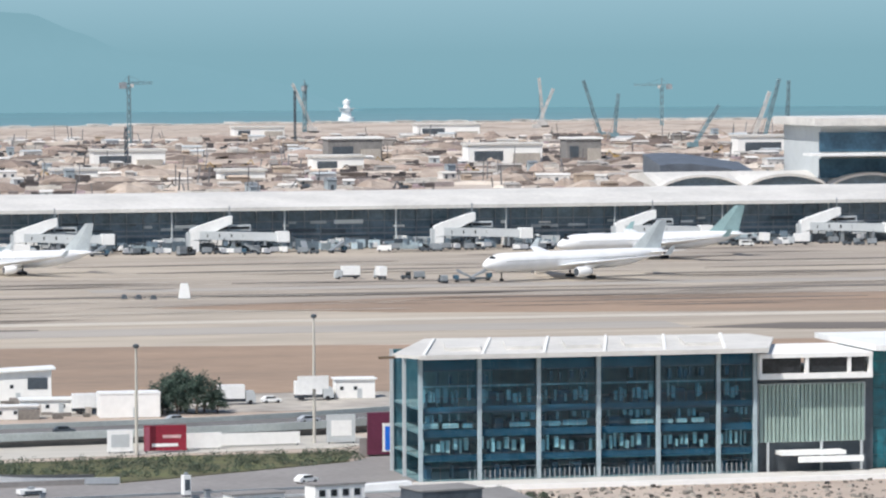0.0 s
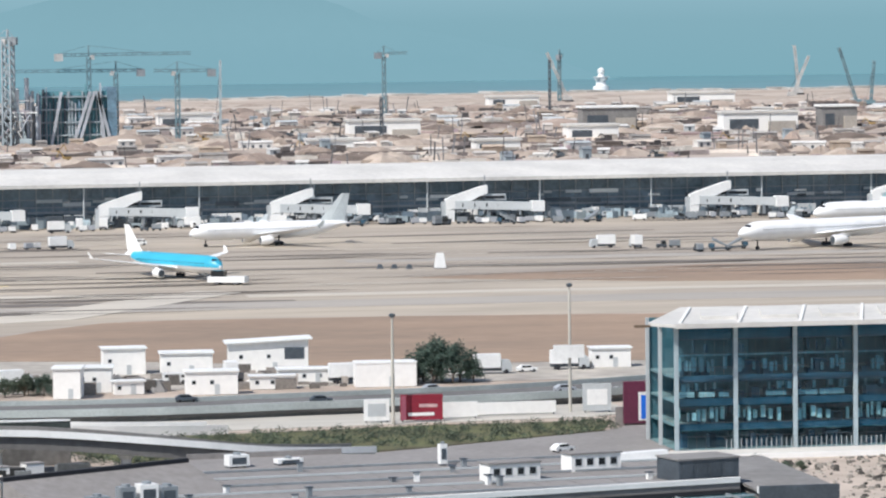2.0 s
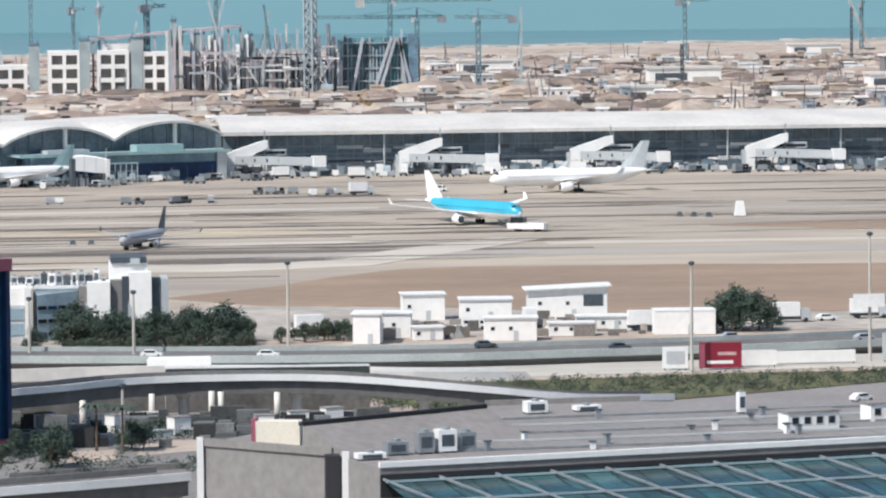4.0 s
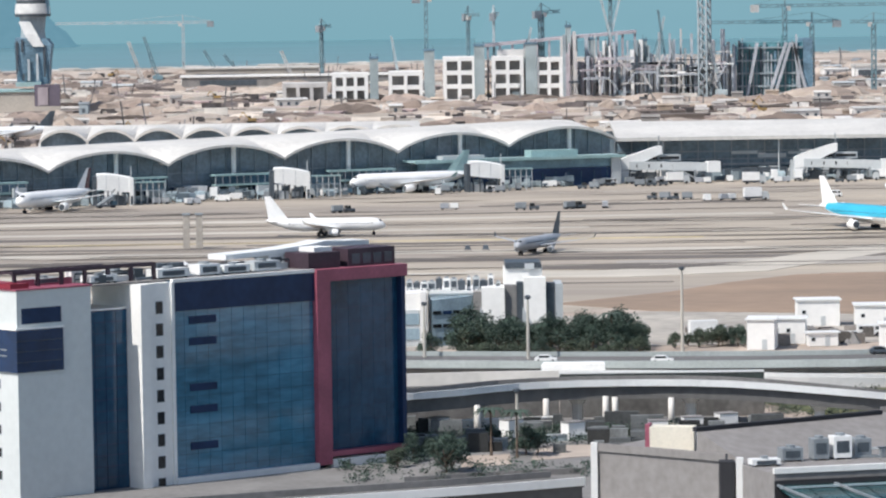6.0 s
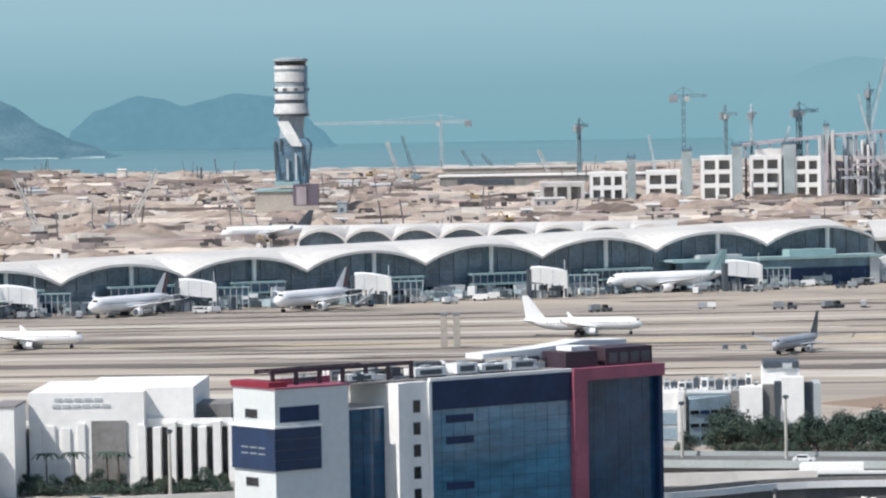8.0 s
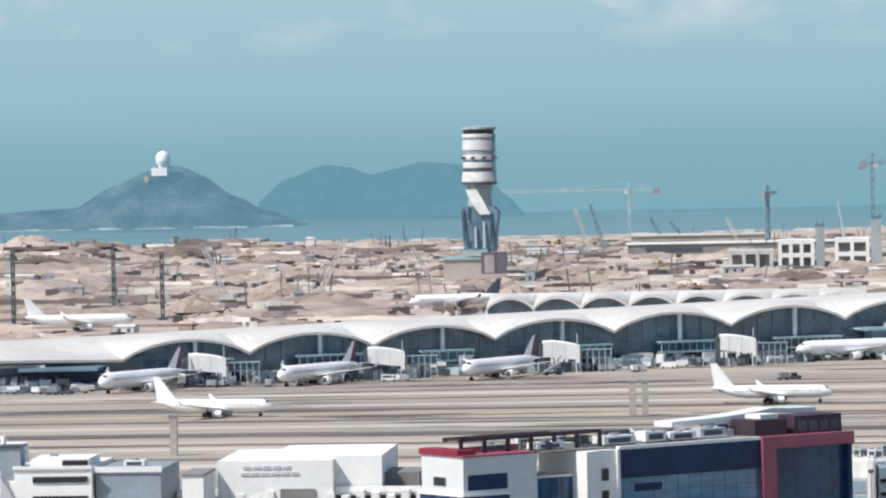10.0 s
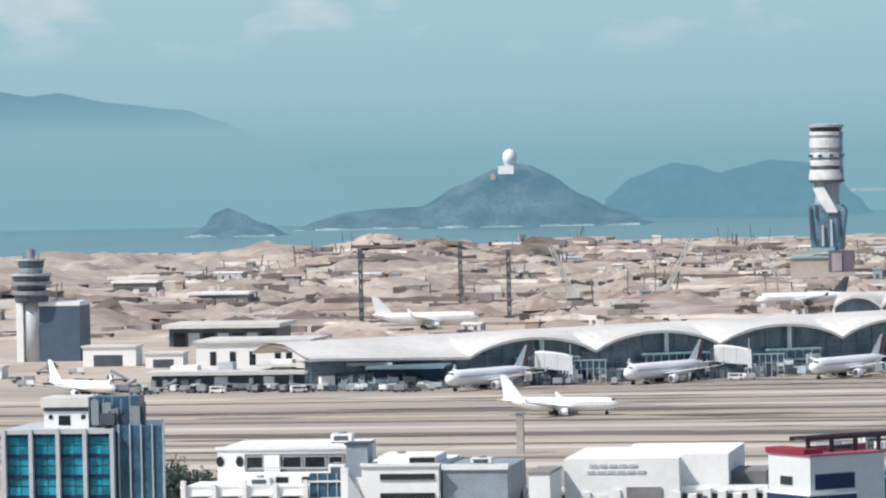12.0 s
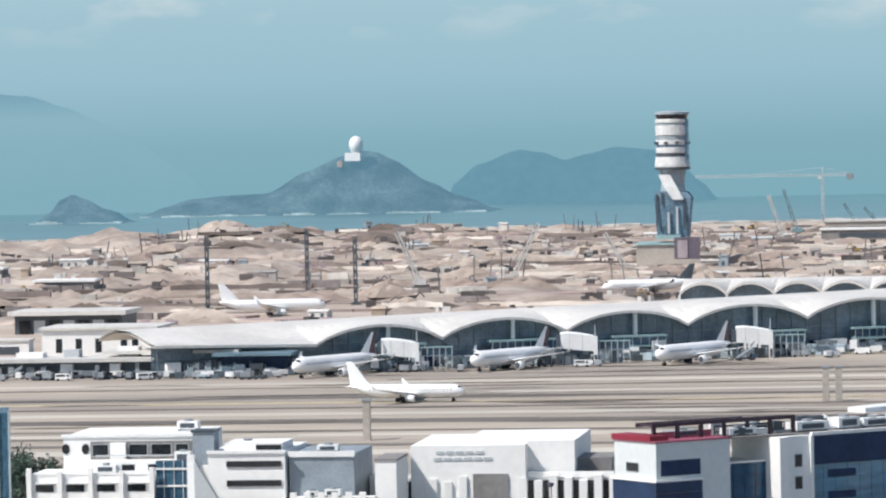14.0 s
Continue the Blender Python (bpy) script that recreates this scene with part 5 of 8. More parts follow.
def build_jet(m, length, label, tail=PLANEWHITE, top=None, body=PLANEWHITE, group="parked jets", wide=True, rudder=None):
    """A twin-engined airliner, nose along +x, standing on its wheels."""
    L = length
    r = min(3.1, max(2.6, L * 0.05) if wide else L * 0.055)
    zc = r * 1.0 + L * 0.038
    t = thing("airliner", m, label, "airplane", group)
    prof = [(0.5, 0.04, -0.25), (0.495, 0.25, -0.22), (0.48, 0.5, -0.15), (0.455, 0.76, -0.06), (0.42, 0.94, 0), (0.38, 1, 0), (0.0, 1, 0), (-0.2, 1, 0), (-0.3, 0.86, 0.12), (-0.4, 0.56, 0.36), (-0.47, 0.28, 0.55), (-0.5, 0.1, 0.62)]
    n = 14
    def rings(k=1.0, lo=0, hi=n):
        out = []
        for fx, fr, fz in prof:
            out.append([(fx * L, r * fr * k * math.sin(2 * math.pi * i / n), zc + fz * r + r * fr * k * math.cos(2 * math.pi * i / n)) for i in range(n)])
        return out
    bm = bmesh.new()
    loft(bm, rings())
    part("fuselage", bm, body, t, smooth=True)
    if top:
        bm = bmesh.new()
        rr = rings(1.02)
        idx = [(-4 + k) % n for k in range(9)]
        vs = [[bm.verts.new(ring_[i]) for i in idx] for ring_ in rr[1:-2]]
        for a, b in zip(vs, vs[1:]):
            for i in range(len(idx) - 1):
                bm.faces.new((a[i], b[i], b[i + 1], a[i + 1]))
        part("blue_top", bm, top, t, "sky-blue upper fuselage", smooth=True)
    # cockpit glass and cabin windows
    bm = bmesh.new()
    for s in (-1, 1):
        quad(bm, [(0.473 * L, s * r * 0.1, zc + r * 0.50), (0.455 * L, s * r * 0.62, zc + r * 0.42), (0.447 * L, s * r * 0.55, zc + r * 0.66), (0.459 * L, s * r * 0.1, zc + r * 0.72)])
    part("cockpit_window", bm, WINDOW, t)
    for s in (-1, 1):
        bm = bmesh.new()
        x = -0.3 * L
        while x < 0.40 * L:
            box(bm, x, x + 0.26, s * r * 0.985 - 0.06, s * r * 0.985 + 0.06, zc + 0.1 * r, zc + 0.1 * r + 0.34)
            x += 1.05
        part("cabin_glazing", bm, WINDOW, t, kind="stuff")
    def foil(root, tip, thick_r, thick_t):
        """A swept surface between two chords: (x of front, x of back, y, z)."""
        out = []
        for (xa, xb, y, z), th in ((root, thick_r), (tip, thick_t)):
            c = xa - xb
            out.append([(xa, y, z), (xa - c * 0.3, y, z + th), (xb, y, z), (xa - c * 0.35, y, z - th * 0.6)])
        return out
    span = L * 0.47
    for s in (-1, 1):
        bm = bmesh.new()
        a, b = foil((0.13 * L, -0.08 * L, s * r * 0.6, zc - r * 0.55), (-0.11 * L, -0.155 * L, s * span, zc + L * 0.035), L * 0.011, L * 0.002)
        loft(bm, [a, b])
        wing = part("wing", bm, body, t)
        bm = bmesh.new()
        loft(bm, [[(-0.115 * L, s * span, zc + L * 0.035), (-0.155 * L, s * span, zc + L * 0.035), (-0.155 * L, s * (span - 0.1), zc + L * 0.036)], [(-0.15 * L, s * (span + 0.4), zc + L * 0.07), (-0.17 * L, s * (span + 0.4), zc + L * 0.07), (-0.17 * L, s * (span + 0.3), zc + L * 0.071)]])
        part("winglet", bm, tail, wing)
        bm = bmesh.new()
        a, b = foil((-0.39 * L, -0.475 * L, s * r * 0.3, zc + r * 0.45), (-0.475 * L, -0.505 * L, s * L * 0.155, zc + r * 0.75), L * 0.005, L * 0.002)
        loft(bm, [a, b])
        part("tailplane", bm, body, t)
        # engine
        ey, ez, er, el = s * L * 0.155, zc - r * 1.05, r * 0.52, L * 0.075
        bm = bmesh.new()
        loft(bm, [[(x, ey + k * er * math.sin(2 * math.pi * i / 12), ez + k * er * math.cos(2 * math.pi * i / 12)) for i in range(12)] for x, k in ((0.115 * L, 0.86), (0.11 * L, 1), (0.075 * L, 1.02), (0.045 * L, 0.75), (0.03 * L, 0.45))])
        eng = part("engine", bm, body, t, smooth=True)
        bm = bmesh.new()
        loft(bm, [[(x, ey + k * er * math.sin(2 * math.pi * i / 12), ez + k * er * math.cos(2 * math.pi * i / 12)) for i in range(12)] for x, k in ((0.112 * L, 0.78), (0.1158 * L, 0.78))])
        part("intake", bm, DARKSTEEL, eng, "dark engine intake")
        bm = bmesh.new()
        loft(bm, [[(0.10 * L, ey - 0.15, ez + er * 0.8), (0.03 * L, ey - 0.15, ez + er * 0.6), (0.03 * L, ey + 0.15, ez + er * 0.6), (0.10 * L, ey + 0.15, ez + er * 0.8)], [(0.06 * L, ey - 0.12, zc - r * 0.35), (-0.01 * L, ey - 0.12, zc - r * 0.35), (-0.01 * L, ey + 0.12, zc - r * 0.35), (0.06 * L, ey + 0.12, zc - r * 0.35)]])
        part("pylon", bm, body, t)
        # main gear
        bm = bmesh.new()
        gx, gy = -0.03 * L, s * L * 0.075
        bar(bm, (gx, gy, 0.7), (gx, gy, zc - r * 0.6), 0.4)
        for dx in (-0.8, 0.8):
            for dy in (-0.55, 0.55):
                loft(bm, [[(gx + dx + 0.62 * math.cos(2 * math.pi * i / 10), gy + dy + o, 0.62 + 0.62 * math.sin(2 * math.pi * i / 10)) for i in range(10)] for o in (-0.22, 0.22)])
        part("main_gear", bm, BLACK, t, "black main wheels")
    bm = bmesh.new()
    gx = 0.40 * L
    bar(bm, (gx, 0, 0.5), (gx, 0, zc - r * 0.8), 0.3)
    for dy in (-0.35, 0.35):
        loft(bm, [[(gx + 0.5 * math.cos(2 * math.pi * i / 10), dy + o, 0.5 + 0.5 * math.sin(2 * math.pi * i / 10)) for i in range(10)] for o in (-0.18, 0.18)])
    part("nose_gear", bm, BLACK, t, "black nose wheels")
    # fin
    bm = bmesh.new()
    h = min(8.6, L * 0.152) if wide else L * 0.185
    w = L * 0.006
    loft(bm, [[(-0.31 * L, 0, zc + r * 0.85), (-0.38 * L, w, zc + r * 0.85), (-0.475 * L, 0, zc + r * 0.75), (-0.38 * L, -w, zc + r * 0.85)],
              [(-0.455 * L, 0, zc + r + h), (-0.475 * L, w * 0.4, zc + r + h), (-0.51 * L, 0, zc + r + h), (-0.475 * L, -w * 0.4, zc + r + h)]])
    fin = part("fin", bm, tail, t, "tall tail fin")
    if rudder:
        bm = bmesh.new()
        loft(bm, [[(-0.40 * L, 0, zc + r * 0.86), (-0.43 * L, w * 1.1, zc + r * 0.86), (-0.485 * L, 0, zc + r * 0.8), (-0.43 * L, -w * 1.1, zc + r * 0.86)],
                  [(-0.478 * L, 0, zc + r + h * 1.01), (-0.49 * L, w * 0.6, zc + r + h * 1.01), (-0.52 * L, 0, zc + r + h * 1.01), (-0.49 * L, -w * 0.6, zc + r + h * 1.01)]])
        part("rudder", bm, rudder, fin, "dark rear half of the tail fin")
    return t


def heading(x, y, dx, dy):
    return pose(x, y, 0.2, 0, 0, math.degrees(math.atan2(dy, dx)))


build_jet(heading(139.5, 1260, 0.46, -0.89), 50, "sky-blue topped white airliner on the taxiway", PLANEWHITE, SKYBLUE)
build_jet(heading(190, 1424, -0.97, -0.22), 56, "long white airliner waiting on the apron", TAILGREEN)
build_jet(heading(361, 1348, -0.92, -0.39), 74, "white airliner with a pale green tail on the apron", TAILGREEN)
build_jet(heading(419, 1462, -0.97, -0.22), 74, "white airliner with a teal striped tail near the concourse", TAILTEAL)
build_jet(heading(41, 1180, -0.42, -0.91), 31, "small grey airliner taxiing with a dark tail", DARKSTEEL, body=SILVER, wide=False)
build_jet(heading(-18, 1268, 0.99, -0.05), 35, "white narrow airliner rolling on the taxiway", group="taxiing jets", wide=False)
build_jet(heading(-178, 1240, 0.99, -0.12), 35, "white narrow airliner rolling past the concourse", group="taxiing jets", wide=False)
for x, y, tl in ((-221, 1379, PLANEWHITE), (-167, 1404, PLANEWHITE), (-109, 1425, PLANEWHITE)):
    build_jet(heading(x, y, -0.52, -0.855), 41, "white airliner with a dark-edged white tail at its gate", tl, rudder=TAILRED)
build_jet(heading(8, 1508, -0.9, -0.43), 46, "white airliner at a gate of the wavy concourse", TAILTEAL)
build_jet(heading(-322, 1845, 0.98, 0.2), 46, "white airliner parked beyond the concourse", group="far jets")
build_jet(heading(-352, 1366, 0.80, -0.6), 34, "white airliner parked by the low terminal", group="far jets", wide=False)
build_jet(heading(-175, 2020, -0.9, -0.3), 44, "white airliner with a dark tail beyond the concourse", DARKSTEEL, group="far jets")


# ---- jet bridges and apron vehicles ----
def build_bridge():
    t = thing("jet_bridge", pose(0, 0, 0), "white jet bridge with a tall sloping link to the concourse", "jet bridge", "jet bridges")
    bm = bmesh.new()
    loft(bm, [[(x, -1.6, z0), (x, 1.6, z0), (x, 1.6, z1), (x, -1.6, z1)] for x, z0, z1 in ((-1, 4.2, 8.2), (2, 4.6, 9.4), (12, 9.2, 12.6), (14.5, 10.2, 13.0))])
    part("link", bm, WHITE, t, "white sloping link tunnel")
    part("leg", B((-1, 2.2, -1.8, 1.8, 0, 4.2)), WHITE, t, "broad white portal leg")
    part("stair", B((-2.2, -1, -1.4, 1.4, 0, 7.2)), PANELGREY, t)
    bm = bmesh.new()
    loft(bm, [[(x, -1.5 + y, z0), (x, 1.5 + y, z0), (x, 1.5 + y, z0 + 3), (x, -1.5 + y, z0 + 3)] for x, y, z0 in ((2, 0, 4.6), (16, -3, 4.3), (30, -7, 3.9))])
    tun = part("tunnel", bm, PANELGREY, t, "grey-white passenger tunnel")
    for i in range(6):
        x = 5 + i * 4.2
        part("window_band", B((x, x + 2.6, -1.56 - 0.22 * (x - 2), -1.52 - 0.22 * (x - 2), 5.4, 6.6)), WINDOW, tun)
    part("cab", B((29.5, 34, -10, -5, 3.6, 7.4)), WHITE, t, "boxy white docking cab")
    part("bellows", B((34, 34.8, -9.5, -5.5, 3.8, 7.2)), DARKSTEEL, t)
    for x, y in ((25, -7.3), (25, -4.2)):
        part("drive_leg", B((x, x + 0.9, y, y + 0.9, 0, 4.4)), STEEL, t)
    part("wheel_bogie", B((24.2, 26.8, -7.6, -3.2, 0, 0.9)), BLACK, t)
    part("pier", B((14, 15.2, -3.4, -2.0, 0, 4.4)), STEEL, t)
    part("mast", B((13.8, 14.2, 1.5, 1.9, 0, 16.5)), STEEL, t)
    for x, w, h, m in ((4, 4.5, 3.2, DARKSTEEL), (9.5, 2.5, 2.2, STEEL), (16.5, 5, 3.0, DARKSTEEL), (27.5, 3.0, 2.6, DARKSTEEL)):
        part("equipment", B((x, x + w, 0.5, 3.0, 0, h)), m, t)
    bm = bmesh.new()
    for k in range(4):
        bar(bm, (2 + k * 3.2, 0, 0), (4.2 + k * 3.2, 0, 7.6 + k * 1.2), 0.35)
    part("truss", bm, DARKSTEEL, t, kind="")
    part("upper_walk", B((2.4, 22, 1.9, 4.4, 7.4, 9.6)), PANELGREY, t, "grey upper walkway")
    part("upper_window", B((3, 21.5, 1.84, 1.895, 8.0, 9.0)), WINDOW, t)
    return t


first_bridge = build_bridge()
first_bridge.matrix_basis = pose(209, 1556, 0)
for x, y, rz in ((273, 1556, 0), (364, 1556, 2), (433, 1556, 0), (505, 1556, 0), (147, 1556, 0), (84, 1553, 8), (590, 1556, 0)):
    copy_thing(first_bridge, pose(x, y, 0, 0, 0, rz))


def build_gate_box():
    """The boxy white gate bridge of the wavy wing, seen broadside, with its dark legs."""
    t = thing("jet_bridge", pose(0, 0, 0), "boxy white jet bridge with a bowed roof on legs", "jet bridge", "gate bridges")
    bm = bmesh.new()
    prof = ((-5.6, 5.6, 10.9), (-3.0, 5.3, 11.0), (0.0, 4.9, 10.7), (3.0, 4.6, 10.2), (5.6, 4.4, 9.6))
    loft(bm, [[(x, -1.9, a), (x, 1.9, a), (x, 1.9, b - 0.5), (x, 0.9, b), (x, -0.9, b), (x, -1.9, b - 0.5)] for x, a, b in prof])
    part("tunnel", bm, WHITE, t, "white gently sloping tunnel")
    part("seam", B((-2.6, -2.45, -1.95, -1.905, 5.4, 10.2)), PANELGREY, t)
    part("seam", B((1.6, 1.75, -1.95, -1.905, 5.0, 9.8)), PANELGREY, t)
    part("cab", B((5.3, 6.6, -2.2, 2.2, 0, 9.2)), WHITE, t, "white stair leg")
    part("stair_opening", B((5.5, 6.4, -2.26, -2.205, 0.3, 3.2)), DARKSTEEL, t)
    for x in (-4.6, -2.2, 1.2, 3.6):
        part("leg", B((x, x + 0.5, -1.2, -0.7, 0, 5.0)), DARKSTEEL, t)
    part("under_store", B((-5.2, -0.6, -0.6, 1.6, 0, 2.8)), PANELGREY, t)
    part("under_machine", B((0.6, 4.2, -0.4, 1.6, 0, 3.4)), DARKSTEEL, t)
    part("end_panel", B((-7.0, -5.65, -1.9, 1.9, 0, 9.8)), DARKSTEEL, t, "dark end panel")
    part("beacon_mast", B((5.8, 6.1, 0.2, 0.5, 9.2, 13.0)), PANELGREY, t)
    # open steel walkway towards the concourse
    part("walkway_deck", B((7.0, 17.5, 1.0, 3.4, 4.6, 4.9)), SLATE, t)
    part("walkway_roof", B((6.8, 17.8, 0.8, 3.6, 7.4, 7.7)), TAILTEAL, t, "pale teal walkway roof")
    for i in range(6):
        part("walkway_post", B((7.2 + i * 2.0, 7.45 + i * 2.0, 0.95, 1.2, 0, 7.4)), PANELGREY, t)
    part("walkway_glass", B((7.4, 17.2, 1.3, 1.36, 5.0, 7.2)), BLUEGLASS, t)
    return t


g0 = build_gate_box()
g0.matrix_basis = pose(-203.3, 1401, 0, 0, 0, 8)
for x, y, rz in ((-147.5, 1427, 8), (-91.2, 1452, 8), (-32.8, 1478, 8), (34, 1506, 14)):
    copy_thing(g0, pose(x, y, 0, 0, 0, rz))


def build_corridor(u, w, tall):
    """The raised glazed corridor that links a gate with the arches behind it."""
    t = thing("gate_corridor", pose(0, 0, 0), "raised pale teal glazed corridor before the arches", "building", "gate corridors")
    def run(u0, u1, v0, v1, z0, z1):
        bm = bmesh.new()
        loft(bm, [[cpt(a, v0, z0), cpt(a, v1, z0), cpt(a, v1, z1), cpt(a, v0, z1)] for a in (u0, u1)])
        return bm
    part("floor", run(u, u + w, -4.2, 0.0, 4.2, 4.9), TAILTEAL, t)
    part("roof", run(u - 0.6, u + w + 0.6, -4.6, 0.2, 7.6, 8.2), TAILTEAL, t, "pale teal flat roof")
    part("glazing", run(u + 0.2, u + w - 0.2, -3.9, -3.7, 4.9, 7.6), BLUEGLASS, t)
    n = int(w / 2.6)
    for i in range(n + 1):
        a = u + w * i / n
        part("mullion", run(a - 0.12, a + 0.12, -4.15, -3.92, 4.9, 7.6), PANELGREY, t)
    for i in range(4):
        a = u + 0.6 + (w - 1.6) * i / 3
        part("leg", run(a, a + 0.5, -3.0, -2.5, 0, 4.2), SLATE, t)
    part("store", run(u + 1.2, u + w * 0.55, -3.4, -0.4, 0, 3.2), SLATE, t, "slate ground store")
    part("stair", run(u + w * 0.7, u + w * 0.95, -6.2, -4.65, 0, tall), PANELGREY, t)


for k, (w, tall) in enumerate(((20, 5.4), (24, 4.4), (18, 6.2), (25, 5.0), (21, 4.0), (24, 5.6))):
    build_corridor(U0 + BAY * k + 17, w, tall)
# teal glazed gate lounge under the last arches
TEALPANEL = mat("teal_grey_panel", (0.20, 0.32, 0.38), 0.4, var=0.2, scale=0.2)
lg = thing("gate_lounge", pose(26, 1522, 0, 0, 0, 22), "long blue-green glazed gate lounge before the arches", "building")
part("body", B((-14, 62, 0, 9, 0, 6.4)), NAVY, lg, "dark blue glazed base")
part("roof", B((-18, 63, -1.5, 10, 9.8, 10.5)), mat("pale_teal_roof", (0.42, 0.58, 0.60), 0.5, var=0.1), lg, "pale teal flat roof")
part("clerestory", B((-13, 61, 0.5, 8.5, 6.4, 9.8)), TEALPANEL, lg, "teal-grey clerestory")
part("upper_box", B((28, 46, 2, 8, 10.5, 12.8)), TAILTEAL, lg)
for i in range(16):
    part("mullion", B((-13.8 + i * 5.0, -13.55 + i * 5.0, -0.25, -0.02, 0, 5.2)), BLUEGLASS, lg)
part("fascia", B((-18, 63, -1.9, -1.52, 9.6, 10.7)), TAILTEAL, lg, "pale teal roof edge")
part("upper_box", B((-6, 10, 2, 8, 10.5, 11.8)), PANELGREY, lg)
part("end_tower", B((58, 61.5, -0.8, -0.05, 0, 9.5)), PANELGREY, lg)


def build_van():
    t = thing("service_van", pose(0, 0, 0), "white airport service van on the apron", "van", "apron vehicles")
    bm = bmesh.new()
    loft(bm, [[(-2.6, y, 0.4), (2.6, y, 0.4), (2.6, y, 1.2), (1.7, y, 2.2), (-2.6, y, 2.3)] for y in (-1, 1)])
    part("body", bm, WHITE, t)
    part("windscreen", B((1.2, 2.0, -1.03, -1.01, 1.3, 1.9), (-2.2, 0.8, -1.03, -1.01, 1.35, 1.95)), WINDOW, t)
    for x in (-1.7, 1.7):
        for s in (-1.06, 0.78):
            bm = bmesh.new()
            loft(bm, [[(x + 0.4 * math.cos(2 * math.pi * i / 8), s + o, 0.4 + 0.4 * math.sin(2 * math.pi * i / 8)) for i in range(8)] for o in (0, 0.28)])
            part("wheel", bm, BLACK, t)
    return t


def build_lorry():
    t = thing("catering_truck", pose(0, 0, 0), "white high-sided catering truck", "truck", "apron vehicles")
    part("box", B((-4, 1.8, -1.25, 1.25, 1.3, 4.2)), WHITE, t, "white box body")
    bm = bmesh.new()
    loft(bm, [[(2.0, y, 0.5), (4.2, y, 0.5), (4.2, y, 1.7), (3.7, y, 2.9), (2.0, y, 2.9)] for y in (-1.15, 1.15)])
    part("cab", bm, PANELGREY, t)
    part("chassis", B((-4, 4, -0.8, 0.8, 0.6, 1.28)), DARKSTEEL, t)
    for x in (-2.6, 3.0):
        for s in (-1.2, 0.85):
            bm = bmesh.new()
            loft(bm, [[(x + 0.5 * math.cos(2 * math.pi * i / 8), s + o, 0.5 + 0.5 * math.sin(2 * math.pi * i / 8)) for i in range(8)] for o in (0, 0.35)])
            part("wheel", bm, BLACK, t)
    return t


def build_dolly():
    t = thing("baggage_dolly", pose(0, 0, 0), "silver cargo containers on a baggage dolly", "cart", "apron vehicles")
    part("bed", B((-3, 3, -0.9, 0.9, 0.45, 0.6)), DARKSTEEL, t)
    part("container", B((-2.8, -0.2, -0.85, 0.85, 0.6, 2.1)), SILVER, t)
    part("container", B((0.2, 2.8, -0.85, 0.85, 0.6, 2.1)), WHITE, t)
    for x in (-2.4, 2.0):
        part("wheel", B((x, x + 0.5, -0.95, 0.95, 0, 0.45)), BLACK, t)
    return t


rnd = random.Random(11)
def build_tractor():
    t = thing("tow_tractor", pose(0, 0, 0), "dark tow tractor with a loaded cart", "vehicle", "apron vehicles")
    part("body", B((-1.6, 1.6, -0.9, 0.9, 0.35, 1.2)), DARKSTEEL, t)
    part("cab", B((-1.4, 0.1, -0.8, 0.8, 1.2, 2.2)), WINDOW, t)
    part("cart", B((-6.2, -2.4, -1.0, 1.0, 0.5, 0.8)), DARKSTEEL, t)
    part("load", B((-6.0, -2.6, -0.9, 0.9, 0.8, 2.4)), STEEL, t, "grey covered load")
    for x in (-5.6, -3.2, -1.1, 1.0):
        part("wheel", B((x - 0.35, x + 0.35, -0.98, 0.98, 0, 0.5)), BLACK, t)
    return t


def build_stairs():
    t = thing("passenger_stairs", pose(0, 0, 0), "dark mobile passenger stairs on a truck", "stairs", "apron vehicles")
    part("chassis", B((-3.5, 3.0, -1.1, 1.1, 0.5, 1.0)), DARKSTEEL, t)
    part("cab", B((2.0, 3.6, -1.0, 1.0, 1.0, 2.3)), BLUEGLASS, t)
    bm = bmesh.new()
    loft(bm, [[(-3.5, y, 1.0), (-2.6, y, 1.0), (2.4, y, 3.2), (2.4, y, 4.2)] for y in (-1.0, 1.0)])
    part("flight", bm, STEEL, t)
    for x in (-2.6, 2.4):
        part("wheel", B((x - 0.4, x + 0.4, -1.15, 1.15, 0, 0.8)), BLACK, t)
    return t


kinds = [build_van(), build_lorry(), build_dolly(), build_tractor(), build_stairs()]
spots = []
for i in range(150):
    x = 60 + i * 3.7 + rnd.uniform(-3, 3)
    spots.append((x, rnd.choice((1538, 1545, 1550, 1566, 1570, 1532)) + rnd.uniform(-3, 3)))
for i in range(72):
    u = -20 + i * 5.4 + rnd.uniform(-3, 3)
    p = cpt(u, -rnd.choice((6, 10, 16, 24, 34)), 0)
    spots.append((p[0], p[1]))
for i in range(46):
    spots.append((-352 + i * 2.5 + rnd.uniform(-2, 2), rnd.choice((1372, 1377, 1382, 1386)) + rnd.uniform(-2, 2)))
for i in range(20):
    spots.append((-440 + i * 5.5 + rnd.uniform(-3, 3), rnd.choice((1425, 1450, 1500, 1540)) + rnd.uniform(-4, 4)))
spots += [(88, 1440), (95, 1436), (47, 1388), (62, 1392), (70, 1394), (105, 1425), (112, 1428), (121, 1424), (300, 1362), (308, 1360), (315, 1340), (322, 1338), (329, 1345), (290, 1366), (148, 1438), (20, 1396), (-12, 1390)]
for k, i in zip(kinds, range(5)):
    k.matrix_basis = pose(*spots[i], 0.1, 0, 0, 12)
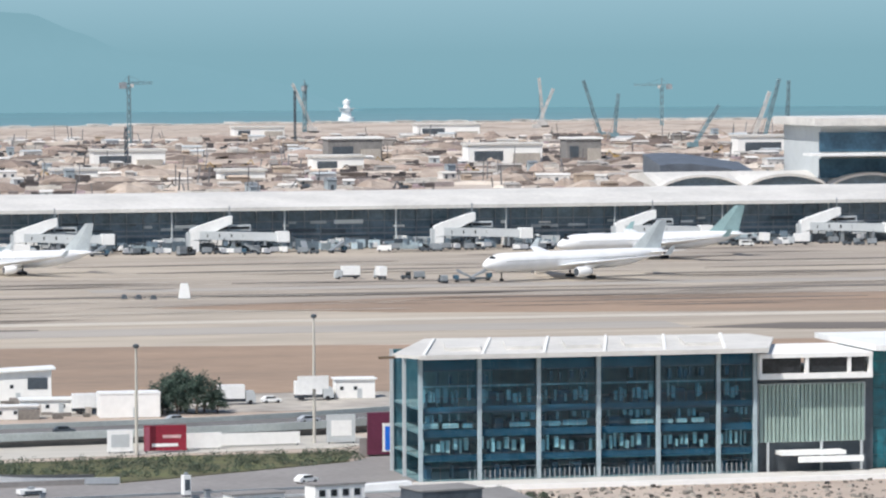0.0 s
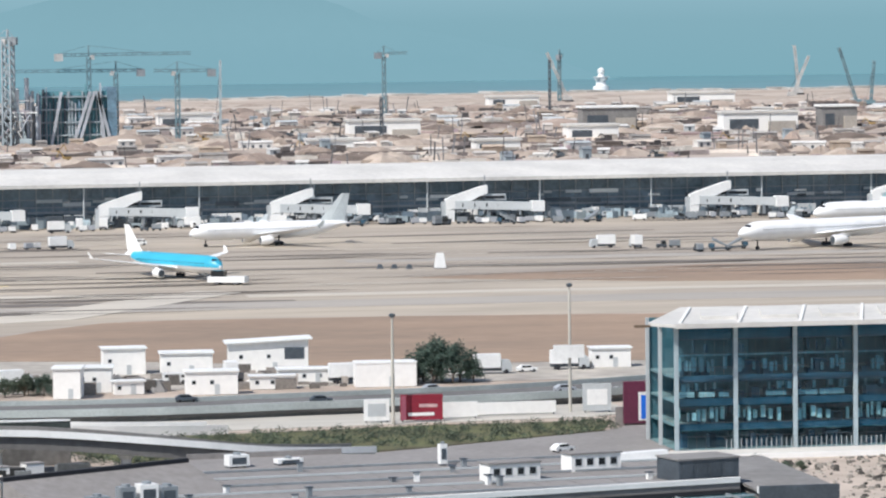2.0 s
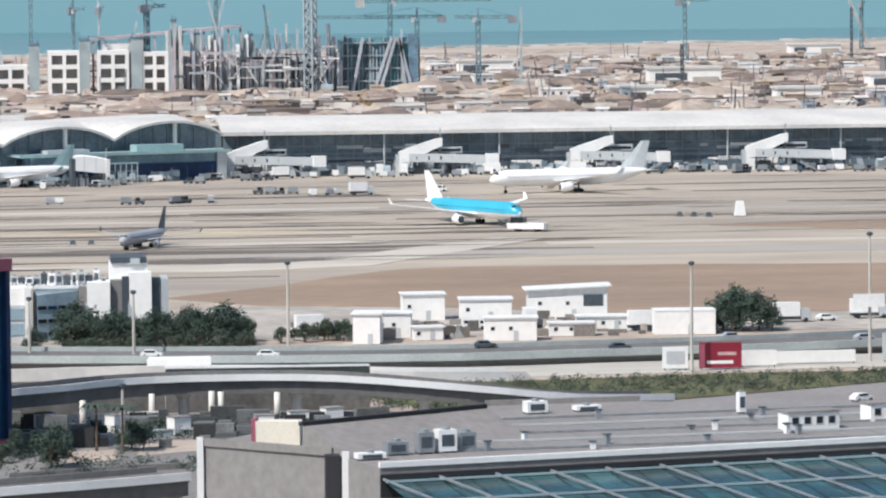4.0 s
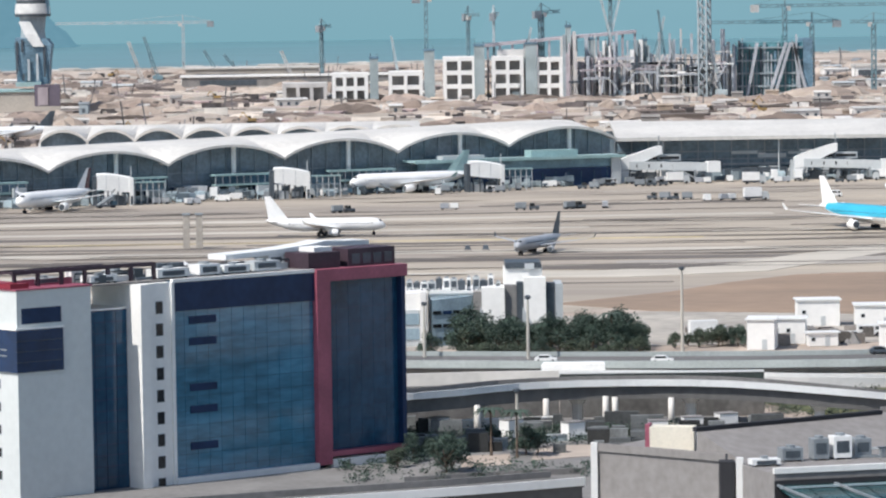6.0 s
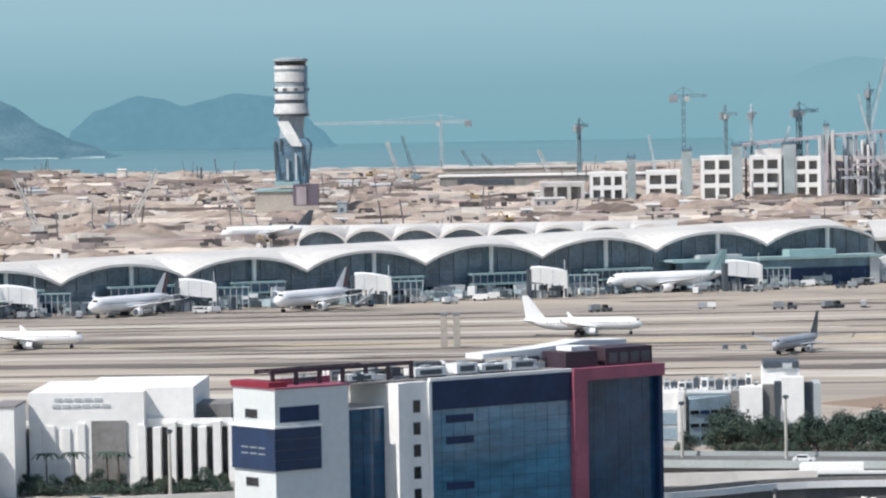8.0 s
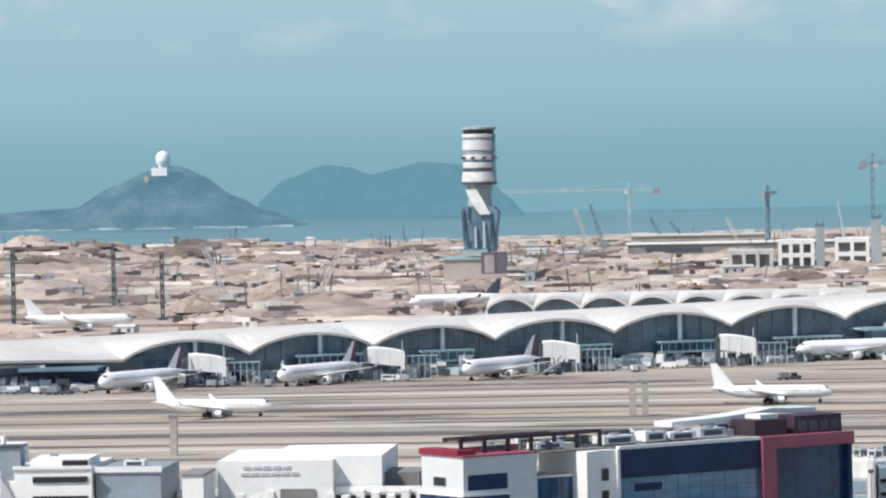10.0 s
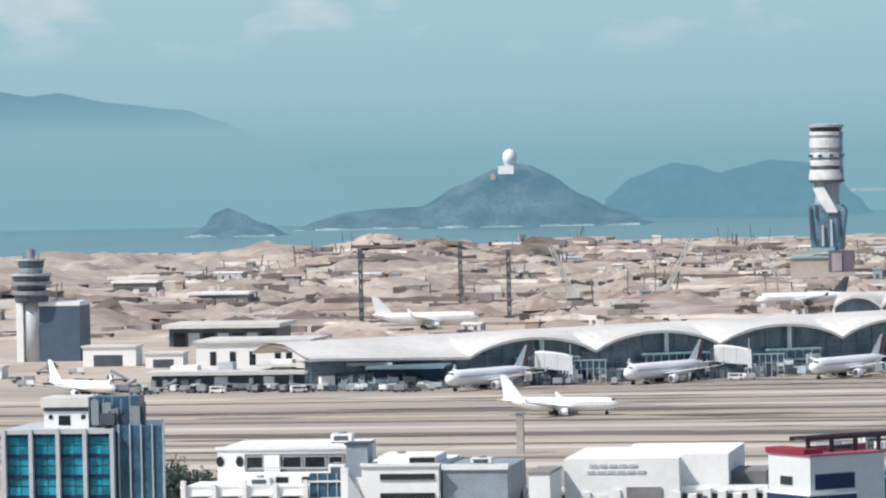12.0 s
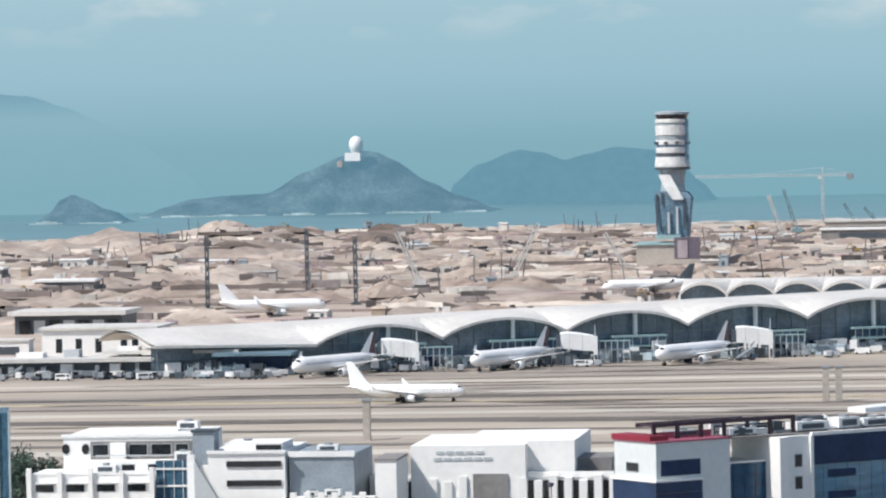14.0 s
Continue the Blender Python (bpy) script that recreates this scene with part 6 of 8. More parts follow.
for i, (x, y) in enumerate(spots[5:]):
    copy_thing(kinds[rnd.choice((0, 0, 1, 2, 2, 2, 3, 3, 3, 3, 4))], pose(x, y, 0.1, 0, 0, rnd.choice((0, 5, 90, 170, 180, 25)) + rnd.uniform(-8, 8)))
# loose ground equipment crowding the gates
rq = random.Random(15)
for m, lab, lo, hi in ((mat("slate_equipment", (0.15, 0.20, 0.24), 0.6, var=0.2, spread=0.7), "slate-grey ground equipment and steps at the gates", 1.0, 4.2), (mat("pale_blue_equipment", (0.48, 0.58, 0.62), 0.6, var=0.15, spread=0.5), "pale blue-grey ground equipment at the gates", 0.8, 3.2)):
    bm = bmesh.new()
    for i in range(420):
        if i % 2:
            p = cpt(rq.uniform(-44, 330), -rq.uniform(4, 20), 0)
        else:
            p = (rq.uniform(100, 640), rq.uniform(1549, 1572), 0)
        w, h = rq.uniform(0.8, 4.5), rq.uniform(lo, hi)
        box(bm, p[0], p[0] + w, p[1], p[1] + 1.6, h * rq.choice((0.1, 0.1, 0.6)) + 0.1, h + 0.2)
        bar(bm, (p[0] + 0.2, p[1] + 0.5, 0.05), (p[0] + 0.2, p[1] + 0.5, h + rq.uniform(0, 1.5)), 0.3)
        bar(bm, (p[0] + w - 0.2, p[1] + 0.5, 0.05), (p[0] + w * rq.uniform(0.3, 0.9), p[1] + 0.5, h + 0.1), 0.3)
    solid("ground_equipment", bm, m, lab, "airport equipment", kind="stuff")
tug = thing("pushback_tug", pose(151, 1222, 0.2, 0, 0, -25), "white pushback tug before the blue airliner", "vehicle")
part("body", B((-5.5, 5.5, -2.0, 2.0, 0.7, 2.3)), WHITE, tug)
part("cab", B((-4.6, -0.8, -1.6, 1.6, 2.3, 4.0)), WINDOW, tug)
part("wheels", B((-3.4, -2.2, -1.9, 1.9, 0, 1.1), (2.2, 3.4, -1.9, 1.9, 0, 1.1)), BLACK, tug)


def build_marker(x, y, w, h, label, m):
    t = thing("apron_marker", pose(x, y, 0.1), label, "marker", "apron markers")
    bm = bmesh.new()
    loft(bm, [[(-w / 2 * k, -w / 2 * k, z), (w / 2 * k, -w / 2 * k, z), (w / 2 * k, w / 2 * k, z), (-w / 2 * k, w / 2 * k, z)] for z, k in ((0, 1), (h * 0.8, 0.7), (h, 0.6))])
    part("body", bm, m, t)
    part("foot", B((-w * 0.6, w * 0.6, -w * 0.6, w * 0.6, 0, 0.25)), DARKCONC, t)


build_marker(221.5, 1277, 3.2, 4.6, "white tapered equipment hut on the apron", WHITE)
for x, y in ((204, 1281), (208, 1279), (212, 1276), (22, 1195), (27, 1195)):
    build_marker(x, y, 1.8, 1.4, "small dark equipment box on the apron", DARKSTEEL)
for x, y, h in ((-56.4, 1220, 9.5), (-52.8, 1220, 9.5), (-166.4, 1088, 10)):
    t = thing("concrete_pylon", pose(x, y, 0), "slim concrete pylon beside the taxiway", "pylon", "pylons")
    part("shaft", B((-0.9, 0.9, -0.9, 0.9, 0, h)), CONCRETE, t)
    part("cap", B((-1.1, 1.1, -1.1, 1.1, h, h + 0.5)), STEEL, t)


# ---- far structures ----
TOWERWHITE = mat("tower_white", (0.74, 0.74, 0.72), 0.5, var=0.12, scale=0.2)
TOWERGREY = mat("tower_grey", (0.36, 0.42, 0.45), 0.6, var=0.15, scale=0.2)
PINKWALL = mat("dusty_pink_wall", (0.42, 0.36, 0.38), 0.8, var=0.12)
TOWERBLUE = mat("tower_shaft", (0.17, 0.29, 0.38), 0.6, var=0.25, scale=0.15, fine=0.8)


def build_control_tower():
    t = thing("control_tower", pose(-196, 2434, 0), "tall control tower with a white banded drum on a slate shaft", "tower")
    bm = bmesh.new()
    turned(bm, [(9.9, 55.2), (10.0, 56.4), (9.3, 60.9)], 24)
    part("skirt", bm, TOWERWHITE, t, "white flared lower ring")
    for r, z0, z1, m, lab in ((9.0, 60.9, 63.0, DARKSTEEL, "dark recessed band"), (9.2, 63.0, 66.2, TOWERWHITE, ""), (8.8, 66.2, 67.6, TOWERBLUE, ""), (9.2, 67.6, 70.4, TOWERWHITE, ""), (8.8, 70.4, 72.9, TOWERGREY, ""), (9.3, 72.9, 78.4, TOWERWHITE, ""), (8.9, 78.4, 79.9, TOWERGREY, ""), (9.4, 79.9, 82.0, TOWERWHITE, "")):
        bm = bmesh.new()
        turned(bm, [(r - 0.15, z0), (r, z0 + 0.3), (r, z1 - 0.3), (r - 0.15, z1)], 24)
        part("drum_ring", bm, m, t, lab)
    for i in range(9):
        a = 2 * math.pi * (i + 0.3) / 9
        part("drum_opening", B((9.1 * math.cos(a) - 1.0, 9.1 * math.cos(a) + 1.0, 9.1 * math.sin(a) - 1.0, 9.1 * math.sin(a) + 1.0, 67.9, 69.4)), DARKSTEEL, t)
    part("service_riser", B((7.0, 9.6, -5.0, -2.0, 55, 82)), TOWERBLUE, t, "slate service riser")
    bm = bmesh.new()
    turned(bm, [(8.4, 82.0), (9.4, 84.6)], 24)
    part("cab_glass", bm, WINDOW, t, "dark control cab glass")
    bm = bmesh.new()
    turned(bm, [(9.8, 84.6), (9.7, 85.8), (5, 86.7)], 24)
    part("cab_roof", bm, TOWERGREY, t)
    bm = bmesh.new()
    turned(bm, [(9.9, 53.6), (10.1, 55.2)], 24)
    part("ring_beam", bm, DARKSTEEL, t)
    bm = bmesh.new()
    turned(bm, [(7.6, 36), (6.6, 46), (7.4, 53.6)], 16)
    part("neck", bm, TOWERGREY, t, "grey waisted neck")
    bm = bmesh.new()
    loft(bm, [[(-7.4, -8.4, 51), (-1.0, -8.4, 51), (-1.0, -5, 51), (-7.4, -5, 51)], [(-4.2, -10.2, 44), (3.0, -10.2, 44), (3.0, -6, 44), (-4.2, -6, 44)], [(0.6, -11, 37), (6.8, -11, 37), (6.8, -8, 37), (0.6, -8, 37)]])
    part("brace", bm, TOWERWHITE, t, "slanting white brace")
    bm = bmesh.new()
    loft(bm, [[(-8.6, -8, 16), (8.8, -8, 16), (8.8, 8, 16), (-8.6, 8, 16)], [(-9.4, -9, 30), (9.8, -9, 30), (9.8, 9, 30), (-9.4, 9, 30)], [(-9.8, -9.6, 38), (10.8, -9.6, 38), (10.8, 9.6, 38), (-9.8, 9.6, 38)], [(-9.2, -9, 42), (8.4, -9, 41.2), (8.4, 9, 41.2), (-9.2, 9, 42)]])
    part("shaft", bm, TOWERBLUE, t, "slate-blue wrapped shaft")
    for x, z0, z1, m in ((-9.0, 22, 40, DARKSTEEL), (-6.0, 34, 41, DARKSTEEL), (-2.6, 18, 30, PANELGREY), (2.2, 18, 33, PANELGREY), (6.2, 20, 38, DARKSTEEL), (-5.5, 18, 22, DARKSTEEL)):
        part("shaft_rib", B((x, x + 1.2, -10.2, -9.7, z0, z1)), m, t)
    part("podium", B((-20, 6, -14, 14, 0, 12)), CONCRETE, t)
    part("podium_roof", B((-9, 5, -15, 15, 15.0, 17.3), (-20, 6, -15, 14, 12, 13.2)), TAILTEAL, t, "pale teal podium roof")
    part("annex", B((1.5, 15.5, -18, -14, 4, 16.0)), mat("mauve_panel", (0.15, 0.125, 0.16), 0.7, var=0.15), t, "mauve-grey annex")
    part("annex_front", B((3.4, 9.0, -18.5, -18.05, 4.5, 14.5)), PINKWALL, t)
    part("annex_base", B((0.5, 16.5, -18.6, -14, 0, 4)), CONCRETE, t)


def build_old_tower():
    t = thing("control_tower", pose(-431, 1600, 0), "older grey control tower with stacked round decks", "tower")
    part("wing", B((3.2, 19, -2, 14, 0, 21)), mat("slate_panel", (0.075, 0.115, 0.165), 0.5, var=0.1, scale=0.2), t, "slate-grey office wing")
    part("wing_cap", B((3.0, 19.2, -2.2, 14, 21, 22.6)), WALLWHITE, t)
    part("pylon", B((-5.2, -2.6, -4, -1, 0, 22.5)), WALLWHITE, t, "white stair pylon")
    part("bridge", B((-2.6, 3.2, -2, 2, 14, 20)), WALLWHITE, t)
    bm = bmesh.new()
    turned(bm, [(3.6, 0), (3.6, 24)], 12)
    part("shaft", bm, PANELGREY, t, smooth=True)
    for z, r, h, m in ((22.5, 6.5, 2.6, DARKSTEEL), (25.1, 7.4, 1.8, STEEL), (26.9, 5.6, 2.0, DARKSTEEL), (28.9, 7.8, 1.6, STEEL), (30.5, 7.2, 2.0, DARKSTEEL), (32.5, 8.0, 0.9, PANELGREY), (33.4, 4.6, 2.2, STEEL), (35.6, 5.0, 2.6, DARKSTEEL), (38.2, 5.4, 0.8, PANELGREY), (39.0, 1.6, 3.6, STEEL)):
        bm = bmesh.new()
        turned(bm, [(r * 0.92, z), (r, z + h * 0.3), (r, z + h)], 16)
        part("deck", bm, m, t)
    for i in range(5):
        bm = bmesh.new()
        bar(bm, (-3 + i * 1.5, 0, 39), (-3 + i * 1.5, 0, 43 - abs(i - 2)), 0.25)
        part("antenna", bm, DARKSTEEL, t)


def lattice(bm, a, b, w, step, chord=0.5, brace=0.3):
    """A square lattice mast or jib between two points."""
    a, b = Vector(a), Vector(b)
    d = (b - a)
    n = max(2, int(d.length / step))
    d.normalize()
    s = d.cross(Vector((0, 0, 1)))
    s = Vector((1, 0, 0)) if s.length < 0.05 else s.normalized()
    q = d.cross(s)
    cs = [s * (w / 2) + q * (w / 2), s * (w / 2) - q * (w / 2), -s * (w / 2) - q * (w / 2), -s * (w / 2) + q * (w / 2)]
    for c in cs:
        bar(bm, a + c, b + c, chord)
    L = (b - a).length
    for i in range(n):
        for k in range(4):
            bar(bm, a + d * (L * i / n) + cs[k], a + d * (L * (i + 1) / n) + cs[(k + 1) % 4], brace)


# Crane steel is lightened and blued: distance haze put into the base colour.
CRANEGREY = mat("crane_steel", (0.20, 0.32, 0.36), 0.6, var=0.2)
CRANEPALE = mat("pale_blue_crane_steel", (0.50, 0.58, 0.60), 0.6, var=0.15)
CRANEWHITE = mat("pale_crane_steel", (0.62, 0.60, 0.57), 0.6, var=0.15)


def tower_crane(x, y, h, jib, az, m=CRANEGREY, tail=0.28, big=False, width=2.2):
    t = thing("tower_crane", pose(x, y, 0, 0, 0, az), "slim tower crane over the building site", "crane", "tower cranes")
    bm = bmesh.new()
    lattice(bm, (0, 0, 0), (0, 0, h), width, 5, 0.35 + width * 0.13, 0.3 + width * 0.06)
    part("mast", bm, m, t, kind="")
    bm = bmesh.new()
    lattice(bm, (0, 0, h + 1.5), (jib, 0, h + 1.8), 1.5, 6, 0.45, 0.25)
    part("jib", bm, m, t)
    bm = bmesh.new()
    lattice(bm, (0, 0, h + 1.5), (-jib * tail, 0, h + 1.5), 1.6, 6, 0.45, 0.25)
    part("counter_jib", bm, m, t)
    part("counterweight", B((-jib * tail - 2, -jib * tail + 3, -1.4, 1.4, h - 2.2, h + 2.2)), CRANEWHITE if big else STEEL, t)
    part("cab", B((0.8, 3.4, -1.2, 1.2, h - 1.4, h + 1.2)), CRANEWHITE, t)
    bm = bmesh.new()
    bar(bm, (0, 0, h + 1), (0, 0, h + 7), 1.0)
    bar(bm, (0, 0, h + 7), (jib * 0.6, 0, h + 2.2), 0.25)
    bar(bm, (0, 0, h + 7), (-jib * tail, 0, h + 2.2), 0.25)
    part("apex", bm, m, t)
    return t


def crawler_crane(x, y, h, lean, m=CRANEGREY, w=1.6):
    """A crawler crane whose boom leans by lean metres at the height h."""
    t = thing("crawler_crane", pose(x, y, 0), "crawler crane with a leaning lattice boom", "crane", "crawler cranes")
    bm = bmesh.new()
    lattice(bm, (0, 0, 2), (lean, 0, h), w, 5, 0.55, 0.3)
    part("boom", bm, m, t)
    part("house", B((-4, 3, -2, 2, 1.4, 4.4)), m, t)
    for yy in (-2.6, 1.6):
        part("track", B((-4, 4, yy, yy + 1, 0, 1.4)), BLACK, t)
    bm = bmesh.new()
    bar(bm, (-3.5, 0, 4), (lean * 0.96, 0, h * 0.98), 0.22)
    part("pendant", bm, DARKSTEEL, t)
    return t


def build_site_block(x0, x1, y, z, floors, label, m=CONCRETE):
    """An unfinished concrete frame: slabs, columns and dark bays."""
    t = thing("unfinished_block", pose(0, 0, 0), label, "building", "building site")
    fh = z / floors
    part("core", B((x0 + 2, x1 - 2, y + 4, y + 22, 0, z - 0.5)), DARKCONC, t)
    for k in range(floors + 1):
        part("floor_slab", B((x0, x1, y, y + 24, k * fh - (1.3 if k else 0), k * fh + (0.5 if k == 0 else 1.3))), m, t)
    n = max(2, int((x1 - x0) / 7))
    for i in range(n + 1):
        x = x0 + (x1 - x0 - 2.1) * i / n
        part("column", B((x, x + 2.1, y - 0.2, y + 1.6, 0.5, z + 1.2)), m, t)
    return t


PALECONC = mat("fresh_concrete", (0.64, 0.62, 0.60), 0.85, var=0.12, scale=0.1)
PINKCONC = mat("pinkish_formwork", (0.52, 0.47, 0.50), 0.85, var=0.2, scale=0.1)
COREGREY = mat("lift_core_concrete", (0.40, 0.47, 0.48), 0.85, var=0.15, scale=0.1)
SITEGREY = mat("lilac_grey_steel", (0.50, 0.53, 0.57), 0.7, var=0.15, scale=0.1)
NETTING = mat("teal_netting", (0.16, 0.37, 0.41), 0.85, var=0.25, scale=0.12, fine=0.6)


def build_site():
    for x0, x1, z, fl, m in ((-31, -10, 15.5, 2, WALLWHITE), (-60, -34, 10, 1, PALECONC), (2, 22, 16, 2, WALLWHITE), (34, 53, 24, 3, WALLWHITE), (62.5, 81, 24, 3, WALLWHITE), (88, 104, 23, 3, WALLWHITE), (106, 138, 19, 3, PINKCONC), (140, 204, 17, 3, PINKCONC)):
        build_site_block(x0, x1, 2545, z, fl, "unfinished concrete frame on the building site", m)
    for x, w, h in ((-6.4, 5, 25), (26, 6, 29), (55.3, 6, 31.4), (85.6, 6.5, 32), (107.5, 3, 42), (121, 3, 34), (152, 3, 33)):
        t = thing("lift_core", pose(x, 2544, 0), "grey-green concrete lift core", "building", "lift cores")
        part("shaft", B((-w / 2, w / 2, 0, 8, 0, h)), COREGREY, t)
        part("cap", B((-w / 2 - 0.4, w / 2 + 0.2, -0.4, 8.4, h, h + 1.2)), TOWERBLUE, t)
        part("rebar", B((-w / 2 + 0.4, -w / 2 + 0.7, 1, 1.3, h + 1.2, h + 3.4), (w / 2 - 0.8, w / 2 - 0.5, 1, 1.3, h + 1.2, h + 2.8)), DARKSTEEL, t)
    deck = thing("site_deck", pose(0, 0, 0), "long dusty pink roof deck over the unfinished frames", "building", "building site")
    bm = bmesh.new()
    loft(bm, [[(x, 2556, z), (x, 2580, z), (x, 2580, z + 1.7), (x, 2556, z + 1.7)] for x, z in ((58, 30.4), (100, 34), (148, 37.4))])
    part("roof_deck", bm, PINKCONC, deck)
    for i in range(13):
        x = 60 + i * 7.2
        part("column", B((x, x + 1.3, 2557, 2558.3, 0, 30.6 + (x - 58) * 0.076)), PINKCONC, deck)
    part("wall_panel", B((103, 113, 2553, 2555.9, 18, 36)), PALECONC, deck, "pale unfinished wall panel")
    part("wall_panel", B((66, 84, 2556.5, 2558, 24, 29)), PALECONC, deck)
    rnd = random.Random(5)
    sc = thing("scaffolding", pose(0, 0, 0), "thicket of steel columns and scaffold on the site", "scaffold", "building site")
    for i in range(66):
        x = 104 + i * 1.55 + rnd.uniform(-0.7, 0.7)
        h = rnd.uniform(18, 34) if i % 4 else rnd.uniform(30, 40)
        part("post", B((x, x + rnd.uniform(0.6, 1.9), 2532 + rnd.random() * 12, 2548, 0, h)), rnd.choice((PALECONC, PINKCONC, SITEGREY, WALLWHITE, SITEGREY, TOWERGREY)), sc)
    for i in range(30):
        x, z = rnd.uniform(104, 186), rnd.uniform(5, 26)
        part("ledger", B((x, x + rnd.uniform(6, 22), 2530, 2531.2, z, z + rnd.uniform(0.7, 1.6))), rnd.choice((PALECONC, PINKCONC, SITEGREY, DARKSTEEL, WALLWHITE)), sc)
    for i in range(22):
        x, z = rnd.uniform(106, 200), rnd.uniform(3, 20)
        bm = bmesh.new()
        bar(bm, (x, 2529, z), (x + rnd.uniform(-6, 6), 2529, z + rnd.uniform(5, 11)), rnd.uniform(0.5, 1.0))
        part("raker", bm, rnd.choice((PALECONC, SITEGREY, PINKCONC)), sc)
    t = thing("netted_block", pose(0, 0, 0), "tall site block wrapped in teal netting", "building", "building site")
    part("body", B((207, 250, 2550, 2575, 0, 31)), NETTING, t, "teal safety netting")
    for i in range(22):
        x = 205 + i * 2.1
        part("pole", B((x, x + rnd.uniform(0.5, 1.5), 2548.0, 2549.4, 0, rnd.uniform(24, 36))), rnd.choice((TOWERBLUE, TOWERGREY, DARKSTEEL, NETTING, SITEGREY)), t)
    for k in range(4):
        part("net_floor", B((206, 250.4, 2547.2, 2550, 7.5 * k + 5, 7.5 * k + 5.9)), TOWERGREY, t)
    part("end_wall", B((245, 250.5, 2546, 2576, 0, 33)), TOWERBLUE, t)
    for x0, x1 in ((224.7, 235), (228, 237.5), (247, 239), (243, 240), (212, 218)):
        bm = bmesh.new()
        bar(bm, (x0, 2545.4, 0), (x1, 2545.4, 31), 1.7)
        part("raking_prop", bm, SITEGREY, t, "pale raking prop")
    # x, y, height, jib, turn, steel, counter jib's share, white counterweight, width of the mast
    for x, y, h, j, az, m, tail, big, w in ((24.6, 2560, 59, 14, 0, CRANEGREY, 0.45, False, 1.8), (49.3, 2565, 48, 22, -75, CRANEGREY, 0.3, False, 1.4), (64.5, 2570, 48, 16, 80, CRANEPALE, 0.3, False, 0.9),
                                            (92.2, 2562, 49, 14, 35, CRANEGREY, 0.25, False, 2.2), (133, 2562, 60, 12, 75, CRANEGREY, 0.3, False, 1.6), (186, 2530, 61, 13, 150, TOWERGREY, 0.3, False, 5.2),
                                            (237, 2575, 50.6, 61, 1, CRANEGREY, 0.3, True, 2.2), (253.5, 2580, 41, 64, 180, CRANEGREY, 0.24, False, 2.2), (289, 2570, 40.5, 14, 180, CRANEGREY, 1.5, False, 2.4),
                                            (-150, 3250, 38, 95, 180, CRANEPALE, 0.22, False, 1.6), (-42, 2900, 38, 12, 60, CRANEGREY, 0.28, False, 1.6)):
        tower_crane(x, y, h, j, az, m, tail, big, w)
    for x, y, h, lean, m in ((126, 2580, 88, 21, CRANEPALE), (168, 2560, 51, -7, CRANEGREY), (156, 2566, 47, 9, CRANEPALE), (313, 2560, 48, 0.5, CRANEPALE), (10, 2556, 38, -6, CRANEPALE), (78, 2550, 42, 8, CRANEPALE), (196, 2530, 50, -12, CRANEPALE), (140, 2540, 60, -14, CRANEPALE)):
        crawler_crane(x, y, h, lean, m, 0.8)


build_control_tower()
build_old_tower()
build_site()
for x, y, h, az, j in ((489, 3042, 44, 0, 17), (700, 3460, 36, 60, 8), (1030, 3560, 34, 170, 24)):
    tower_crane(x, y, h, j, az)
for x, y, h, lean, m in ((875, 3190, 44, -14, CRANEGREY), (880, 3170, 34, 3, CRANEGREY), (935, 3594, 42, -4, CRANEWHITE), (707, 3460, 40, -17, CRANEWHITE), (893, 2840, 48, 12, CRANEGREY), (862, 2770, 40, 14, CRANEWHITE), (850, 2860, 30, 18, CRANEGREY), (930, 2900, 46, 1, CRANEGREY), (-160, 3080, 32, -10, CRANEGREY), (-115, 3060, 22, -12, CRANEGREY), (-95, 3000, 20, -16, CRANEGREY), (-165, 2980, 30, -10, CRANEWHITE), (905, 3500, 34, 14, CRANEWHITE), (-60, 2900, 24, -9, CRANEWHITE), (-210, 2300, 22, -12, CRANEWHITE), (-260, 2200, 30, 14, CRANEWHITE), (-300, 2150, 28, -12, CRANEWHITE)):
    crawler_crane(x, y, h, lean, m)
for x, y, h in ((-362.4, 1908, 34), (-301.6, 1947, 31), (-348, 2093, 32), (600, 3000, 40), (400, 2500, 26)):
    t = thing("lattice_mast", pose(x, y, 0), "dark lattice mast on the reclaimed land", "mast", "lattice masts")
    bm = bmesh.new()
    lattice(bm, (0, 0, 0), (0, 0, h), 1.2, 4, 0.5, 0.25)
    part("mast", bm, DARKSTEEL, t)
    part("foot", B((-2, 2, -2, 2, 0, 1.2)), DARKSTEEL, t)
# beacon by the shore
t = thing("lighthouse", pose(826, 3890, -1), "small white shore beacon with a round tank", "lighthouse")
bm = bmesh.new()
turned(bm, [(8, 0), (7.5, 5), (5, 5.5), (4.5, 10), (6, 10.5), (6, 13), (3, 14), (2.5, 17), (3.4, 17.4), (3.4, 20), (0.4, 22)], 14)
part("body", bm, WHITE, t, smooth=False)
part("gallery", B((-6.5, 6.5, -6.5, 6.5, 13.0, 13.6)), PANELGREY, t)
# radome on the island
t = thing("radome", pose(-658, 4270, 56), "white radar dome on the island's summit", "radar dome")
bm = bmesh.new()
turned(bm, [(3, 0), (4.5, 3), (6.6, 6), (7.2, 10), (6.6, 14), (4.5, 17), (1.5, 18.5)], 16)
part("dome", bm, WHITE, t, smooth=True)
part("base", B((-11, 4.5, -5, 5, -6, 2)), WALLWHITE, t, "white radar station base")
part("hut", B((-19, -14, -4, 4, -12, -6.1)), CONCRETE, t)


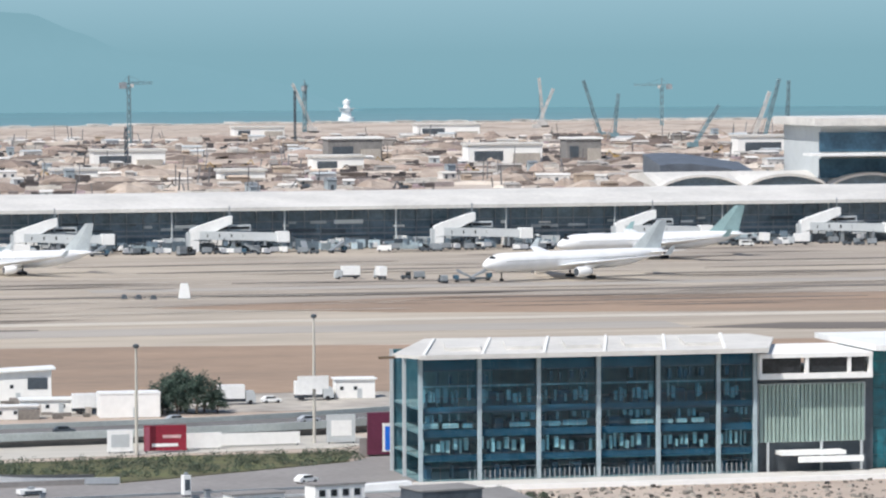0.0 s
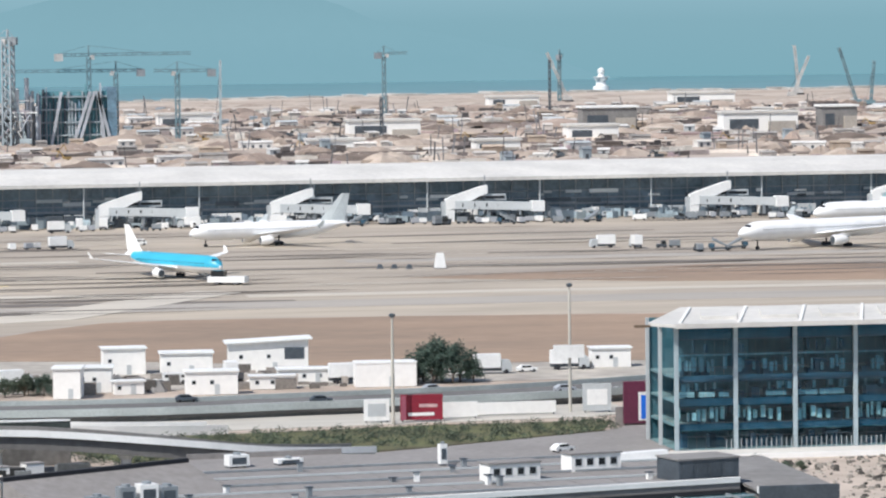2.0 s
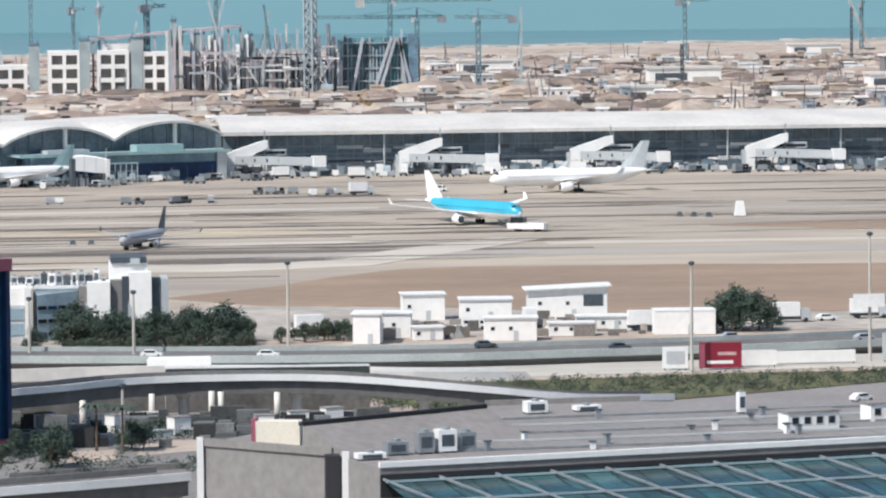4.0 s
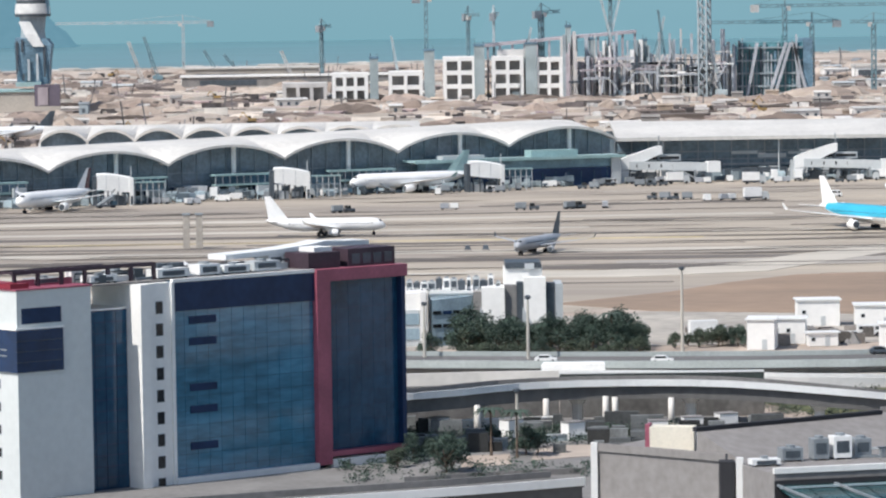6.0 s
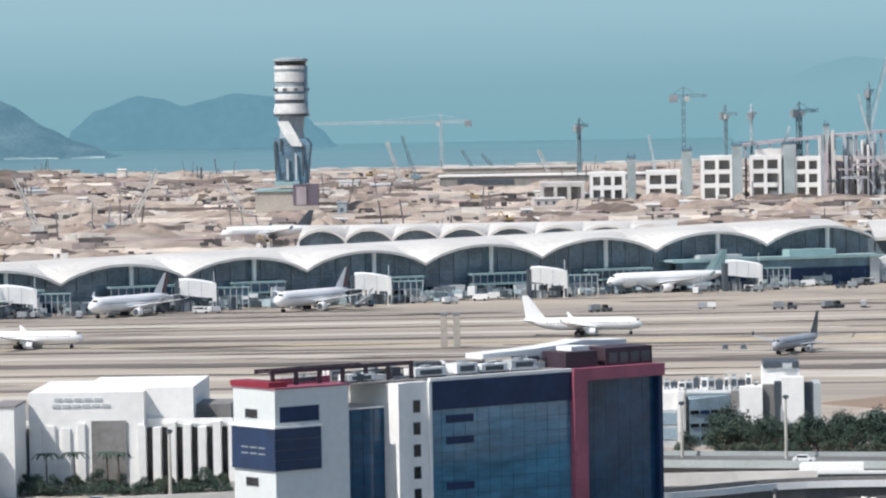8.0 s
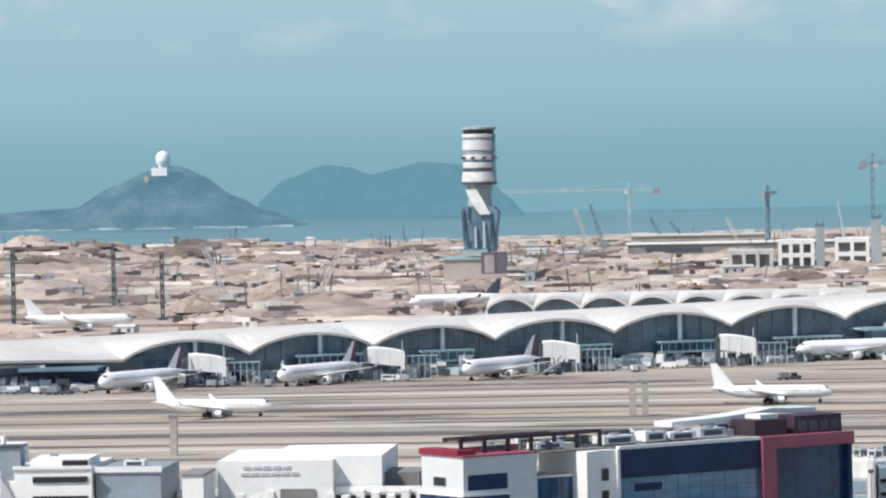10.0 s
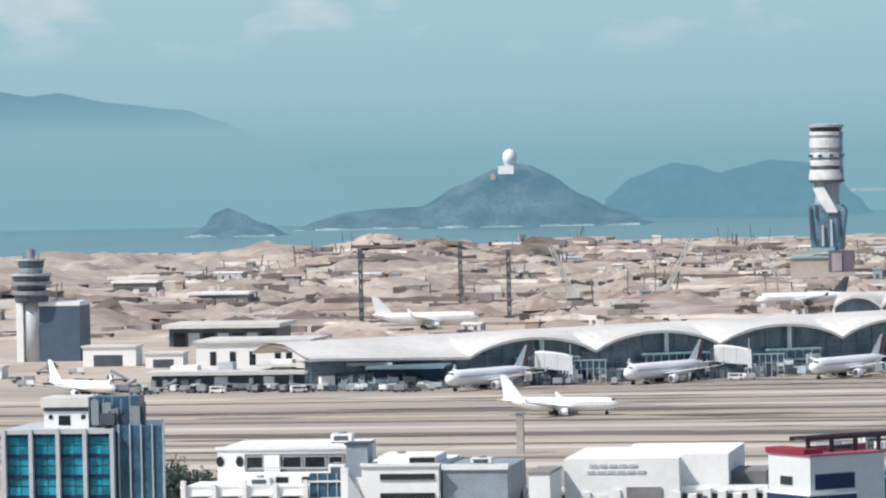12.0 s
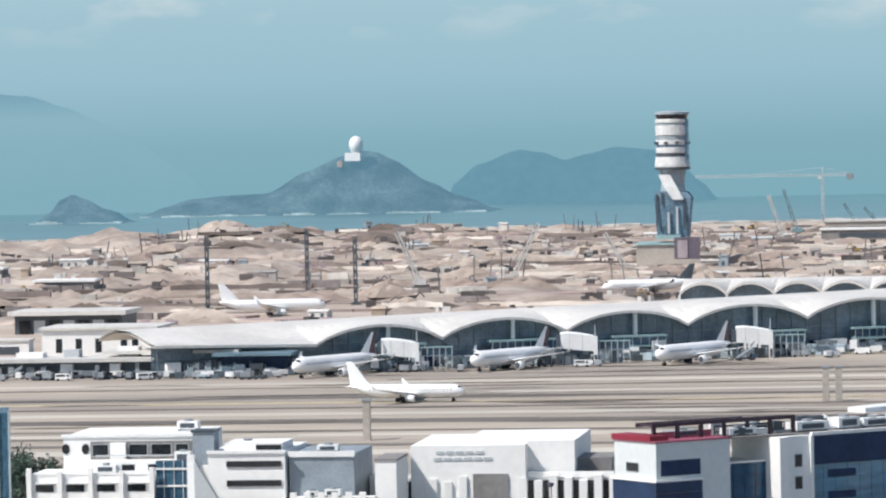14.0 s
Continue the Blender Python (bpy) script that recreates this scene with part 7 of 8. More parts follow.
# far wavy concourse and the right-hand terminal
def build_far_wave(y, pitch, n, x0, amp, zv, label, slope=0.0):
    t = thing("far_concourse", pose(0, 0, 0), label, "building", "far concourses")
    bm = bmesh.new()
    rows = []
    for i in range(n * 10 + 1):
        f = (i / 10) % 1
        s = 1 if i < 40 else max(0.35, 1 - 0.016 * (i - 40))
        z = zv + amp - amp * s * (1 - (1 - (2 * f - 1) ** 2) ** 0.85)
        x = x0 + pitch * i / 10
        yy = y + slope * (x - x0)
        rows.append([(x, yy - 2, z), (x, yy + 12, (z + zv + amp) / 2), (x, yy + 26, zv + amp + 0.5), (x, yy + 50, zv + amp - 1), (x, yy + 50, zv + amp - 2), (x, yy - 2, z - 1.2)])
    loft(bm, rows)
    part("roof", bm, ROOFWHITE, t, "pale wavy roof")
    bm = bmesh.new()
    for a, b in zip(rows, rows[1:]):
        quad(bm, [(a[0][0], a[0][1] + 4, 0), (b[0][0], b[0][1] + 4, 0), (b[0][0], b[0][1] + 4, b[0][2] - 1), (a[0][0], a[0][1] + 4, a[0][2] - 1)])
    part("glass_wall", bm, DARKGLASS, t)
    for i in range(n + 1):
        part("column", B((x0 + pitch * i - 0.5, x0 + pitch * i + 0.5, y + slope * pitch * i - 1, y + slope * pitch * i, 0, zv - 0.8)), WHITE, t)


build_far_wave(1790, 19.55, 8, -142.3, 4.6, 9.0, "second wavy concourse behind the first")
build_far_wave(1900, 40.5, 3, 548, 5.5, 9.0, "white wave-roofed hall of the terminal")
t = thing("terminal_hall", pose(0, 0, 0), "pale terminal block with blue glass bands", "building")
part("body", B((627, 720, 1905, 1960, 0, 36)), PANELGREY, t)
part("roof", B((622, 722, 1898, 1962, 36, 39.5)), ROOFWHITE, t)
for z in (12, 24):
    part("glass_band", B((626, 720, 1903.5, 1904.8, z, z + 9)), BLUEGLASS, t, "blue glass band")
part("canopy", B((618, 720, 1890, 1904, 22.4, 23.6)), WHITE, t)
bm = bmesh.new()
loft(bm, [[(x, 1980, 12), (x, 1980, 14.5 + 2.5 * math.sin((x - 560) / 14)), (x, 2010, 19 + 2.5 * math.sin((x - 560) / 14)), (x, 2010, 12)] for x in range(572, 624, 4)])
hl = thing("dark_vault_hall", pose(0, 0, 0), "dark grey vaulted hall behind the terminal", "building")
part("vault", bm, mat("dark_slate_roof", (0.13, 0.15, 0.18), 0.5, var=0.15), hl, "dark curved vault")
part("wall", B((572, 620, 1981, 2009, 0, 12)), CONCRETE, hl)

# low terminal at the left end
t = thing("low_terminal", pose(0, 0, 0), "low white terminal block with round windows", "building")
part("body", B((-340, -300, 1480, 1510, 0, 11.5)), WALLWHITE, t)
part("roof", B((-341, -299, 1479, 1511, 11.5, 12.3)), ROOFWHITE, t)
for x in (-334, -327, -320, -311, -307):
    window_unit(t, pose(x, 1480, 6.0), 2.4, 5.0)
t = thing("fire_station", pose(0, 0, 0), "dark-fronted station with a pale flat roof", "building")
part("body", B((-402, -358, 1702, 1730, 0, 7.5)), DARKSTEEL, t)
part("roof", B((-404, -356, 1698, 1732, 7.5, 9.2)), ROOFWHITE, t)
for i in range(7):
    part("door", B((-400 + i * 6, -395.5 + i * 6, 1701.4, 1701.9, 0, 5.5)), PANELGREY if i % 2 else WINDOW, t)
t = thing("bus_gate", pose(0, 0, 0), "long low gate building with dark openings and pale roofs", "building")
part("body", B((-335, -262, 1392, 1404, 0, 5.0)), DARKSTEEL, t)
part("roof", B((-337, -282, 1388, 1406, 5.0, 6.2), (-300, -255, 1394, 1410, 7.2, 8.2)), ROOFWHITE, t)
rb = random.Random(8)
x = -335
while x < -266:
    w = rb.uniform(0.8, 4.5)
    part("bay_wall", B((x, x + w, 1389 + rb.random(), 1392, 0, rb.uniform(3.2, 5.0))), rb.choice((WALLWHITE, WALLWHITE, PANELGREY, STEEL)), t)
    x += w + rb.uniform(2.0, 7.5)
for x, w, z in ((-330, 9, 7.8), (-314, 5, 8.6), (-296, 7, 9.4), (-284, 6, 9.0)):
    part("roof_plant", B((x, x + w, 1398, 1404, 6.2, z)), rb.choice((WALLWHITE, PANELGREY, DARKSTEEL)), t)
part("teal_canopy", B((-262, -236, 1384, 1402, 6.5, 7.4)), mat("slate_canopy", (0.16, 0.25, 0.30), 0.4, var=0.15), t, "slate-blue canopy")
part("canopy_wall", B((-260, -238, 1390, 1400, 0, 6.5)), NAVY, t)
for x, y, z, sx, sy, sz in ((-390, 1560, 0, 20, 10, 7), (-366, 1545, 0, 14, 8, 5), (-350, 1620, 0, 30, 10, 4.5), (-250, 1480, 0, 24, 8, 9), (-300, 1530, 0, 34, 12, 8), (-420, 1480, 0, 22, 9, 4)):
    s = thing("service_shed", pose(x, y, z), "pale flat-roofed service shed", "shed", "service sheds")
    part("wall", B((-sx / 2, sx / 2, -sy / 2, sy / 2, 0, sz)), WALLWHITE, s)
    part("roof", B((-sx / 2 - 0.6, sx / 2 + 0.6, -sy / 2 - 0.6, sy / 2 + 0.6, sz, sz + 0.6)), ROOFWHITE, s)
    part("opening", B((-sx * 0.3, sx * 0.25, -sy / 2 - 0.1, -sy / 2 - 0.01, 0, sz * 0.6)), DARKSTEEL, s)


# ---- reclaimed land: heaps, huts and machines ----
def land_height(x, y):
    if -60 < x < 262 and 2490 < y < 2640:
        return -1.0
    if -235 < x < -165 and 2395 < y < 2465:
        return -1.0
    h = noise.noise((x * 0.011, y * 0.006, 1.7)) * 5.5 + noise.noise((x * 0.03, y * 0.02, 4.2)) * 4.0 + noise.noise((x * 0.08, y * 0.05, 9.1)) * 1.8
    ridge = 1 - abs(noise.noise((x * 0.018, y * 0.009, 6.6)))
    h += 5.5 * max(0, ridge - 0.72) / 0.28
    left = max(0, min(1, (-250 - x) / 250))
    h = h * (0.62 + 0.75 * left) - 2.3 + 1.6 * left
    edge = max(0, min(1, (y - 1760) / 120)) * max(0, min(1, (shore_y(x) - 70 - y) / 120))
    return max(-1, h * edge - (1 - edge))


def build_heaps():
    xs = [-1000 + 8.5 * i for i in range(300)]
    ys = [1730 + 9.5 * j for j in range(225)]
    vs = [(x, y, land_height(x, y)) for y in ys for x in xs]
    n = len(xs)
    fs = []
    for j in range(len(ys) - 1):
        for i in range(n - 1):
            k = j * n + i
            q = (k, k + 1, k + n + 1, k + n)
            if max(vs[a][2] for a in q) > -0.6:
                fs.append(q)
    me = bpy.data.meshes.new("sand_heaps")
    me.from_pydata(vs, [], fs)
    for p in me.polygons:
        p.use_smooth = True
    me.materials.append(HEAP)
    tagged(new("sand_heaps", me), label="rough heaps of pale sand and spoil", category="sand heap", kind="stuff")


HEAP = mat("spoil_sand", (0.49, 0.415, 0.35), 0.95, var=0.18, scale=0.025, fine=0.22, tint=(0.30, 0.24, 0.20), bump=0.8)
build_heaps()

rnd = random.Random(21)


def scatter(name, count, material, label, category, maker, where):
    bm = bmesh.new()
    for _ in range(count):
        x, y = where()
        maker(bm, x, y, max(0, land_height(x, y)))
    solid(name, bm, material, label, category, kind="stuff")


def anywhere(y0=1760, y1=3250, x0=-620, x1=1250):
    def f():
        while True:
            x, y = rnd.uniform(x0, x1), y0 + (y1 - y0) * rnd.random() ** 0.8
            if x / y > 0.36 or x / y < -0.32 or y > shore_y(x) - 60:
                continue
            if -230 < x < -168 and 2400 < y < 2460:
                continue
            return x, y
    return f


def hut(bm, x, y, z):
    w, d, h = 4 + 11 * rnd.random() ** 1.8, rnd.uniform(4, 8), rnd.uniform(2.0, 4.6)
    box(bm, x - w / 2, x + w / 2, y - d / 2, y + d / 2, z - 1, z + h)
    loft(bm, [[(x - w / 2 - 0.5, y - d / 2 - 0.5, z + h), (x + w / 2 + 0.5, y - d / 2 - 0.5, z + h), (x + w / 2 + 0.5, y + d / 2 + 0.5, z + h), (x - w / 2 - 0.5, y + d / 2 + 0.5, z + h)],
              [(x - w / 2, y - 0.4, z + h + 1.0), (x + w / 2, y - 0.4, z + h + 1.0), (x + w / 2, y + 0.4, z + h + 1.0), (x - w / 2, y + 0.4, z + h + 1.0)]])


def digger(bm, x, y, z):
    s = rnd.choice((-1, 1))
    box(bm, x - 2.2, x + 2.2, y - 1.4, y + 1.4, z, z + 1.1)
    box(bm, x - 2.0, x + 2.0, y - 1.3, y + 1.3, z + 1.1, z + 3.2)
    k = rnd.uniform(2.8, 5.0)
    bar(bm, (x + s * 1.5, y, z + 2), (x + s * 4.0, y, z + k), 0.55)
    bar(bm, (x + s * 4.0, y, z + k), (x + s * 6.2, y, z + k * 0.5), 0.5)


def stack(bm, x, y, z):
    for i in range(rnd.randint(1, 4)):
        w, h = rnd.uniform(4, 14), rnd.uniform(1.2, 3.0)
        dx, dy = rnd.uniform(-9, 9), rnd.uniform(-6, 6)
        box(bm, x + dx - w / 2, x + dx + w / 2, y + dy - 1.5, y + dy + 1.5, z - 1, z + h)


def slab(bm, x, y, z):
    w, d = rnd.uniform(14, 46), rnd.uniform(6, 22)
    prism(bm, [(x - w / 2, y - d / 2), (x + w * 0.4, y - d * 0.4), (x + w / 2, y + d / 2), (x - w * 0.4, y + d * 0.4)], z - 1, z + rnd.uniform(0.5, 1.6))


def mound(bm, x, y, z):
    r, h, n = rnd.uniform(4, 12), rnd.uniform(1.2, 4.6), 10
    k, ph = rnd.uniform(1.0, 2.6), rnd.uniform(0, 6)
    px, py = rnd.uniform(-0.4, 0.4) * r, rnd.uniform(-0.3, 0.3) * r
    rows = []
    for f, u in ((1.0, 0.0), (0.82, 0.42), (0.55, 0.8), (0.18, 1.0)):
        row = []
        for i in range(n):
            a = 6.283 * i / n
            q = r * f * (1 + 0.22 * math.sin(3 * a + ph) + rnd.uniform(-0.12, 0.12))
            row.append((x + px * u + q * k * math.cos(a), y + py * u + q * math.sin(a), z - 1.0 + (h + 1.0) * u * (1 + 0.18 * math.sin(2 * a + ph))))
        rows.append(row)
    loft(bm, rows)


def berm(bm, x, y, z):
    """A long low bank or haul road edge."""
    L, w, h = rnd.uniform(18, 75), rnd.uniform(2, 5), rnd.uniform(0.6, 2.2)
    m, b = 7, rnd.uniform(-6, 6)
    rows = []
    for i in range(m + 1):
        f = i / m
        yy, zz = y + b * math.sin(3.1 * f) + rnd.uniform(-0.8, 0.8), h * rnd.uniform(0.5, 1.1)
        rows.append([(x + (f - 0.5) * L, yy - w / 2, z - 1), (x + (f - 0.5) * L, yy + w / 2, z - 1), (x + (f - 0.5) * L, yy + w * 0.2, z + zz), (x + (f - 0.5) * L, yy - w * 0.2, z + zz)])
    loft(bm, rows)


def pole_cluster(bm, x, y, z):
    """Piling rigs and light masts."""
    for _ in range(rnd.randint(1, 3)):
        dx, h = rnd.uniform(-8, 8), rnd.uniform(5, 15)
        bar(bm, (x + dx, y, z - 1), (x + dx + rnd.uniform(-2.5, 2.5), y, z + h), rnd.uniform(0.35, 0.7))


def mixed():
    """Huts crowd the eastern land; the western sand has few."""
    f = anywhere()
    def g():
        while True:
            x, y = f()
            if x > 120 or rnd.random() < 0.28:
                return x, y
    return g


def bits(bm, x, y, z):
    for _ in range(rnd.randint(2, 5)):
        w, h = rnd.uniform(0.8, 4.0), rnd.uniform(0.6, 2.6)
        dx, dy = rnd.uniform(-8, 8), rnd.uniform(-8, 8)
        box(bm, x + dx, x + dx + w, y + dy, y + dy + 1.5, z - 0.8, z + h)


for count, col, lab in ((330, (0.80, 0.78, 0.75), "small white crates, tanks and sheets"), (330, (0.10, 0.09, 0.09), "small dark machines and scrap"), (160, (0.50, 0.40, 0.42), "dusty pink pallets and formwork")):
    scatter("site_clutter", count, mat("clutter", col, 0.8, var=0.15, spread=0.35), lab, "clutter", bits, anywhere())
DUSTWHITE = mat("dusty_white_sheet", (0.72, 0.70, 0.67), 0.8, var=0.12, scale=0.1, fine=0.6, vary=0.25)
scatter("site_huts", 150, mat("hut_mix", (0.62, 0.58, 0.54), 0.8, var=0.15, spread=0.55), "many pale site huts and containers far off", "hut", hut, mixed())
scatter("spoil_mounds", 560, HEAP, "many small mounds of dug sand", "sand heap", mound, anywhere())
scatter("spoil_mounds", 420, mat("brown_spoil", (0.36, 0.285, 0.24), 0.95, var=0.2, scale=0.08, spread=0.55), "small mounds of brown spoil", "sand heap", mound, anywhere())
scatter("berms", 330, mat("dark_berm", (0.24, 0.195, 0.175), 0.95, var=0.2, scale=0.06, spread=0.6), "long dark banks beside the haul roads", "earth bank", berm, anywhere())
scatter("berms", 300, mat("pale_berm", (0.72, 0.64, 0.56), 0.95, var=0.15, scale=0.06, spread=0.3), "long pale banks of sand", "earth bank", berm, anywhere())
scatter("site_huts", 110, mat("tan_sheeting", (0.52, 0.42, 0.33), 0.8, var=0.15, spread=0.4), "tan site huts and sheeted stores", "hut", hut, mixed())
scatter("diggers", 150, mat("machine_dark", (0.11, 0.10, 0.10), 0.7, var=0.2, spread=0.6), "dark excavators and machines on the site", "excavator", digger, anywhere())
scatter("piling_rigs", 150, mat("rig_steel", (0.22, 0.22, 0.23), 0.7, var=0.2, spread=0.7), "thin piling rigs and light masts", "mast", pole_cluster, anywhere())
scatter("stacked_goods", 460, mat("mixed_goods", (0.30, 0.26, 0.25), 0.8, var=0.2, spread=0.8), "dark stacked building materials", "stack", stack, anywhere())
scatter("stacked_goods", 300, mat("pale_goods", (0.70, 0.66, 0.60), 0.8, var=0.15, spread=0.4), "pale stacked building materials", "stack", stack, anywhere())
scatter("spoil_patches", 240, mat("dark_spoil", (0.27, 0.22, 0.19), 0.95, var=0.2, scale=0.05, spread=0.5), "darker flat patches of spoil", "spoil", slab, anywhere())
scatter("spoil_patches", 190, mat("pale_spoil", (0.74, 0.65, 0.56), 0.95, var=0.15, scale=0.05, spread=0.3), "pale flat patches of sand", "sand", slab, anywhere())
scatter("spoil_patches", 90, mat("pink_spoil", (0.52, 0.39, 0.37), 0.95, var=0.15, scale=0.05, spread=0.3), "pinkish patches of earth", "earth", slab, anywhere())
scatter("stacked_goods", 90, mat("store_mix", (0.66, 0.63, 0.60), 0.8, var=0.15, spread=0.6), "pale stores along the back of the concourse", "stack", stack, anywhere(1660, 1760, -300, 620))


def build_site_hut(w, d, h, wall, roof, label, lean=False):
    t = thing("site_hut", pose(0, 0, 0), label, "hut", "site huts")
    part("wall", B((-w / 2, w / 2, -d / 2, d / 2, -1.0, h)), wall, t)
    bm = bmesh.new()
    if lean:
        loft(bm, [[(x, -d / 2 - 0.5, h), (x, d / 2 + 0.5, h + 0.9), (x, d / 2 + 0.5, h + 1.15), (x, -d / 2 - 0.5, h + 0.25)] for x in (-w / 2 - 0.4, w / 2 + 0.4)])
    else:
        loft(bm, [[(x, -d / 2 - 0.4, h), (x, d / 2 + 0.4, h), (x, 0.3, h + 1.0), (x, -0.3, h + 1.0)] for x in (-w / 2 - 0.4, w / 2 + 0.4)])
    part("roof", bm, roof, t)
    n = max(1, int(w / 4))
    for i in range(n):
        x = -w / 2 + w * (i + 0.5) / n
        part("opening", B((x - 0.8, x + 0.8, -d / 2 - 0.08, -d / 2 - 0.01, 0.6 if i else 0.0, min(h - 0.5, 2.3))), DARKSTEEL, t)
    return t


hut_kinds = [build_site_hut(9, 5, 3.0, DUSTWHITE, ROOFWHITE, "long dusty white site hut on the sand"), build_site_hut(6, 4, 2.6, PANELGREY, DUSTWHITE, "small grey container office on the sand", True),
             build_site_hut(13, 7, 4.2, DUSTWHITE, PANELGREY, "dusty white site store with a grey roof"), build_site_hut(7, 5, 3.4, CONCRETE, DUSTWHITE, "tan-walled hut with a pale sheet roof", True),
             build_site_hut(18, 8, 3.6, DUSTWHITE, DUSTWHITE, "long pale open-sided site shed"), build_site_hut(5, 4, 4.8, TOWERGREY, STEEL, "two-storey blue-grey container stack")]


def build_digger(m, label, s):
    t = thing("excavator", pose(0, 0, 0), label, "excavator", "excavators")
    for yy in (-1.5, 0.9):
        part("track", B((-2.3, 2.3, yy, yy + 0.6, -0.3, 0.95)), BLACK, t)
    part("house", B((-2.4, 1.6, -1.4, 1.4, 1.0, 2.4)), m, t)
    part("cab", B((0.2, 1.7, -1.4, -0.1, 2.4, 3.6)), WINDOW, t)
    bm = bmesh.new()
    bar(bm, (1.2, 0.4, 2.2), (4.2, 0.4, 2.4 + s), 0.55)
    part("boom", bm, m, t)
    bm = bmesh.new()
    bar(bm, (4.2, 0.4, 2.4 + s), (6.0, 0.4, 0.9 + s * 0.4), 0.42)
    part("arm", bm, m, t)
    part("bucket", B((5.5, 6.7, -0.2, 1.0, 0.3 + s * 0.4, 1.1 + s * 0.4)), DARKSTEEL, t)
    return t


OCHREPAINT = mat("machine_ochre", (0.42, 0.28, 0.10), 0.6, var=0.2)
digger_kinds = [build_digger(OCHREPAINT, "dusty ochre excavator on the sand", 3.0), build_digger(DARKSTEEL, "dark excavator with a raised boom", 2.2)]
where_hut, where_dig = mixed(), anywhere()
for kinds_, count, place in ((hut_kinds, 170, where_hut), (digger_kinds, 70, where_dig)):
    for i in range(count):
        x, y = place()
        m = pose(x, y, max(0, land_height(x, y)), 0, 0, rnd.uniform(-25, 25) + (180 if rnd.random() < 0.5 and kinds_ is digger_kinds else 0))
        if i < len(kinds_):
            kinds_[i].matrix_basis = m
        else:
            copy_thing(kinds_[i % len(kinds_)], m)
# causeway of pale rock along the shore
bm = bmesh.new()
for x in range(-1300, 1400, 12):
    y = shore_y(x)
    w = rnd.uniform(14, 26)
    prism(bm, [(x - 2, y - w), (x + 15, y - w), (x + 13, y + 3), (x, y + 3)], -3, rnd.uniform(0.6, 2.2))
solid("sea_wall", bm, mat("pale_rock", (0.62, 0.60, 0.56), 0.9, var=0.2, scale=0.1, spread=0.3), "pale rock sea wall along the shore", "sea wall", kind="stuff")
for x, y, sx, sz, m in ((560, 2620, 34, 15, DARKCONC), (640, 2560, 46, 12, WALLWHITE), (700, 2600, 22, 14, DARKCONC), (520, 2480, 30, 8, WALLWHITE), (860, 2700, 60, 12, WALLWHITE), (780, 3300, 50, 9, WALLWHITE), (640, 3350, 40, 7, WALLWHITE), (960, 2560, 40, 24, WALLWHITE), (1000, 2700, 30, 28, PANELGREY), (350, 2350, 30, 6, WALLWHITE), (430, 2300, 24, 6, WALLWHITE), (420, 2620, 44, 9, WALLWHITE), (330, 2900, 36, 8, WALLWHITE), (-480, 2150, 30, 6, DARKCONC), (-560, 2300, 24, 8, DARKCONC), (-520, 1900, 34, 5, WALLWHITE), (-60, 2900, 150, 7, DARKCONC), (-90, 2960, 90, 11, CONCRETE)):
    s = thing("site_hall", pose(x, y, 0), "flat-roofed site hall on the reclaimed land", "building", "site halls")
    part("wall", B((-sx / 2, sx / 2, -8, 8, 0, sz)), m, s)
    part("roof", B((-sx / 2 - 1, sx / 2 + 1, -9, 9, sz, sz + 1.2)), WALLWHITE if m is DARKCONC else ROOFWHITE, s)
    part("opening", B((-sx * 0.42, -sx * rnd.uniform(-0.1, 0.2), -8.2, -8.02, sz * 0.2, sz * 0.7)), DARKSTEEL, s)
    part("lean_to", B((sx * 0.1, sx * 0.45, -12, -8.25, 0, sz * rnd.uniform(0.35, 0.6))), CONCRETE, s)


# ---- planting ----
# Both leaf greens are lifted towards grey, with some haze put in.
LEAF = mat("tree_leaves", (0.080, 0.128, 0.098), 0.75, var=0.2, scale=0.3, fine=1.5, spread=0.6)
LEAF2 = mat("hazed_leaves", (0.118, 0.155, 0.108), 0.8, var=0.2, scale=0.3, fine=1.5, spread=0.6)
BARK = mat("bark", (0.16, 0.12, 0.09), 0.9, var=0.25, scale=1.0)


def clump_mesh(bm, c, r, rg, n, size):
    """Small bent leaves thrown about a point, thinner outwards."""
    for _ in range(n):
        d = Vector((rg.gauss(0, 1), rg.gauss(0, 1), rg.gauss(0, 0.8))).normalized()
        p = Vector(c) + d * r * rg.uniform(0.45, 1.05)
        u = Vector((rg.gauss(0, 1), rg.gauss(0, 1), rg.gauss(0, 0.6))).normalized() * size * rg.uniform(0.6, 1.4)
        v = u.cross(d)
        if v.length < 0.01:
            continue
        v = v.normalized() * size * rg.uniform(0.4, 0.9)
        a = [bm.verts.new(q) for q in (p - u, p + v * 0.6 + d * 0.1, p + u, p - v * 0.6 + d * 0.15)]
        bm.faces.new((a[0], a[1], a[2]))
        bm.faces.new((a[0], a[2], a[3]))


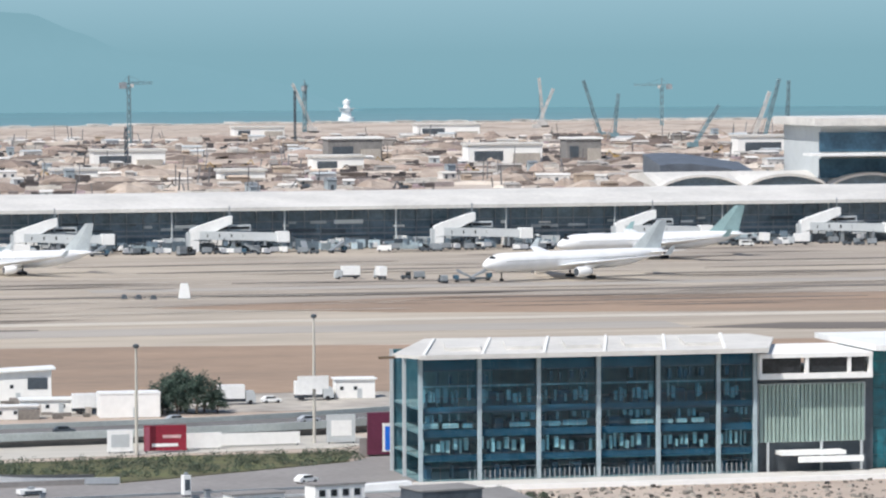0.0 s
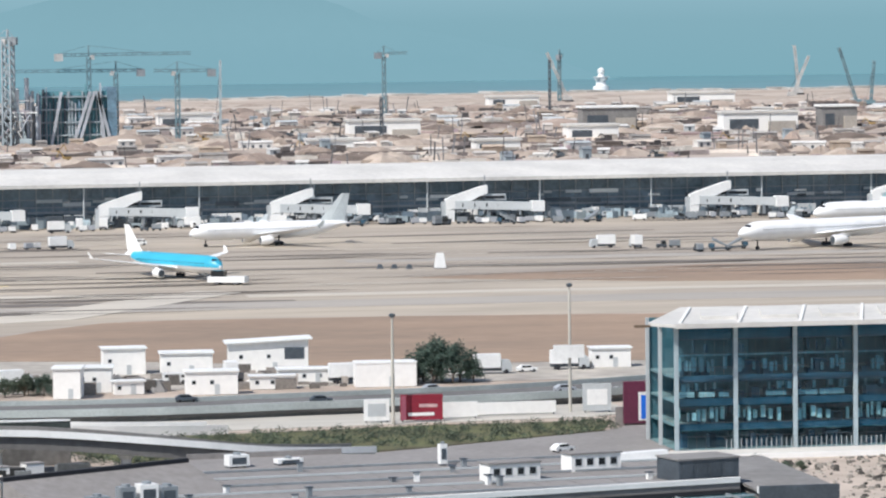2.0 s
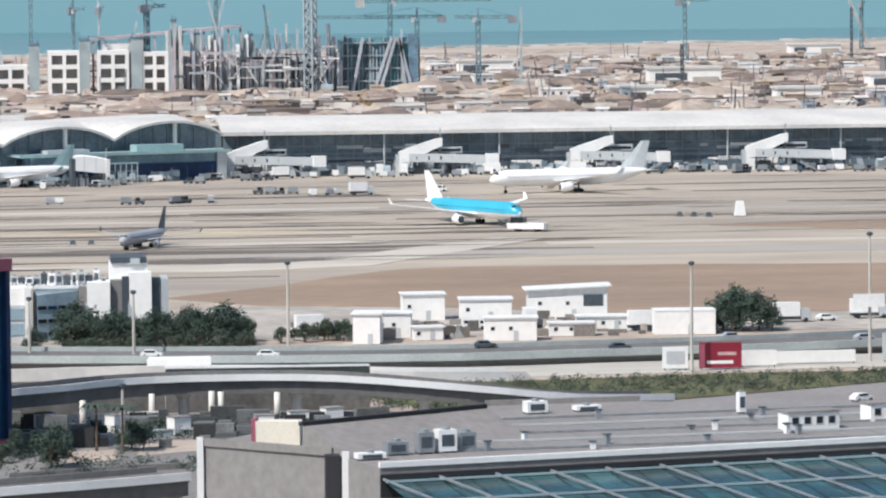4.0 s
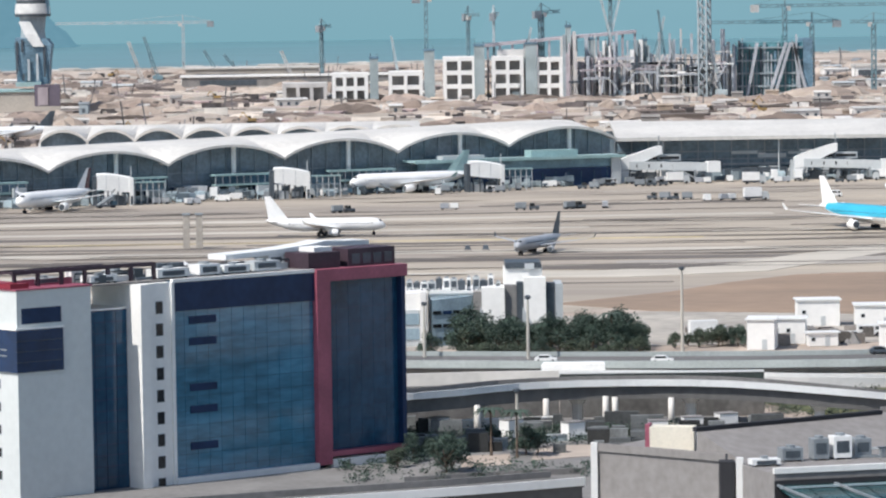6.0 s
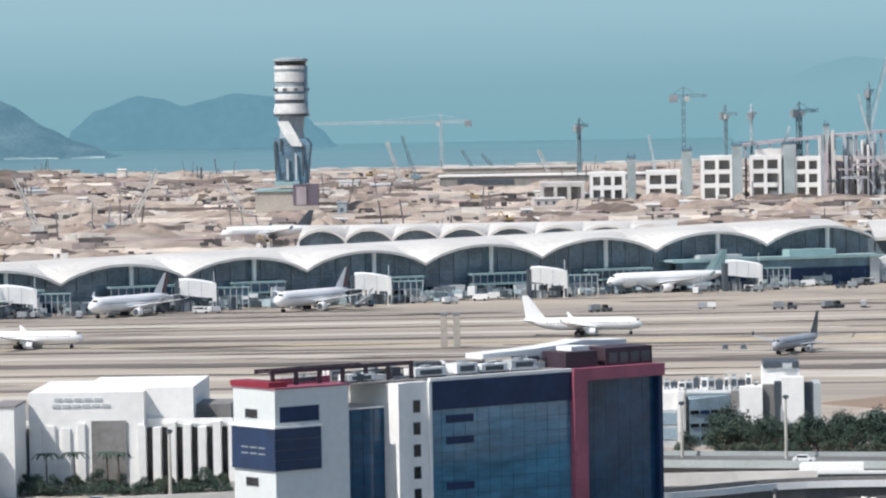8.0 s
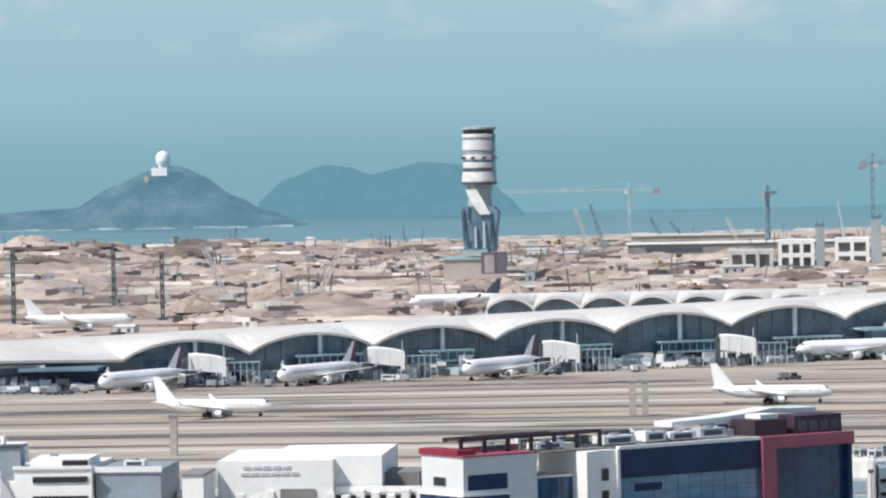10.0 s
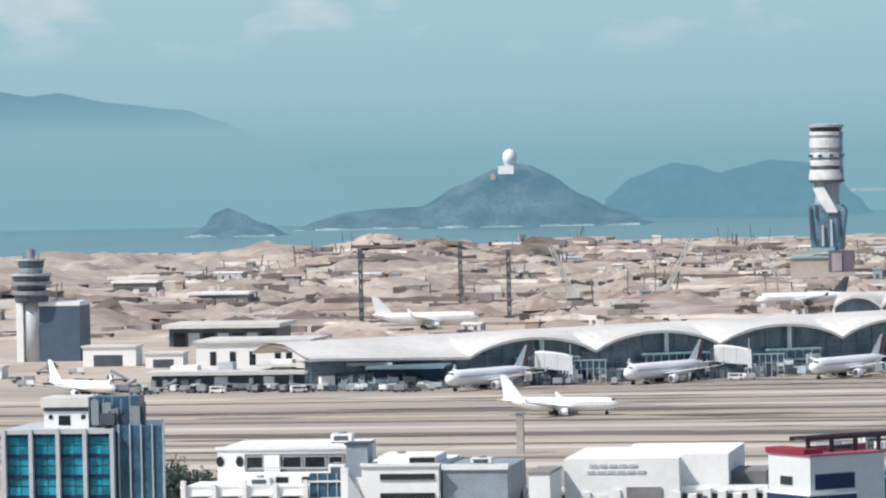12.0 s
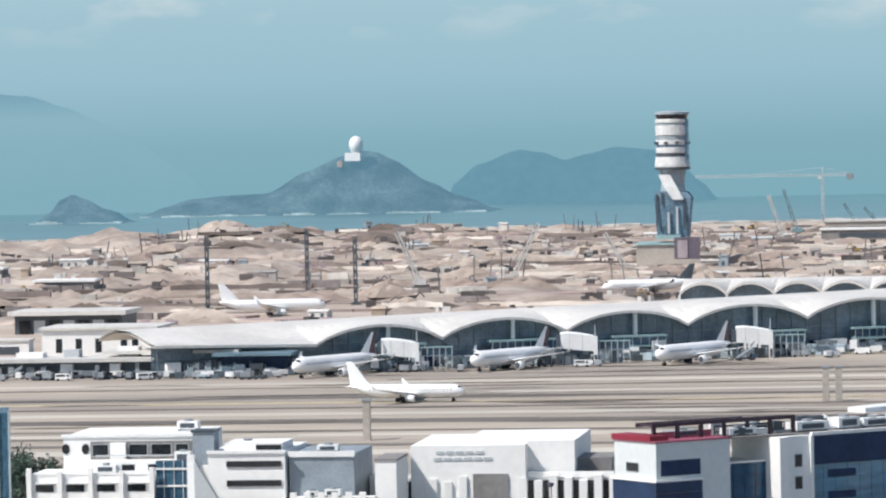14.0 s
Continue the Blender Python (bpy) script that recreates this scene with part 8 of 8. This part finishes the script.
def build_tree(seed, h, spread, label, leaf):
    rg = random.Random(seed)
    t = thing("tree", pose(0, 0, 0), label, "tree", "roadside trees")
    bm = bmesh.new()
    loft(bm, [ring((0.15 * z, 0.1 * math.sin(z), z), r, r, 7) for z, r in ((0, 0.32), (h * 0.2, 0.22), (h * 0.42, 0.17), (h * 0.7, 0.07))])
    tips = []
    for i in range(10):
        a = 2 * math.pi * i / 10 + rg.uniform(-0.4, 0.4)
        z0 = h * rg.uniform(0.12, 0.4)
        tip = (math.cos(a) * spread * rg.uniform(0.5, 0.9), math.sin(a) * spread * rg.uniform(0.5, 0.9), h * rg.uniform(0.26, 0.8))
        bar(bm, (0.15 * z0, 0, z0), tip, 0.14)
        tips.append(tip)
    part("trunk", bm, BARK, t)
    bm = bmesh.new()
    tips += [(rg.uniform(-0.3, 0.3) * spread, rg.uniform(-0.3, 0.3) * spread, h * rg.uniform(0.75, 0.92)) for _ in range(4)]
    for c in tips:
        clump_mesh(bm, c, spread * rg.uniform(0.36, 0.55), rg, 100, 0.36)
    part("crown", bm, leaf, t, kind="stuff")
    return t


tree_kinds = [build_tree(1, 7.5, 3.6, "dark green broadleaf tree beside the road", LEAF), build_tree(2, 6.0, 3.2, "grey-green broadleaf tree by the road", LEAF2), build_tree(3, 8.5, 4.2, "tall dark green broadleaf tree", LEAF)]
tree_spots = []
for i in range(20):
    tree_spots.append((14 + i * 1.95 + rnd.uniform(-1, 1), 876 + rnd.uniform(-3, 7), rnd.uniform(0.55, 0.9), rnd.choice((0, 0, 2))))
tree_spots += [(63, 880, 0.6, 1), (67, 882, 0.7, 1), (71, 881, 0.55, 0), (58, 879, 0.5, 1), (8, 870, 0.6, 0)]
tree_spots += [(21.6, 690, 0.62, 0), (23.4, 691, 0.5, 2), (8.6, 668, 0.72, 2), (9.6, 671, 0.6, 0), (6.4, 690, 0.5, 1), (3.5, 684, 0.55, 0), (14, 706, 0.4, 1), (16.5, 707, 0.38, 0), (39, 706, 0.35, 1), (1.0, 676, 0.5, 1)]
for i in range(17):
    tree_spots.append((15.5 + i * 2.15 + rnd.uniform(-0.8, 0.8), 884 + rnd.uniform(-2, 4), (0.5 + 0.022 * i) * rnd.uniform(0.9, 1.1), rnd.choice((1, 1, 0, 2))))
for i in range(14):
    tree_spots.append((14 + i * 2.7 + rnd.uniform(-1, 1), 860 + rnd.uniform(-2, 5), rnd.uniform(0.38, 0.6), rnd.choice((1, 0, 1))))
tree_spots += [(61, 884, 0.4, 1), (65, 886, 0.42, 1), (68, 884, 0.5, 1), (70, 886, 0.45, 0), (72.5, 888, 0.5, 1)]
for i in range(16):
    tree_spots.append((-118 + i * 2.6 + rnd.uniform(-1, 1), 806 + rnd.uniform(-3, 3), rnd.uniform(0.35, 0.6), rnd.choice((0, 1))))
tree_spots += [(-191, 806, 0.9, 0), (-194, 800, 0.8, 1), (-189, 815, 0.9, 1), (150.5, 889, 0.85, 2), (154.5, 890, 1.0, 2), (158, 888, 0.9, 2), (147, 893, 0.7, 1), (152, 886, 0.7, 0), (156, 886, 0.8, 2), (160.5, 886, 0.6, 0), (149, 887, 0.6, 0), (154, 893, 1.0, 2), (170, 690, 0.4, 1), (173, 694, 0.45, 0), (176, 688, 0.5, 1), (165, 700, 0.35, 0), (182, 700, 0.3, 1)]
for i, k in enumerate(tree_kinds):
    x, y, s, _ = tree_spots[i]
    k.matrix_basis = pose(x, y, 0.1, 0, 0, 30 * i)
for x, y, s, k in tree_spots[3:]:
    o = copy_thing(tree_kinds[k], pose(x, y, 0.1, 0, 0, rnd.uniform(0, 360)))
    o.scale = (s * rnd.uniform(0.9, 1.15), s * rnd.uniform(0.9, 1.15), s)


def build_palm():
    t = thing("palm_tree", pose(0, 0, 0), "slim palm with drooping fronds", "palm tree", "palms")
    bm = bmesh.new()
    loft(bm, [ring((0.1 * math.sin(z * 0.5), 0, z), r, r, 7) for z, r in ((0, 0.26), (3, 0.18), (7, 0.14))])
    part("trunk", bm, BARK, t)
    for i in range(11):
        a = 2 * math.pi * i / 11
        c, s = math.cos(a), math.sin(a)
        bm = bmesh.new()
        rows = []
        for k, (rr, z) in enumerate(((0.1, 7.0), (1.0, 7.7), (2.0, 7.6), (2.9, 6.6))):
            w = (0.1, 0.38, 0.34, 0.06)[k]
            rows.append([bm.verts.new((rr * c - s * w, rr * s + c * w, z - 0.15)), bm.verts.new((rr * c, rr * s, z)), bm.verts.new((rr * c + s * w, rr * s - c * w, z - 0.15))])
        for p, q in zip(rows, rows[1:]):
            for j in (0, 1):
                bm.faces.new((p[j], p[j + 1], q[j + 1], q[j]))
        part("frond", bm, LEAF, t)
    return t


palm = build_palm()
palm.matrix_basis = pose(-101, 809, 0)
for x, y in ((-98.5, 806), (-107, 808), (-112, 806), (16, 690), (20, 686), (45, 876)):
    copy_thing(palm, pose(x, y, 0.1, 0, 0, rnd.uniform(0, 90)))

for x, y, k in ((-197, 845, 2), (-194, 849, 0), (-201, 850, 2)):
    o = copy_thing(tree_kinds[k], pose(x, y, 0.1, 0, 0, rnd.uniform(0, 360)))
    o.scale = (1.5, 1.5, 1.75)

# hedge bank: a mat of shrubs
bm = bmesh.new()
rg = random.Random(31)


def in_bank(x, y):
    lo = (734 + (x - 84) * 0.50) if x > 84 else 734 + (84 - x) * 0.6
    hi = 775 + (x - 61) * 0.42 if x < 100 else 791 + (x - 100) * 0.10
    return 62 < x < 170 and lo < y < hi


for _ in range(1500):
    x, y = rg.uniform(60, 172), rg.uniform(728, 800)
    if in_bank(x, y):
        clump_mesh(bm, (x, y, 0.5), rg.uniform(0.6, 1.2), rg, 26, 0.22)
solid("hedge", bm, LEAF2, "bank of low grey-green shrubs beside the ramp", "hedge", kind="stuff")
strip("grass", [(62, 776), (74, 747), (84, 735), (131, 758), (165, 778), (170, 796), (138, 797), (90, 789)], mat("bank_grass", (0.13, 0.14, 0.06), 0.95, var=0.25, scale=0.1, fine=0.8, tint=(0.10, 0.09, 0.05)), 0.2, "green bank under the shrubs", "grass")
bm = bmesh.new()
for _ in range(2200):
    x, y = rg.uniform(160, 260), rg.uniform(640, 720)
    k = 0.12 + 0.6 * rg.random() ** 2.2
    loft(bm, [ring((x, y, 0.1), k, k * rg.uniform(0.6, 1), 5), ring((x + rg.uniform(-0.2, 0.2), y, 0.1 + k * rg.uniform(0.5, 1)), k * 0.6, k * 0.5, 5)])
solid("rubble", bm, mat("broken_stone", (0.34, 0.31, 0.27), 0.9, var=0.2, spread=0.9), "broken pale stone on the sandy plot", "rubble", kind="stuff")


# ---- sheds, poles, signs and cars beside the roads ----
def build_shed(x, y, w, d, h, rot, label, slope=0.0, eave=0.4, windows=2, dark_end=False):
    t = thing("shed", pose(x, y, 0.1, 0, 0, rot), label, "shed", "service sheds")
    bm = bmesh.new()
    prism(bm, [(-w / 2, -d / 2), (w / 2, -d / 2), (w / 2, d / 2), (-w / 2, d / 2)], 0, [h, h + slope, h + slope, h])
    part("wall", bm, WALLWHITE, t)
    bm = bmesh.new()
    loft(bm, [[(sx * (w / 2 + eave), -d / 2 - eave, h + (slope if sx > 0 else 0) + o) for o in (0.01, 0.3)] + [(sx * (w / 2 + eave), d / 2 + eave, h + (slope if sx > 0 else 0) + o) for o in (0.3, 0.01)] for sx in (-1, 1)])
    part("roof", bm, WHITE, t)
    for i in range(windows):
        window_unit(t, pose(-w * 0.35 + i * w * 0.7 / max(1, windows), -d / 2, h * 0.55), 0.9, 0.9)
    if dark_end:
        part("shutter", B((w * 0.2, w * 0.45, -d / 2 - 0.08, -d / 2 - 0.01, h * 0.45, h * 0.85)), DARKSTEEL, t)
    part("door", B((w * 0.05, w * 0.05 + 1.0, -d / 2 - 0.06, -d / 2 - 0.01, 0, 2.1)), PANELGREY, t)
    return t


build_shed(123, 928, 17, 8, 6.2, -4, "large white service shed with a sloping roof", slope=0.8, eave=0.9, dark_end=True)
build_shed(105, 925, 11, 7, 4.6, -4, "white service shed beside the yard", windows=1)
build_shed(104.5, 876, 10.5, 5, 4.6, -3, "white container office on the roadside", windows=2)
build_shed(75.5, 876, 5.5, 8, 6.0, -10, "white cubic store beside the road", windows=0)
build_shed(82, 888, 7, 6, 5.0, -8, "pale service shed with small windows", windows=2)
build_shed(92, 930, 9, 6, 5.5, 0, "white store at the yard's end", windows=1)
build_shed(141.5, 884, 12.5, 6, 4.8, -3, "long low white store with a flat roof", windows=0, eave=0.1)
build_shed(128, 897, 14, 5, 2.8, -3, "low white store with a flat roof", windows=3)
build_shed(196, 917, 8.5, 5, 4.0, -4, "small white hut by the grass", windows=2)
build_shed(88, 880, 6, 3, 2.6, 5, "low white container in the yard", windows=1)
build_shed(118, 884, 9, 3, 2.6, -3, "white low container beside the yard", windows=2)
build_shed(-20, 930, 26, 10, 6, 0, "white hangar behind the office block", windows=3)
bm = bmesh.new()
for _ in range(80):
    x, y = rg.uniform(62, 134), rg.uniform(882, 918)
    w = rg.uniform(1, 4.5)
    box(bm, x, x + w, y, y + 1.2, 0.05, rg.uniform(0.6, 2.6))
solid("yard_goods", bm, mat("yard_mix", (0.42, 0.38, 0.34), 0.8, var=0.2, spread=0.8), "mixed goods stacked in the service yard", "stack", kind="stuff")
bm = bmesh.new()
for _ in range(26):
    x, y, k = rg.uniform(85, 95), rg.uniform(880, 900), rg.uniform(1.0, 2.6)
    loft(bm, [ring((x, y, 0), k, k, 7), ring((x + rg.uniform(-0.4, 0.4), y, k * 0.7), k * 0.55, k * 0.5, 7), ring((x, y, k * rg.uniform(0.9, 1.4)), 0.12, 0.12, 7)])
solid("spoil_heap", bm, DARKCONC, "dark heaps of spoil in the yard", "spoil", kind="stuff")


def build_pole(x, y, h, label, lamp=True):
    t = thing("light_pole", pose(x, y, 0.1), label, "street lamp", "light poles")
    bm = bmesh.new()
    turned(bm, [(0.34, 0), (0.30, h * 0.5), (0.2, h)], 8)
    part("pole", bm, PATHW, t)
    if lamp:
        bm = bmesh.new()
        turned(bm, [(0.25, h), (0.6, h + 0.25), (0.6, h + 0.6), (0.25, h + 0.8)], 10)
        part("lamp_head", bm, DARKSTEEL, t)


for x, y, h in ((129.7, 801, 20.0), (166.5, 815.5, 24), (58.8, 869, 16.5), (26.9, 839, 13.5), (6.9, 846, 12), (-86.3, 783, 13), (20.5, 700, 9), (-150, 900, 12)):
    build_pole(x, y, h, "tall pale light pole beside the road")
build_pole(-245, 1020, 10, "pale light pole beside the apron")


def build_sign(x, y, w, h, rot, label, m, inner=None, inner_m=None):
    t = thing("hoarding", pose(x, y, 0.1, 0, 0, rot), label, "sign", "roadside hoardings")
    part("board", B((-w / 2, w / 2, -0.3, 0.3, 0.4, h)), m, t)
    for sx in (-w / 2 + 0.3, w / 2 - 0.5):
        part("post", B((sx, sx + 0.25, -0.1, 0.15, 0, 0.4)), DARKSTEEL, t)
    if inner:
        part("poster", B((inner[0], inner[1], -0.36, -0.305, inner[2], inner[3])), inner_m, t)
    return t


build_sign(127.2, 805, 4.8, 4.4, 0, "white framed roadside board", WHITE, (-1.7, 1.7, 1.2, 3.6), PANELGREY)
s = build_sign(135.6, 804, 8.0, 5.2, 0, "dark red roadside hoarding with pale bars", REDPAINT, (-0.5, 3.0, 2.8, 3.4), mat("pale_red", (0.75, 0.5, 0.5), 0.6))
part("bar", B((-2.6, 2.4, -0.36, -0.305, 1.2, 1.8)), WHITE, s)
part("side_panel", B((-3.9, -3.0, -0.36, -0.305, 0.5, 5.0)), MAROON, s)
build_sign(143.5, 808, 7.0, 3.2, 3, "pale panel standing beside the road", WALLWHITE)
build_sign(155, 812, 16, 2.6, 3, "long pale roadside barrier", WALLWHITE)
build_sign(171.2, 813, 5.5, 5.6, 0, "pale framed board beside the maroon sign", PANELGREY, (-2, 2, 1.5, 4.5), WHITE)
s = build_sign(174.2, 786, 7.4, 8.2, 0, "plum sign with a bright blue screen", mat("plum_panel", (0.14, 0.03, 0.065), 0.5, var=0.12), (-0.9, 2.6, 0.9, 6.2), WHITE)
part("screen", B((-0.4, 2.1, -0.42, -0.365, 1.2, 5.6)), mat("blue_screen", (0.02, 0.17, 0.75), 0.3, var=0.1), s, "bright blue poster")
part("wall_below", B((-5, 4.5, 0.5, 0.9, 0, 3.4)), GREYROOF, s)
part("screen_mark", B((0.5, 2.1, -0.45, -0.425, 2.2, 4.4)), mat("deep_blue", (0.01, 0.07, 0.4), 0.4), s)
s = thing("gantry_sign", pose(166.5, 815.0, 0.1), "white sign box high on a pole", "sign")
part("box", B((-3.4, 2.6, -0.7, -0.35, 10.5, 13.0)), WHITE, s)
part("bracket", B((-0.2, 0.2, -0.36, -0.2, 11, 12.6)), DARKSTEEL, s)


def build_car(body, label):
    t = thing("car", pose(0, 0, 0), label, "car", "cars on the roads")
    bm = bmesh.new()
    loft(bm, [[(-2.1, y, 0.35), (2.1, y, 0.35), (2.15, y, 0.85), (1.2, y * 0.97, 0.95), (0.6, y * 0.85, 1.45), (-1.2, y * 0.85, 1.48), (-1.9, y * 0.95, 1.0), (-2.15, y, 0.85)] for y in (-0.88, 0.88)])
    part("body", bm, body, t)
    part("side_glass", B((-1.3, 0.75, -0.87, -0.84, 1.0, 1.38)), WINDOW, t)
    for x in (-1.3, 1.35):
        for yy in (-0.9, 0.7):
            bm = bmesh.new()
            loft(bm, [[(x + 0.33 * math.cos(2 * math.pi * i / 10), yy + o, 0.33 + 0.33 * math.sin(2 * math.pi * i / 10)) for i in range(10)] for o in (0, 0.2)])
            part("wheel", bm, BLACK, t)
    return t


cars = [build_car(WHITE, "white car on the highway"), build_car(DARKSTEEL, "dark car on the highway"), build_car(SILVER, "silver car on the road")]
cars[0].matrix_basis = pose(30, 831, 2.01, 0, 0, -8)
cars[1].matrix_basis = pose(95, 838, 2.01, 0, 0, 3)
cars[2].matrix_basis = pose(145, 846, 2.01, 0, 0, 10)
for i, (x, y, z, a) in enumerate(((52, 826, 2.01, -8), (120, 828, 2.01, 4), (170, 838, 2.01, 14), (-10, 838, 2.01, 0), (130, 728, 0.17, 28), (112, 716, 0.17, 25), (150, 742, 0.17, 30), (100, 706, 0.17, 20), (-100, 786, 0.1, 0), (-96, 783, 0.1, 0), (-120, 789, 0.1, 0), (-84, 785, 0.1, 0))):
    copy_thing(cars[i % 3], pose(x, y, z, 0, 0, a))
def build_coach():
    t = thing("coach", pose(0, 0, 0), "long white coach with dark windows beside the highway", "bus", "cars on the roads")
    bm = bmesh.new()
    loft(bm, [[(x, -1.25, 0.45), (x, 1.25, 0.45), (x, 1.25, z - 0.2), (x, 1.05, z), (x, -1.05, z), (x, -1.25, z - 0.2)] for x, z in ((-6.0, 3.0), (-5.8, 3.2), (5.6, 3.2), (6.0, 2.7))])
    part("body", bm, WHITE, t)
    for i in range(7):
        part("window", B((-5.4 + i * 1.55, -4.05 + i * 1.55, -1.29, -1.255, 1.7, 2.6)), WINDOW if i < 2 else PANELGREY, t)
    part("windscreen", B((6.0, 6.04, -1.1, 1.1, 1.2, 2.5)), WINDOW, t)
    for x in (-3.8, 3.9):
        for yy in (-1.3, 1.0):
            bm = bmesh.new()
            loft(bm, [[(x + 0.5 * math.cos(2 * math.pi * i / 10), yy + o, 0.5 + 0.5 * math.sin(2 * math.pi * i / 10)) for i in range(10)] for o in (0, 0.3)])
            part("wheel", bm, BLACK, t)
    return t


build_coach().matrix_basis = pose(34.6, 816, 0.15, 0, 0, 176)


for i, (x, y, a) in enumerate(((62, 893, 0), (66, 896, 10), (80, 900, 80), (96, 896, 5), (100, 902, 0), (112, 905, 90), (116, 893, 4), (135, 892, 0), (148, 900, 10), (154, 905, 0), (162, 902, 5), (168, 906, 0), (176, 908, 8), (186, 912, 0), (190, 916, 85))):
    copy_thing(kinds[i % 2] if i % 3 else cars[i % 3], pose(x, y, 0.12, 0, 0, a))
bm = bmesh.new()
for _ in range(300):
    x, y = rg.uniform(-126, -77), rg.uniform(801, 806)
    clump_mesh(bm, (x, y, rg.uniform(0.4, 1.8)), rg.uniform(0.6, 1.2), rg, 26, 0.26)
solid("hedge", bm, LEAF, "dark green clipped hedge before the white hall", "hedge", kind="stuff")

# what stands below the viaduct; the goods' dark colour has the shade put in
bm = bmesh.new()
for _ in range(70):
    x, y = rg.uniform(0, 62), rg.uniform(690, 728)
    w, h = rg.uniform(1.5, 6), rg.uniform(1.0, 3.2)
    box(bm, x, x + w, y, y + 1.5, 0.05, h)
solid("stored_goods", bm, mat("shaded_goods", (0.17, 0.18, 0.18), 0.8, var=0.2, spread=0.9), "goods and fences stored below the viaduct, shade put into their colour", "stack", kind="stuff")
bm = bmesh.new()
for _ in range(620):
    x, y = rg.uniform(-8, 50), 655 + 76 * rg.random() ** 0.7
    if 10 < x < 40 and 674 < y < 704 and (x < 19 or x > 22):
        continue
    clump_mesh(bm, (x, y, 0.7), rg.uniform(0.6, 1.7), rg, 24, 0.28)
solid("shrubs", bm, LEAF, "dark green shrubs below the viaduct", "shrub", kind="stuff")
def build_back_wall():
    """The wall behind the viaduct: dark below, a white barrier on its western stretch, a dark one with a white coping on the rest."""
    w = thing("retaining_wall", pose(0, 0, 0), "stained retaining wall behind the viaduct, shade put into its colour, white barrier on top", "wall", kind="structure")
    west = ((-90, 716), (-60, 726), (-20, 741), (2.8, 746), (15.5, 747.5), (29.2, 747.5))
    east = ((29.3, 747.5), (43, 747), (56, 746.4), (64.5, 746))
    def run(line, z0, z1, th):
        bm = bmesh.new()
        loft(bm, [[(x, y - th, z0), (x, y + th, z0), (x, y + th, z1), (x, y - th, z1)] for x, y in line])
        return bm
    # Dark tone puts the shade behind the piers into this wall's colour.
    stained = mat("shade_dark_concrete", (0.16, 0.155, 0.15), 0.9, var=0.25, scale=0.15, fine=0.8)
    part("wall", run(west, 0, 6.0, 0.4), stained, w)
    part("wall", run(east, 0, 5.8, 0.4), stained, w)
    part("barrier", run(west, 6.0, 8.2, 0.3), PALEWALL, w, "pale cream barrier")
    part("dark_barrier", run(east, 5.8, 7.6, 0.25), mat("dark_barrier_tone", (0.05, 0.065, 0.06), 0.7, var=0.2, scale=0.2), w, "dark green-grey barrier")
    part("coping", run(east, 7.6, 7.95, 0.35), WHITE, w)
    part("gutter", run(west, 5.8, 6.0, 0.5), DARKCONC, w)


PALEWALL = mat("cream_wall", (0.82, 0.78, 0.72), 0.8, var=0.08, scale=0.1, fine=0.6)
build_back_wall()


def build_yard_wall(line, h, material, label, coping=None):
    """A low wall that follows a line over the ground, with an optional coping."""
    w = thing("yard_wall", pose(0, 0, 0), label, "wall", "low walls below the viaduct")
    bm = bmesh.new()
    loft(bm, [[(x, y - 0.25, 0), (x, y + 0.25, 0), (x, y + 0.25, h), (x, y - 0.25, h)] for x, y in line])
    part("wall", bm, material, w)
    if coping:
        bm = bmesh.new()
        loft(bm, [[(x, y - 0.4, h), (x, y + 0.4, h), (x, y + 0.4, h + 0.25), (x, y - 0.4, h + 0.25)] for x, y in line])
        part("coping", bm, coping, w)
    return w


build_yard_wall(((12, 727), (20, 729), (28, 730)), 1.9, PALEWALL, "cream wall along the yard below the viaduct", WHITE)
build_yard_wall(((20, 708), (30, 711), (44, 712)), 1.0, COREGREY, "grey-green low wall below the viaduct", PANELGREY)
build_yard_wall(((0, 696), (9, 700), (19, 702)), 1.4, COREGREY, "grey-green boundary wall in the trees' shade", PANELGREY)
build_yard_wall(((2, 655), (16, 661), (30, 664)), 1.0, DARKCONC, "dark kerb wall behind the flyover")
# Paler polygons paint the sunlit ground into the dark plot.
strip("ground_plot", [(11, 674), (19, 678), (19, 692), (11, 690)], SAND, 0.14, "sandy patch below the trees, sunlight put into its pale colour", "yard")
strip("ground_plot", [(22, 682), (33, 688), (40, 704), (24, 703)], SAND, 0.15, "sandy path below the viaduct, sunlight put into its pale colour", "yard")
for x, y, h in ((26.3, 731, 5.0), (36.4, 731.5, 5.2), (38.0, 732, 5.0), (47.5, 731.5, 4.8), (14.5, 722, 5.0)):
    cp = thing("concrete_post", pose(x, y, 0), "stout white concrete post under the viaduct", "post", "viaduct posts")
    bm = bmesh.new()
    turned(bm, [(0.55, 0), (0.5, h)], 10)
    part("shaft", bm, PALEWALL, cp, smooth=True)
    part("foot", B((-0.8, 0.8, -0.8, 0.8, 0, 0.3)), CONCRETE, cp)
for i, x in enumerate((44, 50, 56, 30, 20, 8)):
    c = thing("storage_box", pose(x, 712 + (i % 3) * 5, 0.1, 0, 0, 10 * i), "white storage box under the viaduct", "container", "storage boxes")
    part("box", B((-1.6, 1.6, -1.2, 1.2, 0.15, 2.9)), WALLWHITE, c)
    part("lid", B((-1.7, 1.7, -1.3, 1.3, 2.9, 3.05)), GREYROOF, c)
    part("foot", B((-1.4, 1.4, -1.0, 1.0, 0, 0.15)), BLACK, c)
